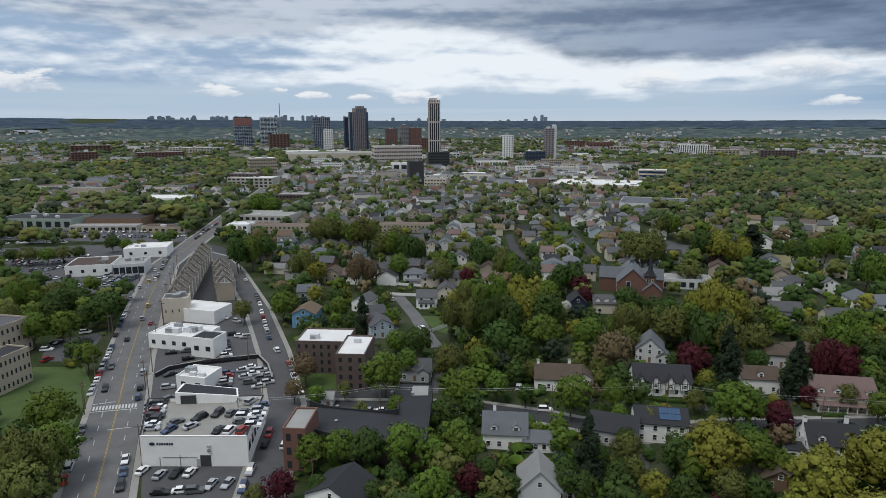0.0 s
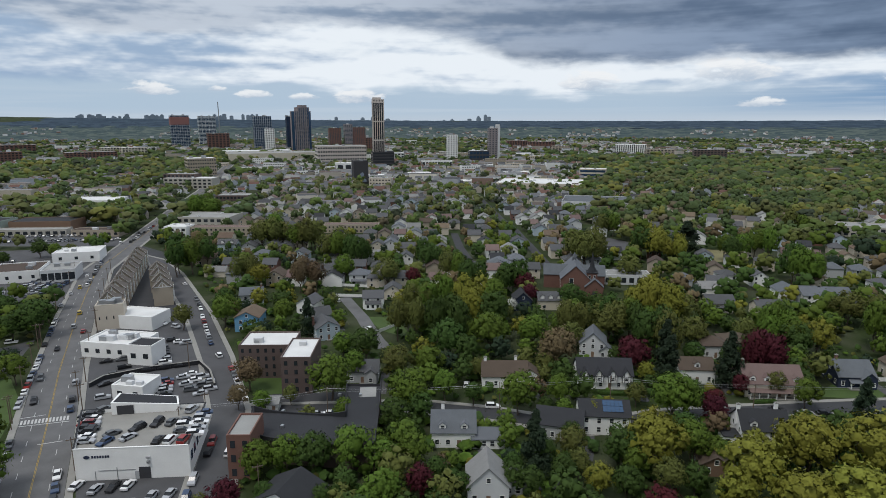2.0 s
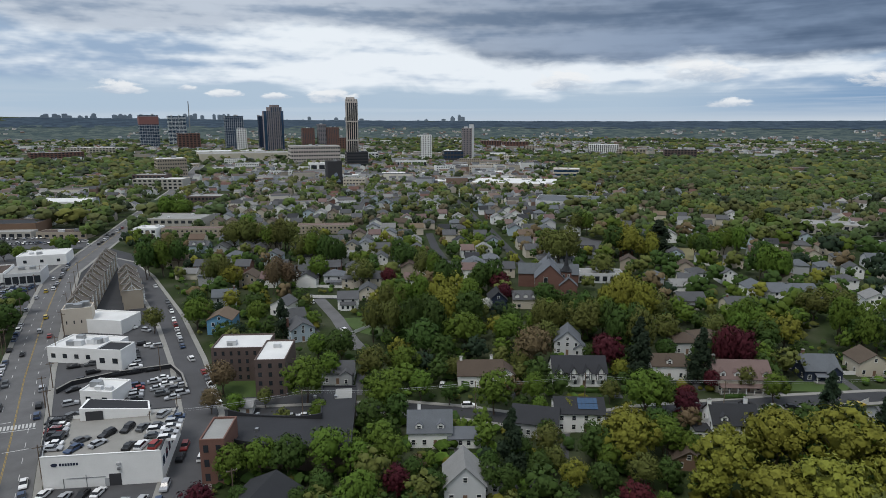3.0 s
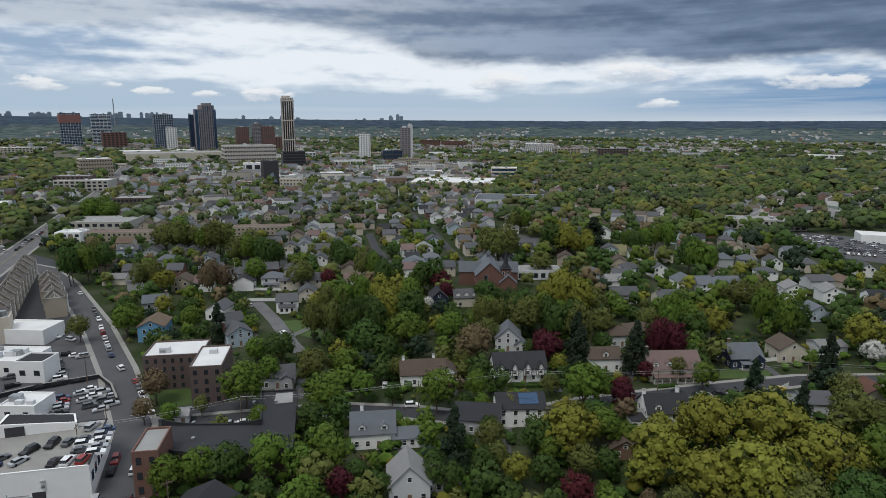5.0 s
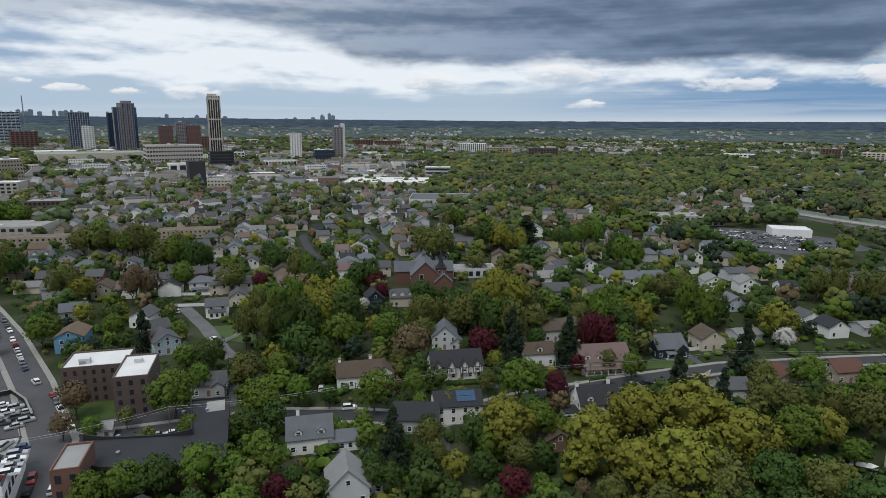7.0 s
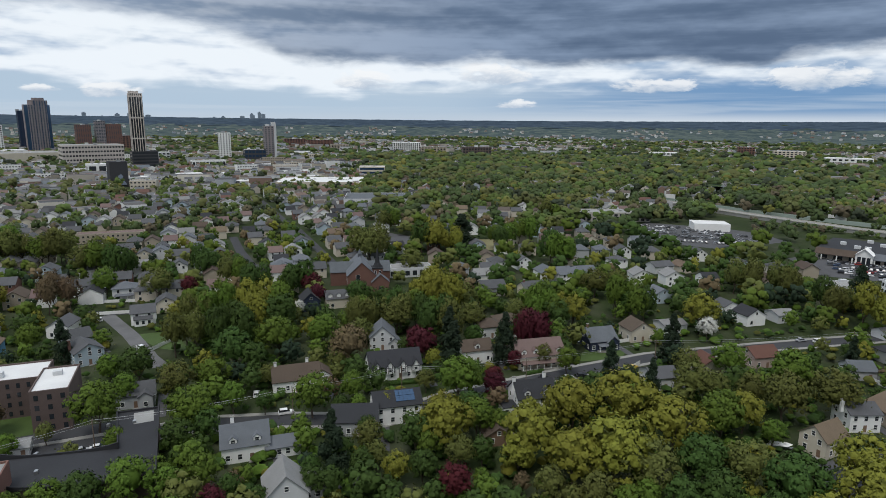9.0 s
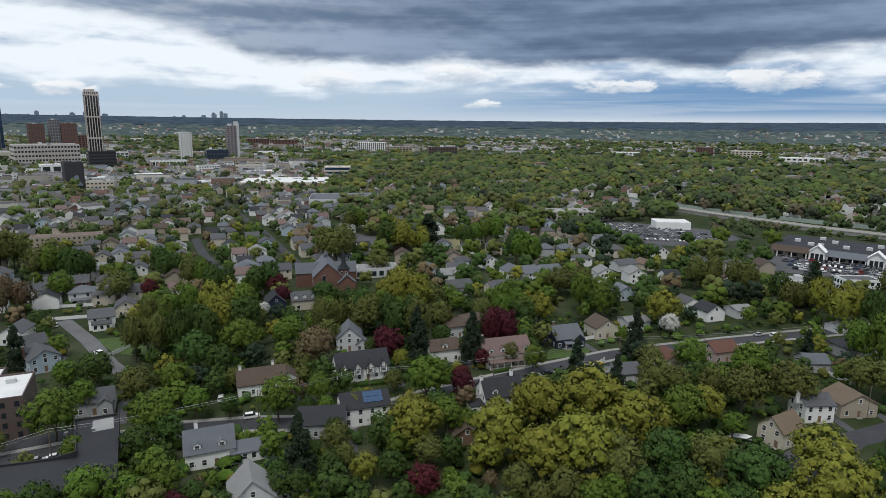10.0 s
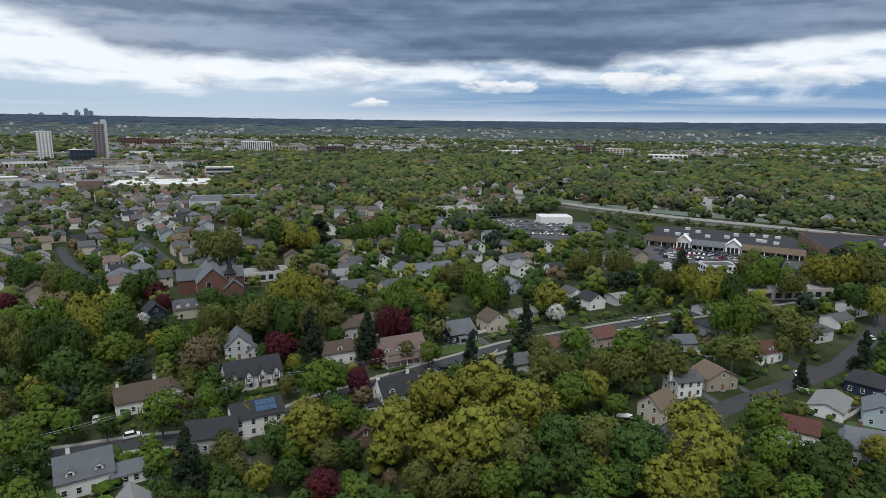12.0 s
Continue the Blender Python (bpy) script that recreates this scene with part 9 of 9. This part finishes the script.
for az, el0, w, n, seed in ((-21.5, 0.42, 7.0, 26, 1), (-14.0, 0.45, 6.0, 14, 2), (8.7, 0.42, 1.6, 5, 3), (6.5, 0.12, 3.0, 6, 4), (-3.0, 0.2, 7.0, 9, 5)):
    r2 = random.Random(seed)
    for i in range(n):
        a = radians(az + r2.uniform(-w / 2, w / 2))
        hh = 88 + 4700 * math.tan(radians(el0 + r2.uniform(-0.18, 0.18)))
        ww = r2.uniform(7, 17)
        b = thing("far_tower", pose(4700 * math.sin(a), 4700 * math.cos(a), 0, 0, 0, -math.degrees(a)), "hazy far-off high-rise on the horizon", "tower", "far skyline")
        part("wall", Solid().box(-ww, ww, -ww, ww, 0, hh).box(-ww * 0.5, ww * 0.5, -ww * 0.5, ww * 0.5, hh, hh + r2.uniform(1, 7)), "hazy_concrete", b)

parked_rows("parked_cars", [(-297.3, 406.6, -249.3, 422.4, 18), (-288.8, 394.4, -235.2, 411.0, 17), (-278.5, 379.8, -243.2, 392.0, 19), (-265.9, 361.7, -240.5, 370.1, 18), (-256.2, 347.9, -231.6, 355.7, 17), (-209.6, 325.0, -186.4, 339.2, 31), (-198.0, 315.8, -176.5, 329.3, 32)], "crowded rows of parked cars and vans in a storage lot", 5)
parked_rows("parked_cars", [(-373.9, 523.0, -226.4, 528.6, 2), (-347.3, 497.9, -225.3, 503.3, 3), (-342.6, 477.7, -206.3, 479.9, 1)], "rows of parked vans and cars in a works yard", 6)
parked_rows("parked_cars", [(396.9, 248.6, 409.7, 223.0, -63), (386.0, 241.5, 402.1, 214.6, -59), (379.0, 230.4, 399.2, 193.2, -62), (415.0, 221.8, 433.0, 172.0, -70), (405.4, 212.3, 420.3, 166.6, -72)], "rows of parked cars before the shopping plaza", 7)
parked_rows("parked_cars", [(366.7, 401.3, 421.8, 358.0, -38), (358.6, 385.2, 424.4, 335.0, -37), (351.0, 370.0, 416.6, 316.9, -39), (347.7, 353.2, 393.8, 310.3, -43)], "rows of trucks and cars in a grey yard", 8)
